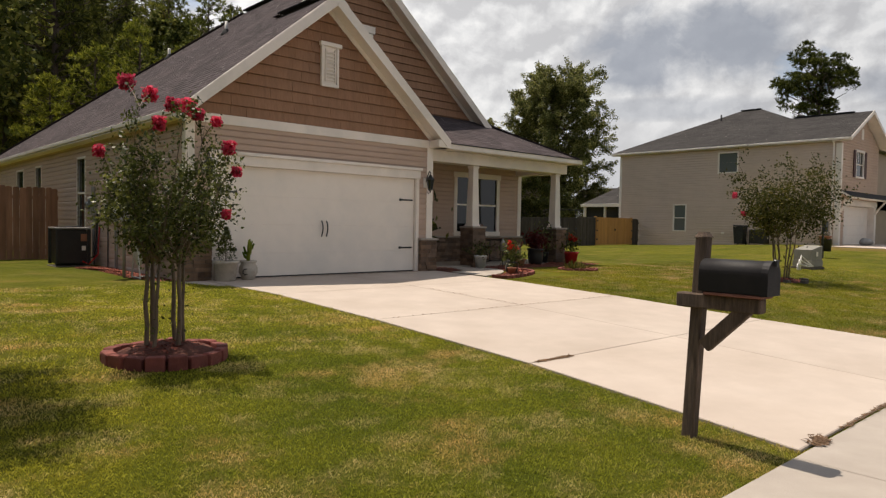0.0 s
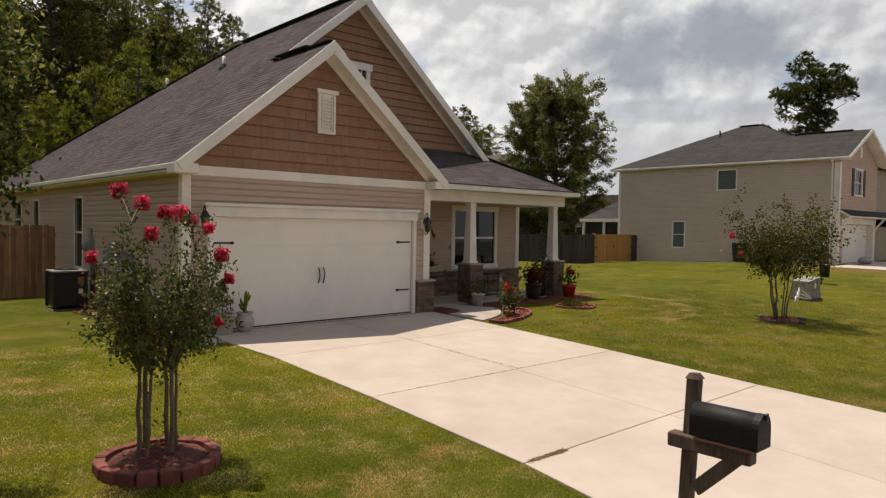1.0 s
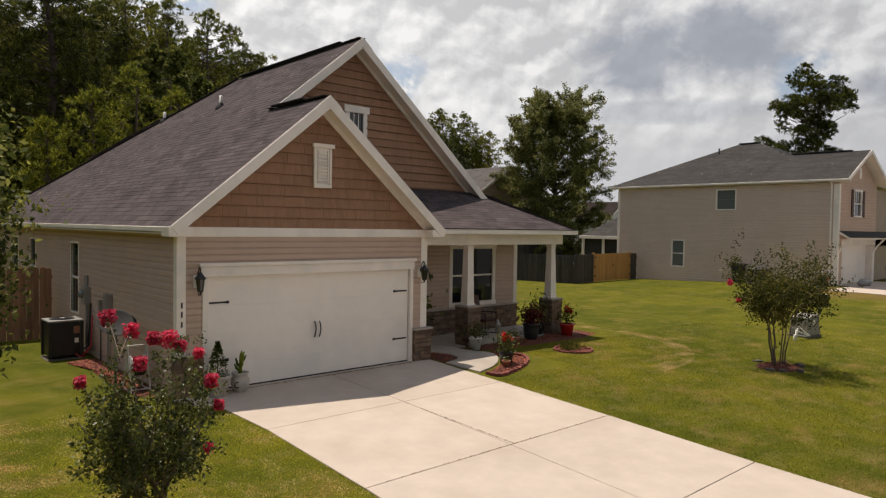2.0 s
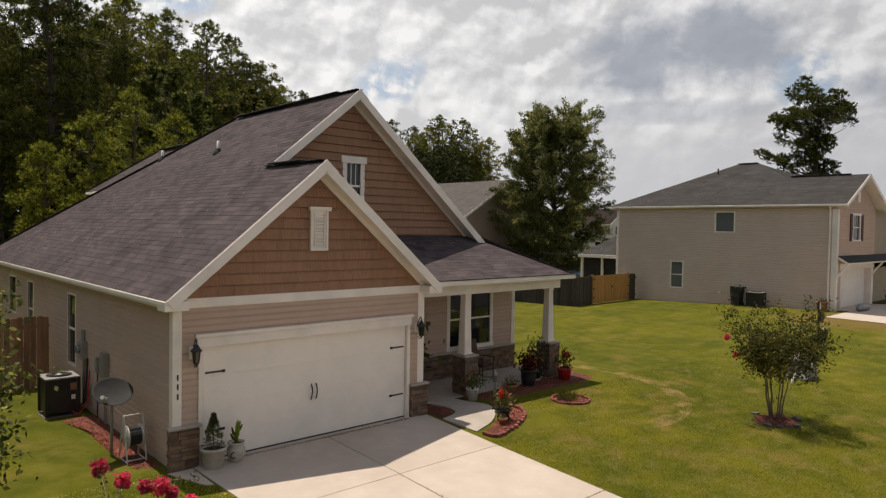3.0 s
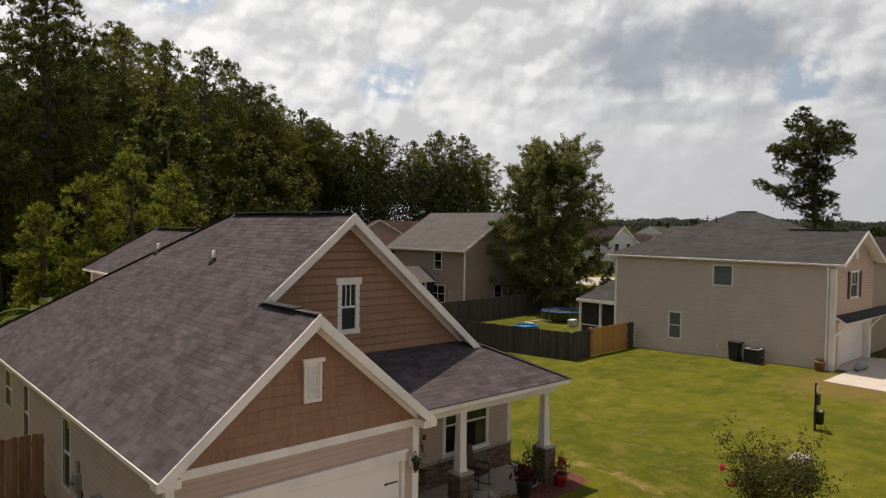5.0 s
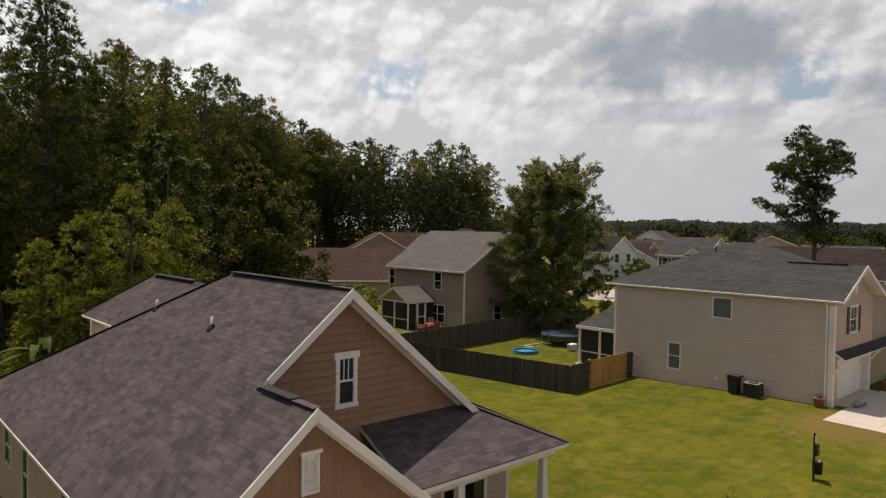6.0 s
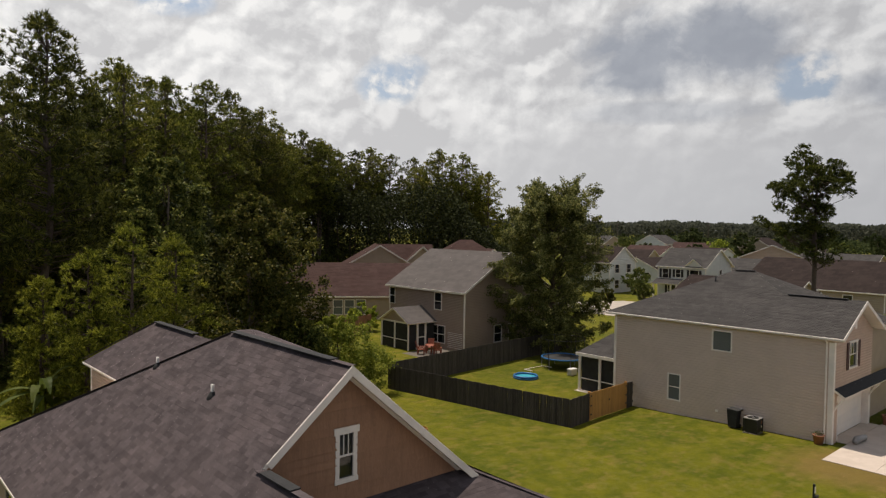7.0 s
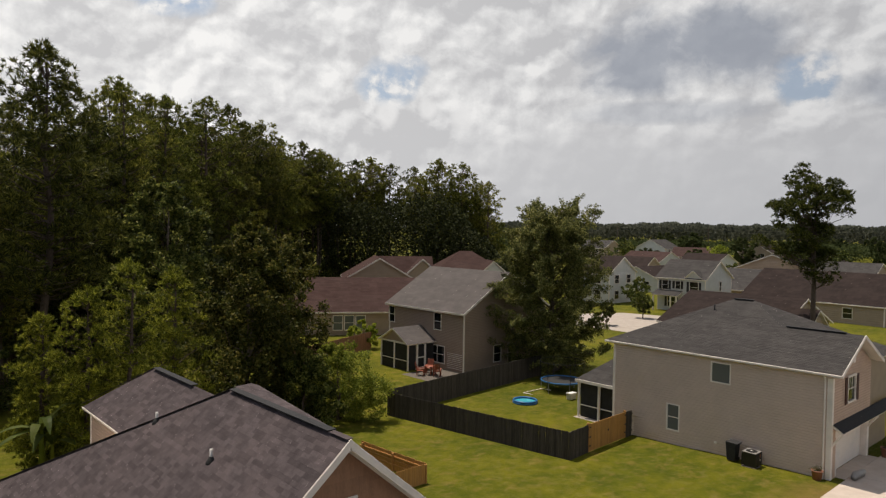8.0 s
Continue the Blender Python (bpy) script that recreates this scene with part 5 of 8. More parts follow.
at_pose(hipped("red_roof_house", "house with a faded red hipped roof before the woods", 6.0, 6.0, 5.3, 8.9, 1.0, "cream", "roof_red"), 74.0, 69.5, -35)

# the houses down the street
far = "houses down the street"
h, w = gabled("white_house", "two-storey white house with black shutters and a porch", -4.3, 4.3, -4.0, 4.0, 5.4, 8.1, "pale", "roof_grey", "y")
windows_on(h, w[0], [(2.2, 3.2, 3.4, 4.8), (0.1, 0.9, 3.6, 4.8), (-2.9, -1.5, 3.2, 4.8), (0.9, 2.2, 0.7, 2.3)], shutters=True)
windows_on(h, w[1], [(0.2, 0.8, 3.4, 4.8)])
shingled("porch_roof", [(-6.1, -0.4, 2.55), (-6.1, 4.2, 2.55), (-4.3, 4.2, 3.3), (-4.3, -0.4, 3.3)], M["roof_grey"], h, tab=0.9, course=0.3)
for y in (-0.1, 0.9, 3.9):
    flat_box("porch_post", h, "white", -5.95, -5.75, y - 0.1, y + 0.1, 0, 2.5)
flat_box("garage_door", h, "door_white", -4.4, -4.32, -3.6, -0.6, 0.05, 2.2)
shingled("dormer_slope", [(-4.8, -3.6, 5.45), (-2.5, -3.6, 5.45), (-2.5, -2.2, 6.6), (-4.8, -2.2, 6.6)], M["roof_grey"], h, tab=0.9, course=0.3)
shingled("dormer_slope", [(-4.8, -0.8, 5.45), (-2.5, -0.8, 5.45), (-2.5, -2.2, 6.6), (-4.8, -2.2, 6.6)], M["roof_grey"], h, tab=0.9, course=0.3)
raw("dormer_gable", [(-4.5, -3.5, 5.4), (-4.5, -0.9, 5.4), (-4.5, -2.2, 6.45)], [(0, 1, 2)], M["pale"], h)
tagged(at_pose(h, 99.8, 42.8), group=far)
FAR = [
    ("white_house", "two-storey white house partly behind a tree", 99, 60, 8, 8.5, 5.4, 8.0, "pale", "roof_brown", "y", 0),
    ("white_house", "low white house with a brown roof", 128, 67, 13, 10, 2.9, 5.2, "pale", "roof_brown", "x", 0),
    ("tan_house", "low house with a broad brown roof", 152, 89, 13, 14, 2.9, 6.0, "cream", "roof_brown", "y", 10),
    ("tan_house", "low house with a red-brown roof", 192, 106, 15, 14, 3.0, 6.2, "pale", "roof_red", "y", 0),
    ("cream_house", "two-storey cream house with a grey gabled roof", 256, 141, 12, 14, 5.6, 9.2, "pale", "roof_grey", "x", 0),
    ("cream_house", "two-storey cream house with a dark roof", 236, 156, 14, 13, 5.4, 8.6, "cream", "roof_grey", "y", 0),
    ("pink_house", "low house with a pale pink roof", 250, 122, 16, 14, 3.0, 6.5, "pink_tan", "roof_red", "y", 20),
    ("tan_house", "low house with a dark roof", 206, 94, 14, 13, 3.0, 5.8, "pale", "roof_brown", "y", 0),
    ("rosy_house", "two-storey rosy house with a brown gabled roof", 138, 46, 10, 14, 5.4, 8.4, "pink_tan", "roof_brown", "x", 20),
    ("tan_house", "tan house with a white gable above the roofs", 256, 98, 12, 12, 5.5, 9.0, "cream", "roof_brown", "x", 0),
    ("brown_roof_house", "low tan house with a wide brown roof", 110, 26, 15, 20, 2.9, 6.9, "cream", "roof_brown", "y", -4),
    ("brown_roof_house", "low house with a wide grey-brown roof", 118, 42, 13, 16, 2.9, 6.2, "cream", "roof_grey", "y", 10),
    ("tan_house", "house with dark shingle roof down the street", 165, 42, 14, 16, 3.0, 6.4, "cream", "roof_grey", "y", 0),
    ("tan_house", "low house with a red-brown gabled roof", 182, 30, 16, 14, 3.0, 6.4, "pale", "roof_red", "y", 20),
    ("white_house", "pale house at the bend of the street", 128, 12, 12, 12, 3.2, 6.0, "pale", "roof_grey", "x", 0),
    ("tan_house", "low house far down the street", 215, 62, 15, 13, 3.0, 6.2, "cream", "roof_brown", "x", 0),
]
for name, label, x, y, lx, ly, e, r, wm, rm, along, turn in FAR:
    h, w = gabled(name, label, -lx / 2, lx / 2, -ly / 2, ly / 2, e, r, wm, rm, along, step=0.3, course=0.6)
    tops = [0.8] if e < 4 else [0.8, 3.5]
    for z in tops:
        windows_on(h, w[0], [(-ly * 0.3, -ly * 0.3 + 1.2, z, z + 1.4), (ly * 0.12, ly * 0.12 + 1.2, z, z + 1.4)])
        windows_on(h, w[1], [(-lx * 0.3, -lx * 0.3 + 1.2, z, z + 1.4), (lx * 0.15, lx * 0.15 + 1.2, z, z + 1.4)])
    tagged(at_pose(h, x, y, turn), group=far)

# the brown-roofed house beyond the neighbour
h, w = gabled("brown_roof_house", "tan house with a steep brown roof and front gable", -7.2, 7.2, -6, 6.4, 2.8, 5.8, "cream", "roof_brown", "y")
shingled("garage_slope", [(-7.4, -9.0, 2.9), (-7.4, -5.9, 2.9), (-4.2, -5.9, 5.2), (-4.2, -9.0, 5.2)], M["roof_brown"], h, tab=0.9, course=0.3)
shingled("garage_slope", [(-1.0, -9.0, 2.9), (-1.0, -5.9, 2.9), (-4.2, -5.9, 5.2), (-4.2, -9.0, 5.2)], M["roof_brown"], h, tab=0.9, course=0.3)
v, f = Wall((0, -8.7, 0), (1, 0, 0), (0, -1, 0)).slab([(-7.0, 0), (-1.4, 0), (-1.4, 2.9), (-4.2, 5.0), (-7.0, 2.9)], -2.7, 0.0)
raw("garage_wall", v, f, M["cream"], h)
windows_on(h, Wall((-1.4, 0, 0), (0, 1, 0), (1, 0, 0)), [(-8.2, -7.4, 0.8, 2.3), (-7.1, -6.3, 0.8, 2.3)], shutters=True)
at_pose(h, 71.5, 21.8)

tagged(raw("street", [(58, 27, 0.11), (69, 33, 0.11), (69, 47, 0.11), (76, 52, 0.11), (86, 47, 0.11), (88, 40, 0.11), (82, 33, 0.11), (70, 30.4, 0.11), (60, 24, 0.11)], [tuple(range(9))], M["walk"]), "pale concrete street curving between the houses", "road", kind="structure")


# ---- plants ----
def card_mesh(name, C, D, S):
    """A mesh of small four-cornered blades: centres C, half-lengths D, half-widths S (arrays of n x 3)."""
    n = len(C)
    co = np.empty((n, 4, 3), np.float32)
    co[:, 0], co[:, 1], co[:, 2], co[:, 3] = C - D, C + S, C + D, C - S
    me = bpy.data.meshes.new(name)
    me.vertices.add(4 * n)
    me.vertices.foreach_set("co", co.ravel())
    me.loops.add(4 * n)
    me.loops.foreach_set("vertex_index", np.arange(4 * n, dtype=np.int32))
    me.polygons.add(n)
    me.polygons.foreach_set("loop_start", np.arange(0, 4 * n, 4, dtype=np.int32))
    me.update(calc_edges=True)
    return me


def unit(a):
    return a / np.maximum(np.linalg.norm(a, axis=1, keepdims=True), 1e-6)


def leaf_cloud(name, C, size, material, parent, rng, aspect=0.5, up=0.3, label=""):
    """Leaves at the points C, turned every way."""
    n = len(C)
    d = rng.normal(size=(n, 3))
    d[:, 2] -= up
    d = unit(d)
    s = unit(np.cross(d, rng.normal(size=(n, 3)) + np.array((0, 0, 0.6))))
    k = size * rng.uniform(0.6, 1.3, (n, 1))
    return link(name, card_mesh(name, C, d * k / 2, s * k * aspect / 2), material, parent, label)


def needle_cloud(name, C, A, length, width, material, parent, rng, per=9, label="", fan=0.75):
    """Tufts of needles at the points C, fanning out along the ways A."""
    n = len(C)
    d = unit(np.repeat(A, per, 0) + rng.normal(size=(n * per, 3)) * fan)
    L = length * rng.uniform(0.6, 1.2, (n * per, 1))
    c = np.repeat(C, per, 0) + d * L / 2
    s = unit(np.cross(d, rng.normal(size=(n * per, 3))))
    return link(name, card_mesh(name, c, d * L / 2, s * width / 2), material, parent, label)


def limb(rng, a, b, sag=0.0, wob=0.06, n=5):
    a, b = np.array(a, float), np.array(b, float)
    L = np.linalg.norm(b - a)
    out = []
    for k in range(n + 1):
        t = k / n
        p = a + (b - a) * t + rng.normal(size=3) * wob * L * math.sin(math.pi * t)
        p[2] -= sag * L * math.sin(math.pi * t)
        out.append(tuple(p))
    return out


def broadleaf(name, label, at, height, width, leaf, mat, seed, trunk_r=0.2, clear=0.25, clumps=140, per=120, category="tree", shape=1.0, bark="bark", spread=0.55, parent_group="", lobes=16):
    """A broad-leaved tree: trunk and limbs, and a crown of uneven lobes, each of many leaf clumps, with gaps."""
    rng = np.random.default_rng(seed)
    t = thing(name, label, category, parent_group, at=at)
    H, R = height, width / 2
    wood = [tube(limb(rng, (0, 0, -0.1), (rng.normal() * 0.05 * R, rng.normal() * 0.05 * R, H * 0.8), wob=0.02), [trunk_r * s for s in (1.25, 1.0, 0.8, 0.6, 0.4, 0.2)], 9)]
    L = []
    for k in range(lobes):
        u = (k + 0.5) / lobes
        w = k * 2.4 + rng.uniform(-0.9, 0.9)
        prof = math.sin(math.pi * (0.16 + 0.80 * u) ** shape) ** 0.75
        r = R * prof * rng.uniform(0.36, 0.82)
        z = clear * H + (0.92 - clear) * H * u
        L.append((r * math.cos(w), r * math.sin(w), z, R * rng.uniform(0.28, 0.44) * (0.20 + 0.85 * prof)))
        z0 = min(max(clear * H * 0.6, z - r * 1.1), H * 0.75)
        rr = trunk_r * (0.40 * (1 - z0 / H) + 0.08)
        wood.append(tube(limb(rng, (0, 0, z0), (L[-1][0], L[-1][1], z), -0.06, 0.05, 4), [rr, rr * 0.75, rr * 0.5, rr * 0.3, rr * 0.12], 5))
    L = np.array(L)
    V, F = wood[0]
    raw("trunk", V, F, M[bark], t, smooth=True)
    V, F = tubes(wood[1:])
    tagged(raw("limb_frame", V, F, M[bark], t, smooth=True), kind="stuff")
    pick = rng.integers(0, lobes, clumps)
    d = unit(rng.normal(size=(clumps, 3)) + np.array((0, 0, 0.25)))
    rad = L[pick, 3:4]
    T = L[pick, :3] + d * rad * rng.uniform(0.40, 1.15, (clumps, 1)) * np.array((1, 1, 0.85))
    g = np.clip(rng.normal(size=(clumps, per, 3)), -1.9, 1.9)
    # each clump is a spray that points outward and up
    out = unit(d + np.array((0, 0, 0.35)))[:, None, :] * rng.uniform(-0.5, 1.0, (clumps, per, 1)) * (rad * spread * 0.55)[:, :, None]
    C = (T[:, None, :] + out + g * (rad * spread * 0.30)[:, :, None]).reshape(-1, 3)
    C = C[C[:, 2] > clear * H * 0.6]
    leaf_cloud("crown", C, leaf, M[mat], t, rng, 0.55)
    return t


def spray_tree(name, label, at, height, width, leaf, mat, seed, trunk_r=0.3, limbs=96, twigs=11, per=92):
    """A broad tree of many rising limbs, each with leafy side twigs, ragged at its edge."""
    rng = np.random.default_rng(seed)
    t = thing(name, label, "tree", at=at)
    H, R = height, width / 2
    stem = limb(rng, (0, 0, -0.1), (rng.normal() * 0.2, rng.normal() * 0.2, H * 0.93), wob=0.012, n=6)
    V, F = tube(stem, [trunk_r * k for k in (1.3, 1.0, 0.85, 0.68, 0.48, 0.28, 0.08)], 9)
    raw("trunk", V, F, M["bark"], t, smooth=True)
    wood, C = [], []
    for k in range(limbs):
        u = (k + rng.random()) / limbs
        w = k * 2.4 + rng.uniform(-0.5, 0.5)
        reach = R * math.sin(math.pi * (0.24 + 0.70 * u)) ** 0.42 * rng.uniform(0.62, 1.08) * (1 - 0.16 * u)
        z0 = H * (0.08 + 0.74 * u)
        tip = np.array((reach * math.cos(w), reach * math.sin(w), z0 + reach * (0.05 + 0.75 * u) + H * 0.14 * u))
        b = limb(rng, (0, 0, z0), tip, -0.05 if u > 0.3 else 0.06, 0.03, 5)
        r0 = trunk_r * (0.26 - 0.15 * u)
        wood.append(tube(b, [r0, r0 * 0.8, r0 * 0.6, r0 * 0.4, r0 * 0.25, r0 * 0.1], 5))
        for _ in range(twigs):
            q = rng.uniform(0.30, 1.0)
            j = min(4, int(q * 5))
            p = np.array(b[j]) + (np.array(b[j + 1]) - np.array(b[j])) * (q * 5 - j)
            d = rng.normal(size=3) * (0.8, 0.8, 0.45) + np.array((math.cos(w), math.sin(w), 0.15 + 0.9 * u)) * 0.75
            d = d / np.linalg.norm(d) * rng.uniform(0.6, 1.55)
            v = rng.uniform(0.0, 1.0, (per, 1)) ** 0.8
            C.append(p + d * v - np.array((0, 0, 0.22)) * v * v * (1 - u) + np.clip(rng.normal(size=(per, 3)), -2, 2) * (0.20 - 0.10 * v))
    V, F = tubes(wood)
    tagged(raw("limb_frame", V, F, M["bark"], t, smooth=True), kind="stuff")
    leaf_cloud("crown", np.concatenate(C), leaf, M[mat], t, rng, 0.5)
    return t


def clumped(t, H, lobes, trunk_r, needle, nw, mat, rng, tufts=26, per=8, lean=0.012):
    """Trunk, limbs and rounded needle clumps of a pine; lobes are (x, y, z, radius)."""
    top = (rng.normal() * lean * H, rng.normal() * lean * H, H * 0.985)
    stem = limb(rng, (0, 0, -0.1), top, wob=0.006, n=7)
    V, F = tube(stem, [trunk_r * s for s in (1.2, 1, 0.92, 0.82, 0.7, 0.52, 0.32, 0.06)], 9)
    raw("trunk", V, F, M["pine_bark"], t, smooth=True)
    wood, C, A = [], [], []
    for x, y, z, r in lobes:
        L = math.hypot(x, y)
        z0 = max(0.3, min(H * 0.93, z - 0.35 * L - 0.2))
        k = min(6, int(z0 / H * 7))
        foot = np.array(stem[k]) + (np.array(stem[k + 1]) - np.array(stem[k])) * (z0 / H * 7 - k)
        r0 = trunk_r * (0.14 + 0.12 * min(1.0, L / 4))
        wood.append(tube(limb(rng, foot, (x, y, z - r * 0.2), 0.05, 0.04, 4), [r0, r0 * 0.8, r0 * 0.6, r0 * 0.4, r0 * 0.2], 5))
        n = max(6, int(tufts * r * r))
        d = unit(rng.normal(size=(n, 3)) + np.array((0, 0, 0.45)))
        C.append(np.array((x, y, z)) + d * r * rng.uniform(0.35, 0.95, (n, 1)) * np.array((1, 1, 0.55)))
        A.append(unit(d + np.array((0, 0, 0.5))))
    V, F = tubes(wood)
    tagged(raw("branch_frame", V, F, M["pine_bark"], t, smooth=True), kind="stuff")
    needle_cloud("crown", np.concatenate(C), np.concatenate(A), needle, nw, M[mat], t, rng, per, fan=0.55)
    return t


def pine(name, label, at, height, width, seed, mat="needle", clear=0.45, lobes=46, lobe=(0.8, 1.25), needle=0.5, nw=0.09, trunk_r=0.25, peak=0.35, tufts=26, per=8, group=""):
    """A pine with a crown of rounded clumps, widest a third of the way up and domed above."""
    rng = np.random.default_rng(seed)
    t = thing(name, label, "pine tree", group, at=at)
    H, R, made = height, width / 2, []
    for k in range(lobes):
        u = (k + rng.random()) / lobes
        s = (u - peak) / (1.04 - peak) if u > peak else (peak - u) / (peak * 1.35)
        reach = R * (max(0.03, 1 - s) ** 0.46 if u > peak else math.sqrt(max(0.02, 1 - s * s)))
        L, w = reach * math.sqrt(rng.uniform(0.10, 1.0)) * rng.uniform(0.8, 1.2), k * 2.4 + rng.uniform(-0.6, 0.6)
        r = rng.uniform(*lobe) * (1.0 - 0.45 * max(0, u - 0.4) / 0.6)
        L = max(0.0, L - r * 0.4)
        made.append((L * math.cos(w), L * math.sin(w), H * (clear + (1 - clear) * u) - r * 0.5, r))
    # the leader and its whorl of short shoots
    for k in range(5):
        w = k * 1.26
        made.append((0.35 * math.cos(w), 0.35 * math.sin(w), H * 0.985 - 0.5 * rng.random(), lobe[0] * 0.42))
    made.append((0, 0, H, lobe[0] * 0.38))
    return clumped(t, H, made, trunk_r, needle, nw, mat, rng, tufts, per)


def place(ob, x, y, turn, scale):
    c = copy_thing(ob, pose(x, y, gz(x, y), 0, 0, turn))
    c.scale = (scale[0], scale[0], scale[1])
    return c


def build_woods():
    """The edge of the pine woods behind the houses."""
    rng = random.Random(7)
    kinds = [
        pine("pine", "tall dark pine at the edge of the woods", (6.0, 38.5, 0), 24.0, 8.8, 101, "needle_dark", 0.36, 130, (0.75, 1.15), 0.46, 0.065, 0.27, 0.30, 26, 14, "pines of the woods"),
        pine("pine", "tall pine with a full green crown in the woods", (20.5, 57, 0), 25.0, 8.0, 102, "needle", 0.36, 72, (0.65, 1.10), 0.50, 0.075, 0.25, 0.45, 26, 12, "pines of the woods"),
        pine("pine", "tall pine with a full green crown in the woods", (15.0, 52, 0), 24.2, 7.6, 103, "needle", 0.30, 72, (0.65, 1.05), 0.50, 0.075, 0.25, 0.42, 26, 12, "pines of the woods"),
        pine("pine", "tall pine with a round crown on a bare trunk", (46, 84, 0), 25.2, 8.0, 104, "needle_dark", 0.50, 92, (0.70, 1.10), 0.44, 0.060, 0.22, 0.68, 28, 14, "pines of the woods"),
        pine("pine", "tall pine with a round crown on a bare trunk", (60, 92, 0), 25.8, 7.6, 105, "needle", 0.54, 86, (0.70, 1.10), 0.44, 0.060, 0.22, 0.68, 28, 14, "pines of the woods"),
    ]
    edge = [(-26, 34), (-10, 37), (2, 42), (12, 50), (24, 61), (36, 74), (50, 86), (66, 97), (80, 94), (92, 80), (97, 76)]
    for row in range(3):
        for (x0, y0), (x1, y1) in zip(edge, edge[1:]):
            L = math.hypot(x1 - x0, y1 - y0)
            nx, ny = -(y1 - y0) / L, (x1 - x0) / L
            for k in range(max(1, int(L / (2.9 + 0.4 * row)))):
                s = (k + rng.random()) / max(1, int(L / (2.9 + 0.4 * row)))
                d = row * 4.6 + rng.uniform(-1.3, 1.3)
                x, y = x0 + (x1 - x0) * s + nx * d, y0 + (y1 - y0) * s + ny * d
                if (row == 0 and math.hypot(x - 6, y - 38.5) < 3.5) or x - 1.03 * y > 12.5:
                    continue
                src = kinds[rng.choice((0, 1, 2, 2, 1) if y < 62 else (3, 4, 3, 4, 1))]
                k2 = rng.uniform(0.84, 1.04) * (0.755 if y < 50 else 0.86 if y < 62 else 1.03)
                k2 *= 0.88 if x > 89 else 1.0
                place(src, x, y, rng.uniform(0, 360), (k2 * rng.uniform(0.9, 1.15), k2))
    # undergrowth along the edge
    under = [broadleaf("undergrowth_tree", "small dark broad-leaved tree under the pines", (-6, 33, 0), 8.0, 6.5, 0.30, "leaf_oak", 201, 0.10, 0.08, 100, 66),
             broadleaf("undergrowth_tree", "slender dark broad-leaved tree under the pines", (28, 58.5, 0), 11.0, 6.5, 0.32, "leaf_oak", 202, 0.12, 0.10, 100, 66)]
    for row in range(3):
        for (x0, y0), (x1, y1) in zip(edge, edge[1:]):
            L = math.hypot(x1 - x0, y1 - y0)
            nx, ny = -(y1 - y0) / L, (x1 - x0) / L
            for k in range(max(1, int(L / 3.4))):
                s, d = (k + rng.random()) / max(1, int(L / 3.4)), -1.5 + row * 7 + rng.uniform(-1, 1)
                x, y = x0 + (x1 - x0) * s + nx * d, y0 + (y1 - y0) * s + ny * d
                k2 = rng.uniform(0.6, 1.2) * (1 + 0.25 * row)
                if y > 64:
                    k2 *= 0.75 if row == 0 else 0.8
                place(under[rng.randrange(2)], x, y, rng.uniform(0, 360), (k2, k2 * rng.uniform(0.8, 1.2)))


build_woods()

# single trees
for k, (x, y, h, w) in enumerate([(6.6, 23.8, 10.7, 5.8), (4.9, 24.4, 9.4, 5.2), (9.4, 25.4, 10.2, 5.2), (3.4, 26.6, 8.0, 4.4)]):
    pine("young_pine", "bushy young pine with bright green needles", (x, y, 0), h, w, 301 + k, "needle_young", 0.05, 64, (0.50, 0.90), 0.27, 0.040, 0.13, 0.25, 56, 16, "young pines behind the house")
broadleaf("oak", "rounded broad-leaved tree with olive leaves at the woods", (14.8, 27.6, 0), 13.4, 8.4, 0.24, "leaf_bronze", 311, 0.2, 0.10, 300, 130, lobes=20)
broadleaf("oak", "rounded broad-leaved tree with olive leaves at the woods", (18.6, 30.5, 0), 12.6, 7.6, 0.24, "leaf_bronze", 315, 0.2, 0.10, 240, 130, lobes=20)
broadleaf("oak", "tall broad-leaved tree with speckled leaves before the pines", (14.0, 39.0, 0), 17.0, 8.2, 0.27, "leaf_oak", 312, 0.22, 0.15, 260, 130, lobes=20)
spray_tree("garden_tree", "large spreading tree with dense olive leaves behind the fence", (42.7, 26.2, 0), 13.9, 10.6, 0.175, "leaf_olive", 313, limbs=124, per=120)
broadleaf("shrub", "large feathery bright green shrub by the fence", (20.2, 25.6, 0), 5.4, 6.4, 0.14, "leaf_shrub", 321, 0.09, 0.03, 220, 150, "shrub", shape=0.7)
broadleaf("shrub", "dark olive shrub beside the bright one", (17.4, 25.2, 0), 5.4, 5.0, 0.20, "leaf_oak", 322, 0.09, 0.03, 170, 110, "shrub", shape=0.7)


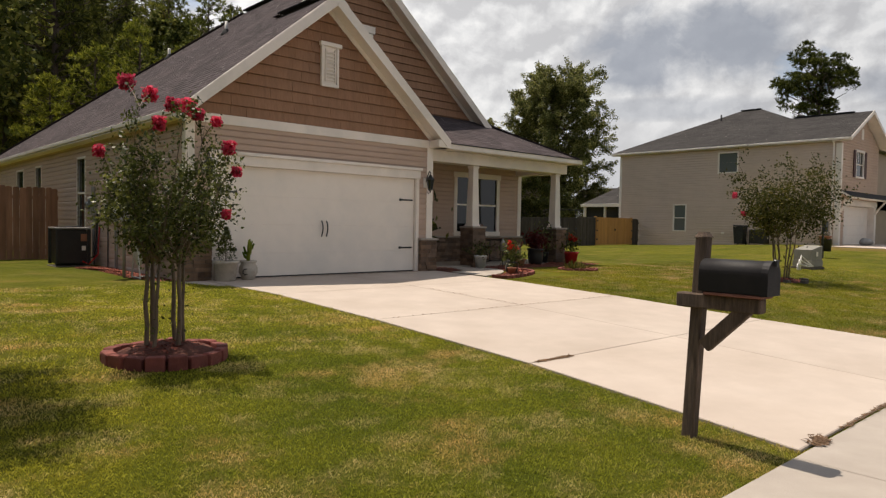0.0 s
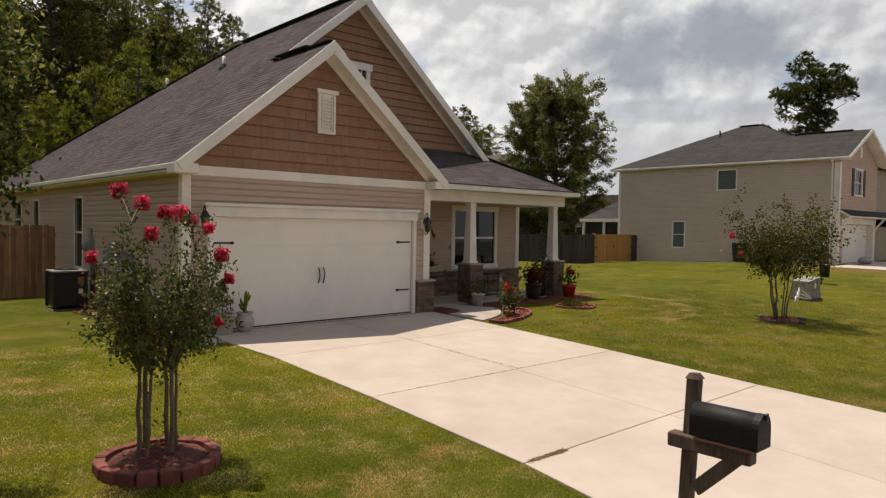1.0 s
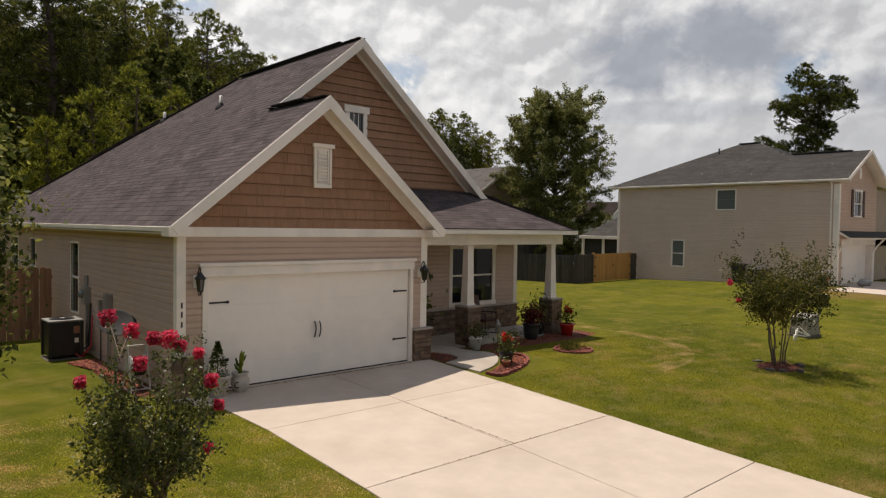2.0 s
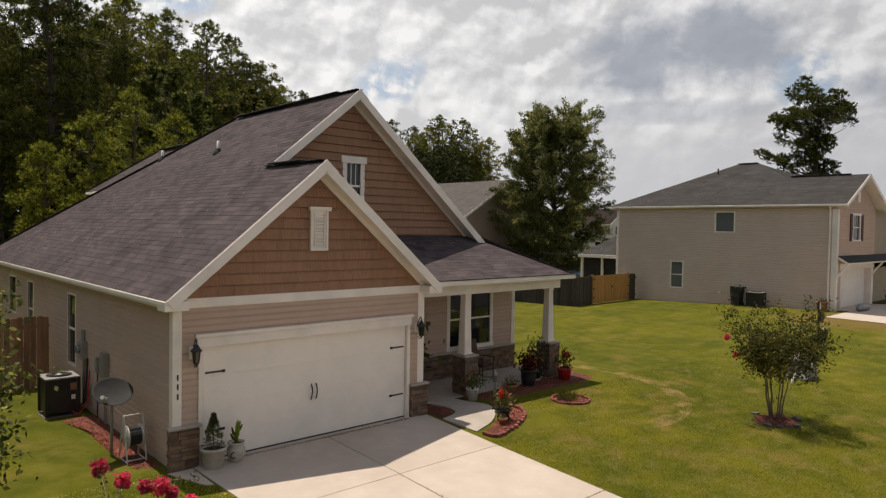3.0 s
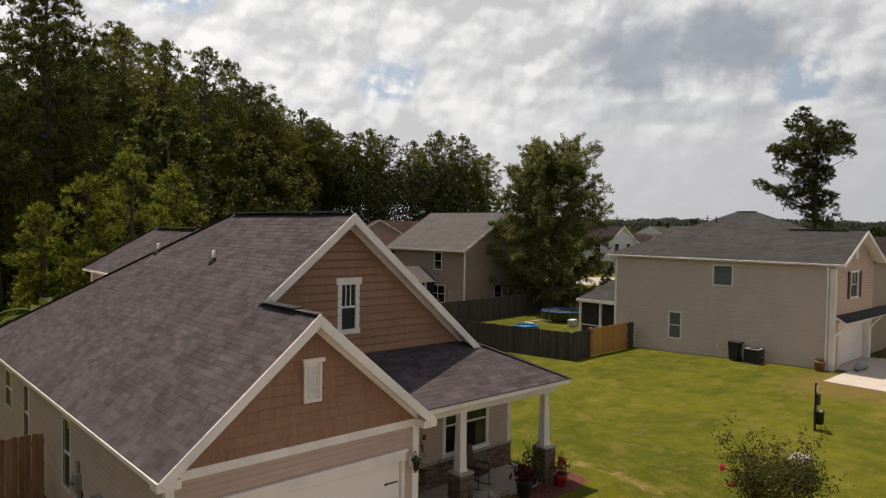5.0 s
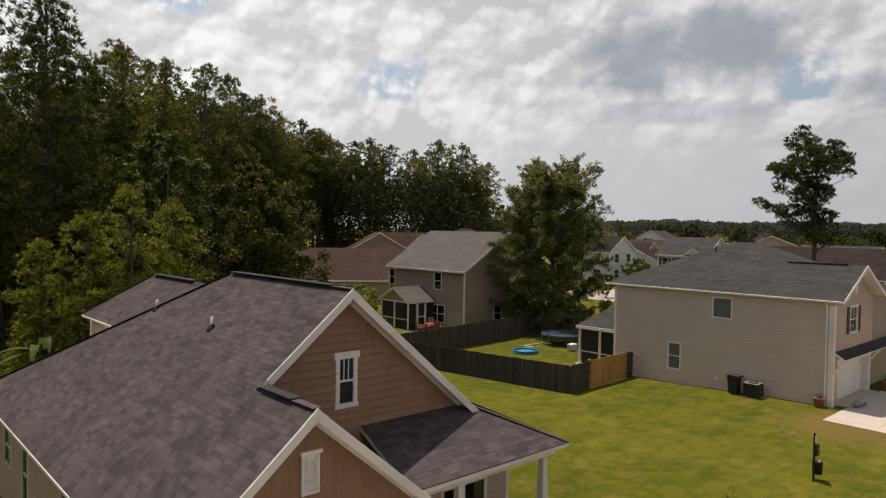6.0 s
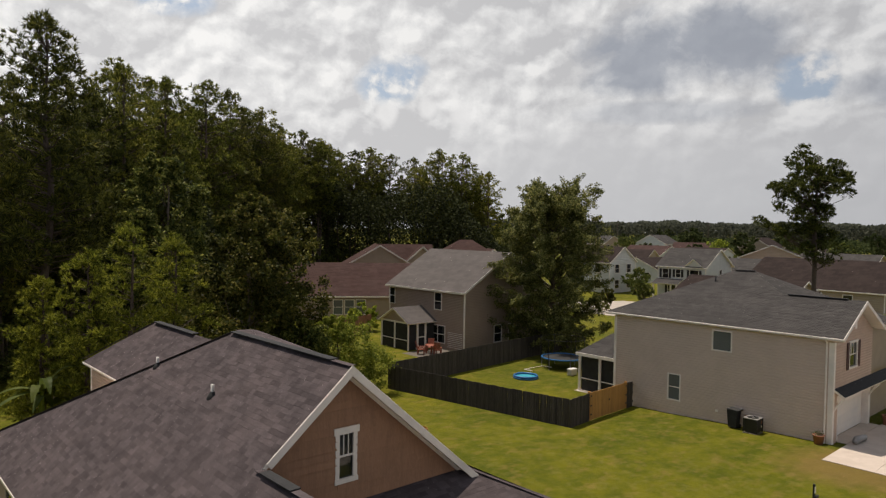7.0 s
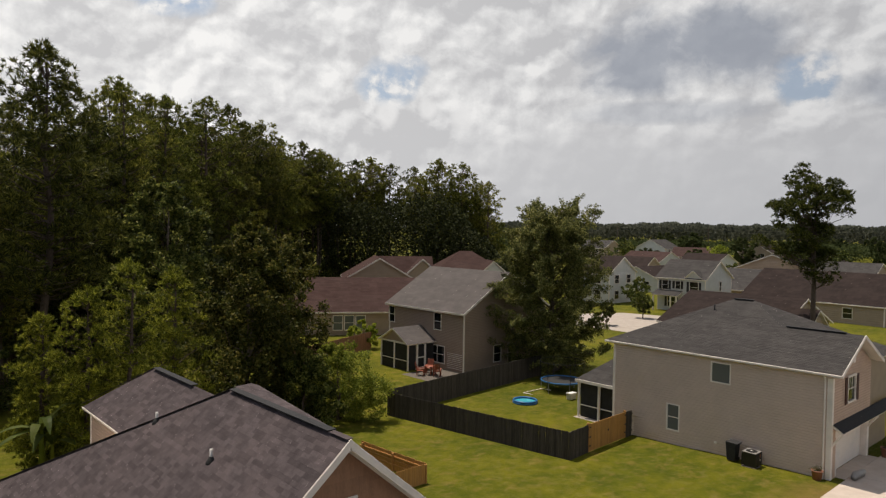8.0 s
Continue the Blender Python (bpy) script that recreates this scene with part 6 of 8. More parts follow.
def lone_pine(at):
    """The open-crowned pine beyond the neighbour: a domed head, a gap, and lower arms."""
    rng = np.random.default_rng(335)
    t = thing("lone_pine", "lone tall pine with a domed head and open lower arms", "pine tree", at=at)
    made = []
    for k in range(58):
        w, q = k * 2.4, math.sqrt((k + 0.5) / 58)
        a, off = -0.5 + 3.6 * q * math.cos(w), 3.0 * q * math.sin(w)
        z = 14.9 + 3.5 * (1 - q * q) * (0.2 + 0.8 * ((k * 7) % 11) / 10) + 0.45 * rng.normal()
        made.append((a, off, z, rng.uniform(0.55, 0.95)))
    for a, z, n in ((-3.9, 13.6, 5), (-2.4, 14.2, 5), (1.2, 14.4, 3), (-0.8, 13.2, 5), (0.3, 12.2, 5), (-2.0, 12.3, 6), (0.0, 14.2, 6), (0.2, 13.2, 5), (-0.3, 11.6, 5), (-4.6, 11.2, 6), (-3.2, 10.8, 5), (0.8, 11.0, 4), (-0.9, 10.9, 5), (-1.9, 10.2, 3), (1.0, 12.9, 3), (0.2, 9.7, 5), (-1.1, 9.3, 4), (0.6, 8.7, 4), (-0.3, 8.0, 4), (1.1, 10.2, 4)):
        for _ in range(n):
            made.append((a * 0.92 + rng.normal() * 0.55, rng.normal() * 1.1, z + rng.normal() * 0.30, rng.uniform(0.45, 0.8)))
    made = [(0.74 * a + 0.673 * off, -0.673 * a + 0.74 * off, z, r) for a, off, z, r in made]
    return clumped(t, 18.4, made, 0.25, 0.34, 0.05, "needle_dark", rng, 60, 13, 0.004)


lone_pine((66.1, 13.1, 0.3))


def far_woods(name, label, count, d0, d1, top, size, bearing, seed, mat, rough=0.02):
    """Woods in the distance: one mass of leaf clumps with an uneven skyline."""
    rng = np.random.default_rng(seed)
    b = np.radians(rng.uniform(bearing[0], bearing[1], count))
    d = rng.uniform(d0, d1, count)
    crest = top * (0.90 + 0.05 * np.sin(b * 37) + 0.035 * np.sin(b * 173 + 1) + rough * np.sin(b * 431 + 2))
    # the mass thins out and sinks towards its end
    crest *= 0.35 + 0.65 * np.clip((radians(bearing[1]) - b) / radians(5.0), 0, 1) * rng.uniform(0.9, 1.0, count)
    z = crest * np.sqrt(rng.uniform(0.0, 1.0, count)) - size * 0.2
    C = np.c_[-4.5 + d * np.sin(b), -11.5 + d * np.cos(b), z]
    ob = leaf_cloud(name, C, size, M[mat], None, rng, 0.8, 0.0)
    return tagged(ob, label, "woods", kind="stuff")


far_woods("far_woods", "distant woods along the horizon, paled by colour as by haze", 48000, 950, 1150, 27, 4.4, (44, 96), 501, "needle_haze")
far_woods("far_hedges", "green trees beyond the last houses", 40000, 340, 470, 8.5, 1.25, (46, 96), 502, "leaf_haze")
# fill behind the pines, with the woods' shade put into its colour
far_woods("woods_mass", "leaves deep in the woods, coloured dark for the shade there", 90000, 118, 150, 20, 0.42, (12, 48.0), 503, "leaf_shaded")
far_woods("woods_mass", "leaves deep in the woods, coloured dark for the shade there", 60000, 66, 100, 19, 0.45, (-22, 26), 504, "leaf_shaded")
# added out of view, to keep low western sky off the side wall
far_woods("woods_mass", "unseen woods west of the house, added to block low sky", 16000, 44, 78, 19, 1.9, (-150, -24), 505, "needle_dark")
for k, (x, y, hh, ww, m) in enumerate([(82.5, 41.5, 4.2, 3.6, "leaf_oak"), (72.0, 40.5, 3.2, 2.8, "leaf_bronze"), (172, 44, 9, 9, "leaf_oak"), (150, 60, 6, 6, "leaf_oak"), (215, 130, 9, 9, "leaf_oak"), (235, 105, 8, 10, "leaf_bright"), (112, 62, 4, 5, "leaf_oak"), (190, 60, 8, 8, "leaf_oak"), (98, 52, 4, 5, "leaf_oak"), (205, 125, 8, 8, "leaf_oak")]):
    broadleaf("street_tree", "small rounded tree in a front garden", (x, y, gz(x, y)), hh, ww, 0.12 * hh ** 0.7, m, 340 + k, 0.08, 0.22, 50, 60, parent_group="trees down the street")
far_tree = broadleaf("far_tree", "rounded green tree beyond the last houses", (250, 190, 0), 11.0, 9.5, 1.2, "leaf_haze", 380, 0.2, 0.08, 60, 22, parent_group="trees beyond the houses")
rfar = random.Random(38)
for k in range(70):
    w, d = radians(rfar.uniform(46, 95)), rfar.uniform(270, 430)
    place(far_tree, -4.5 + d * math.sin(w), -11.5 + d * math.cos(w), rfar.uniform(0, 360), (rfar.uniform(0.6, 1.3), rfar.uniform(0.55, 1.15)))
broadleaf("shrub", "low feathery palm-like shrub by the red fence", (36.5, 46.0, 0), 3.2, 3.4, 0.3, "leaf_bright", 360, 0.06, 0.03, 50, 70, "shrub")
# crape myrtles: several smooth stems, fine leaves, a few pink panicles
def myrtle(at, label, height, spread, seed, blooms, leaf_mat_name="leaf", stems=5, low=0.42, shoots=9, per=30, leaf=0.045, lean=0.22, foot_r=0.10, foot_leaves=0):
    rng = np.random.default_rng(seed)
    t = thing("crape_myrtle", label, "tree", at=at)
    E, C = [], []
    for k in range(stems):
        w = 2 * math.pi * k / stems + rng.uniform(-0.4, 0.4)
        foot = (foot_r * math.cos(w) * (1 + 0.5 * rng.random()), foot_r * math.sin(w), -0.05)
        knee = (spread * lean * math.cos(w), spread * lean * math.sin(w), height * low)
        r = rng.uniform(0.013, 0.023) * (1 + 0.15 * (height - 2.2))
        V, F = tube(limb(rng, foot, knee, 0, 0.010, 5), [r * 1.25, r * 1.1, r, r * 0.95, r * 0.9, r * 0.7], 7)
        raw("stem", V, F, M["myrtle_bark"], t, smooth=True)
        for _ in range(6):
            w2 = w + rng.normal() * 0.8
            q = rng.uniform(0.35, 0.92)
            tip = np.array((spread * 0.5 * q * math.cos(w2), spread * 0.5 * q * math.sin(w2), height * rng.uniform(low + 0.12, 0.96)))
            b = limb(rng, knee, tip, -0.05, 0.06, 4)
            V, F = tube(b, [r * 0.62, r * 0.5, r * 0.38, r * 0.25, r * 0.12], 5)
            raw("branch", V, F, M["myrtle_bark"], t, smooth=True)
            E += b[2:]
            # leafy shoots off the branch
            for _ in range(shoots):
                s = rng.uniform(0.25, 1.0)
                j = min(3, int(s * 4))
                p = np.array(b[j]) + (np.array(b[j + 1]) - np.array(b[j])) * (s * 4 - j)
                d = rng.normal(size=3) * 0.8 + np.array((math.cos(w2), math.sin(w2), 0.45)) * 0.6
                d = d / np.linalg.norm(d) * spread * rng.uniform(0.10, 0.24)
                u = rng.uniform(0.15, 1.0, (per, 1))
                C.append(p + d * u + rng.normal(size=(per, 3)) * spread * 0.026)
    if foot_leaves:
        w = rng.uniform(0, 2 * math.pi, foot_leaves)
        C.append(np.c_[np.cos(w) * foot_r * 1.3, np.sin(w) * foot_r * 1.3, rng.uniform(0.15, height * low, foot_leaves)] + rng.normal(size=(foot_leaves, 3)) * 0.02)
    leaf_cloud("crown", np.concatenate(C), leaf, M[leaf_mat_name], t, rng, 0.55)
    E = np.array(E)
    for bx, by, bz, s in blooms:
        q = np.array((bx, by, bz)) + np.clip(rng.normal(size=(230, 3)), -1.6, 1.6) * np.array((s, s, s * 1.15)) * 0.45
        leaf_cloud("bloom", q, 0.034, M["bloom"], t, rng, 0.9, label="bright pink flower panicle")
        j = E[np.argmin(np.linalg.norm(E - np.array((bx, by, bz)), axis=1))]
        mid = (np.array(j) + np.array((bx, by, bz))) / 2 + np.array((0, 0, 0.02))
        V, F = tube([tuple(j), tuple(mid), (bx, by, bz)], [0.005, 0.004, 0.003], 5)
        twig = raw("twig", V, F, M["myrtle_bark"], t)
        Q = np.concatenate([np.array(j) + (np.array((bx, by, bz)) - np.array(j)) * rng.uniform(0, 0.9, (26, 1)) + rng.normal(size=(26, 3)) * 0.02])
        leaf_cloud("twig_leaves", Q, leaf, M[leaf_mat_name], t, rng, 0.55)
    return t


def ring_of_bricks(c, r, label, seed, n=16, h=0.13, d=0.10, mulch_h=0.07):
    """A round bed: edging bricks set end to end, and a mound of mulch with loose chips."""
    rnd = random.Random(seed)
    bed = thing("tree_bed", label, "flower bed", at=(c[0], c[1], gz(*c)))
    w = 2 * math.pi * r / n
    for k in range(n):
        a = 2 * math.pi * k / n
        bm = box(-w / 2 + 0.004, w / 2 - 0.004, -d / 2, d / 2, -0.05, h, 0.016)
        # scalloped top
        for v in bm.verts:
            if v.co.z > h * 0.5:
                v.co.z -= 0.035 * (2 * v.co.x / w) ** 2
        bm.transform(pose(r * math.cos(a), r * math.sin(a), rnd.uniform(-0.012, 0.012), rnd.uniform(-4, 4), rnd.uniform(-3, 3), math.degrees(a) + 90 + rnd.uniform(-4, 4)))
        part("brick", bm, M["brick"], bed)
    mulch_mound(bed, [(r * 0.97 * math.cos(2 * math.pi * k / 28), r * 0.97 * math.sin(2 * math.pi * k / 28)) for k in range(28)], mulch_h, seed, int(2200 * r * r))
    return bed


def mulch_mound(parent, outline, h, seed, chips):
    rng = np.random.default_rng(seed)
    P = np.array(outline)
    c = P.mean(0)
    V, F = [(c[0], c[1], h)], []
    n = len(P)
    for s, z in ((0.5, h * 0.85), (0.85, h * 0.5), (1.0, 0.0)):
        V += [(c[0] + (p[0] - c[0]) * s, c[1] + (p[1] - c[1]) * s, z + rng.uniform(-0.006, 0.006)) for p in P]
    F += [(0, 1 + k, 1 + (k + 1) % n) for k in range(n)]
    for r in range(2):
        F += [(1 + r * n + k, 1 + (r + 1) * n + k, 1 + (r + 1) * n + (k + 1) % n, 1 + r * n + (k + 1) % n) for k in range(n)]
    raw("mulch", V, F, M["mulch"], parent, smooth=True)
    a = rng.integers(0, n, chips)
    s = np.sqrt(rng.uniform(0, 1, (chips, 1))) * 0.98
    xy = c + (P[a] * (1 - rng.random((chips, 1))) + P[(a + 1) % n] * rng.random((chips, 1)) * 0 + P[a] * 0 - c) * 0
    t = rng.random((chips, 1))
    xy = c + ((P[a] * (1 - t) + P[(a + 1) % n] * t) - c) * s
    C = np.c_[xy, h * (1 - s[:, 0] ** 2) + 0.012]
    d = rng.normal(size=(chips, 3)) * np.array((1, 1, 0.25))
    leafy = link("chip_layer", card_mesh("chip_layer", C, unit(d) * 0.032, unit(np.cross(d, (0, 0, 1) + rng.normal(size=(chips, 3)) * 0.3)) * 0.010), M["chips"], parent)
    tagged(leafy, kind="stuff")


ring_of_bricks((-2.71, -5.74), 0.455, "round bed of red edging bricks filled with bark mulch", 1, n=18, h=0.105, d=0.09, mulch_h=0.125)
myrtle((-2.71, -5.74, gz(-2.7, -5.74)), "slender crape myrtle with pink blooms in a brick ring", 2.22, 1.18, 401,
       [(-0.28, 0.15, 2.30, 0.075), (-0.14, 0.0, 2.20, 0.065), (0.02, -0.05, 2.13, 0.06), (0.12, -0.12, 2.12, 0.08), (0.20, -0.15, 2.06, 0.05), (-0.12, -0.15, 1.95, 0.06), (0.38, -0.36, 1.78, 0.06), (0.43, -0.40, 1.58, 0.04), (0.36, -0.36, 1.22, 0.04), (-0.42, 0.40, 1.74, 0.055), (0.32, -0.25, 2.0, 0.045)],
       stems=6, low=0.36, shoots=11, per=32, leaf=0.037, lean=0.13, foot_r=0.13, foot_leaves=90)
myrtle((-4.86, -5.45, gz(-4.86, -5.45)), "leafy crape myrtle with sunlit green leaves beside the lawn", 3.9, 2.6, 402, [], "leaf_garden", stems=7, low=0.45, shoots=20, per=78, leaf=0.055)
tree_mulch = thing("tree_bed", "low mound of brown mulch under a small tree", "flower bed", at=(11.45, -5.25, gz(11.45, -5.25) - 0.01))
mulch_mound(tree_mulch, [((0.55 + 0.08 * math.sin(3 * w)) * math.cos(w), (0.50 + 0.06 * math.cos(2 * w)) * math.sin(w)) for w in np.linspace(0, 2 * math.pi, 25)[:-1]], 0.06, 2, 700)
rs = random.Random(23)
for k in range(9):
    w = rs.uniform(0, 6.28)
    part("stone", box(-0.07, 0.07, -0.05, 0.05, -0.02, 0.06, 0.02, m=pose(0.6 * math.cos(w), 0.55 * math.sin(w), 0, 0, 0, rs.uniform(0, 180))), M["mortar"], tree_mulch)
myrtle((11.45, -5.25, gz(11, -5.25)), "spreading small crape myrtle with bronze leaves and few blooms", 2.85, 2.5, 403,
       [(-0.98, 0.72, 1.92, 0.075), (-0.78, 0.60, 1.52, 0.055)], "leaf_bronze", 6, 0.34, 9, 36, 0.062, lean=0.10, foot_leaves=60)


# ---- mailbox ----
def mailbox():
    t = thing("mailbox", "black metal mailbox on a weathered wooden post", "mailbox")
    g = gz(-0.75, -9.46)
    a, b = Vector((-0.775, -9.45, g - 0.1)), Vector((-0.735, -9.49, 1.10))
    beam("post", a, b, 0.078, 0.078, M["old_wood"], t, up=(1, 0, 0), bev=0.008)
    d = (b - a).normalized()
    bm = bmesh.new()
    r = bmesh.ops.create_cone(bm, cap_ends=True, segments=4, radius1=0.063, radius2=0.036, depth=0.035, matrix=pose(b.x, b.y, b.z + 0.012, 0, 4, 45))
    part("post_cap", bm, M["old_wood"], t)
    x = -0.78
    part("arm", box(x - 0.045, x + 0.045, -9.89, -9.36, 0.655, 0.745, 0.008), M["old_wood"], t)
    part("shelf_board", box(x - 0.085, x + 0.085, -9.91, -9.56, 0.746, 0.765, 0.004), M["red_wood"], t)
    beam("brace", (x - 0.01, -9.545, 0.42), (x, -9.80, 0.68), 0.06, 0.085, M["old_wood"], t)
    # barrel-topped box along y
    prof = [(-0.085, 0.0), (-0.085, 0.115)] + [(-0.085 * math.cos(w), 0.115 + 0.085 * math.sin(w)) for w in np.linspace(0.2, math.pi - 0.2, 11)] + [(0.085, 0.115), (0.085, 0.0)]
    n = len(prof)
    z0, y0, y1 = 0.768, -9.935, -9.525
    bm = bmesh.new()
    A = [bm.verts.new((x + p, y0, z0 + q)) for p, q in prof]
    B = [bm.verts.new((x + p, y1, z0 + q)) for p, q in prof]
    bm.faces.new(A), bm.faces.new(B[::-1])
    for k in range(n):
        f = bm.faces.new((A[k], B[k], B[(k + 1) % n], A[(k + 1) % n]))
        f.smooth = 1 < k < n - 2
    bmesh.ops.recalc_face_normals(bm, faces=bm.faces)
    bmesh.ops.bevel(bm, geom=[e for e in bm.edges if len(e.link_faces) == 2 and e.calc_face_angle() > 1.2], offset=0.004, segments=1, affect="EDGES")
    bx = part("box", bm, M["black_paint"], t)
    bm = bmesh.new()
    A = [bm.verts.new((x + p * 1.05, y0 - 0.012, z0 - 0.003 + q * 1.03)) for p, q in prof]
    B = [bm.verts.new((x + p * 1.05, y0 + 0.03, z0 - 0.003 + q * 1.03)) for p, q in prof]
    bm.faces.new(A)
    for k in range(n):
        bm.faces.new((A[k], B[k], B[(k + 1) % n], A[(k + 1) % n]))
    bmesh.ops.recalc_face_normals(bm, faces=bm.faces)
    door = part("door", bm, M["black_paint"], bx)
    part("latch", box(x - 0.015, x + 0.015, y0 - 0.03, y0 - 0.01, z0 + 0.17, z0 + 0.21, 0.004), M["black"], bx)
    bm = box(x + 0.088, x + 0.096, -9.86, -9.60, z0 + 0.10, z0 + 0.125, 0.003)
    box(x + 0.088, x + 0.096, -9.66, -9.60, z0 + 0.06, z0 + 0.125, 0.003, bm)
    part("flag", bm, M["shutter"], bx)


mailbox()


# ---- left side of the house ----
def ac_unit(at, label, s=0.36, h=0.80, seed=0):
    t = thing("air_conditioner", label, "air conditioner", at=at)
    part("pad", box(-s - 0.05, s + 0.05, -s - 0.05, s + 0.05, -0.06, 0.03, 0.01), M["mortar"], t)
    part("casing", box(-s + 0.03, s - 0.03, -s + 0.03, s - 0.03, 0.06, h - 0.04, 0.04), M["black"], t)
    for k in range(15):
        z = 0.12 + (h - 0.22) * k / 14
        bm = box(-s, s, -s, s, z - 0.006, z + 0.010, 0.03)
        part("louvre", bm, M["black"], t)
    for i in (-1, 1):
        for j in (-1, 1):
            part("corner_post", box(i * s - 0.035, i * s + 0.035, j * s - 0.035, j * s + 0.035, 0.06, h - 0.03, 0.015), M["black"], t)
    bm = lathe([(s * 0.78, h - 0.03), (s * 0.80, h + 0.005), (s * 0.98, h + 0.008)], 24)
    top = part("top_panel", box(-s - 0.03, s + 0.03, -s - 0.03, s + 0.03, h - 0.04, h, 0.02), M["grey_steel"], t)
    part("fan_well", lathe([(0, h + 0.004), (s * 0.80, h + 0.004), (s * 0.80, h + 0.0)], 28), M["dark"], top)
    for k in range(5):
        r = s * (0.20 + 0.15 * k)
        V, F = tubes([tube([(r * math.cos(w), r * math.sin(w), h + 0.018) for w in np.linspace(0, 2 * math.pi, 25)], 0.004, 4)])
        raw("guard_ring", V, F, M["black"], top)
    part("fan_hub", lathe([(0, h + 0.02), (0.07, h + 0.018), (0.07, h + 0.0)], 14), M["light_metal"], top)
    part("label_plate", box(s - 0.16, s - 0.04, -s - 0.006, -s + 0.001, h - 0.30, h - 0.14), M["terracotta"], t, "small faded rating plate")
    part("label_plate", box(s - 0.14, s - 0.06, -s - 0.006, -s + 0.001, h - 0.50, h - 0.40), M["white"], t)
    return t


ac_unit((-0.86, 5.02, 0.07), "black air conditioner unit with a grey top by the wall", 0.31, 0.86)


def wall_boxes():
    g = 0.07
    def on_wall(name, label, cat, y, z, w, h, d, mat):
        t = thing(name, label, cat)
        part("case", box(XL - 0.02 - d, XL - 0.018, y - w / 2, y + w / 2, z, z + h, 0.012), M[mat], t)
        part("cover", box(XL - 0.032 - d, XL - 0.02 - d, y - w / 2 + 0.02, y + w / 2 - 0.02, z + 0.03, z + h - 0.03, 0.006), M[mat], t)
        return t
    m = on_wall("electric_meter", "grey electric meter with conduit on the side wall", "meter", 5.15, 1.20, 0.30, 0.40, 0.12, "grey_steel")
    bm = lathe([(0, 0.10), (0.075, 0.09), (0.09, 0.05), (0.09, 0.0)], 18)
    bm.transform(pose(XL - 0.14, 5.15, 1.43, 0, -90, 0))
    part("dial", bm, M["glass_pale"], m)
    V, F = tubes([tube([(XL - 0.06, 5.15, g), (XL - 0.06, 5.15, 1.2)], 0.03, 8), tube([(XL - 0.06, 5.2, 1.6), (XL - 0.06, 5.2, 1.85)], 0.045, 8)])
    raw("conduit", V, F, M["grey_steel"], m)
    d = on_wall("disconnect_box", "grey electric disconnect box on the side wall", "electric box", 3.55, 1.05, 0.26, 0.52, 0.12, "grey_steel")
    V, F = tubes([tube([(XL - 0.06, 3.5, g), (XL - 0.06, 3.5, 1.05)], 0.02, 8), tube([(XL - 0.06, 3.62, g), (XL - 0.06, 3.62, 1.05)], 0.016, 8)])
    raw("conduit", V, F, M["grey_steel"], d)
    c = on_wall("cable_box", "small grey cable box on the side wall", "electric box", 4.15, 1.05, 0.12, 0.34, 0.07, "grey_steel")
    V, F = tubes([tube([(XL - 0.05, 4.15, g), (XL - 0.05, 4.15, 1.05)], 0.014, 6)])
    raw("conduit", V, F, M["black"], c)
    # refrigerant and hose lines
    t = thing("refrigerant_line", "red and black lines running to the air conditioner", "pipe")
    V, F = tube([(XL - 0.05, 4.75, 1.0), (XL - 0.08, 4.72, 0.6), (XL - 0.12, 4.6, 0.35), (-0.62, 4.45, 0.14), (-0.70, 4.60, 0.20)], 0.014, 6)
    raw("red_line", V, F, M["pot_red"], t)
    V, F = tube([(XL - 0.05, 4.9, 1.25), (XL - 0.07, 4.9, 0.7), (XL - 0.10, 4.85, 0.3), (-0.55, 4.75, 0.25)], 0.02, 6)
    raw("black_line", V, F, M["black"], t)


wall_boxes()


def dish():
    t = thing("satellite_dish", "dark grey satellite dish on a short pole by the wall", "satellite dish", at=(-0.84, 1.40, 0.07))
    V, F = tube([(0, 0, -0.1), (0, 0, 1.0), (0.02, 0.03, 1.12)], 0.028, 10)
    raw("pole", V, F, M["grey_steel"], t, smooth=True)
    bm = lathe([(0.0, 0.0), (0.10, 0.005), (0.20, 0.022), (0.29, 0.05), (0.32, 0.062), (0.325, 0.058), (0.29, 0.042), (0.10, -0.006), (0.0, -0.012)], 30)
    bm.transform(pose(-0.02, -0.06, 1.16, 40, -8, 30) @ Matrix.Diagonal((1.25, 0.95, 1, 1)))
    part("reflector", bm, M["rubber"], t)
    V, F = tubes([tube([(-0.02, -0.06, 1.0), (-0.16, -0.26, 0.98), (-0.24, -0.36, 1.16)], 0.012, 6), tube([(-0.18, -0.28, 1.12), (-0.28, -0.42, 1.2)], 0.035, 8)])
    raw("feed_arm", V, F, M["light_metal"], t)


dish()


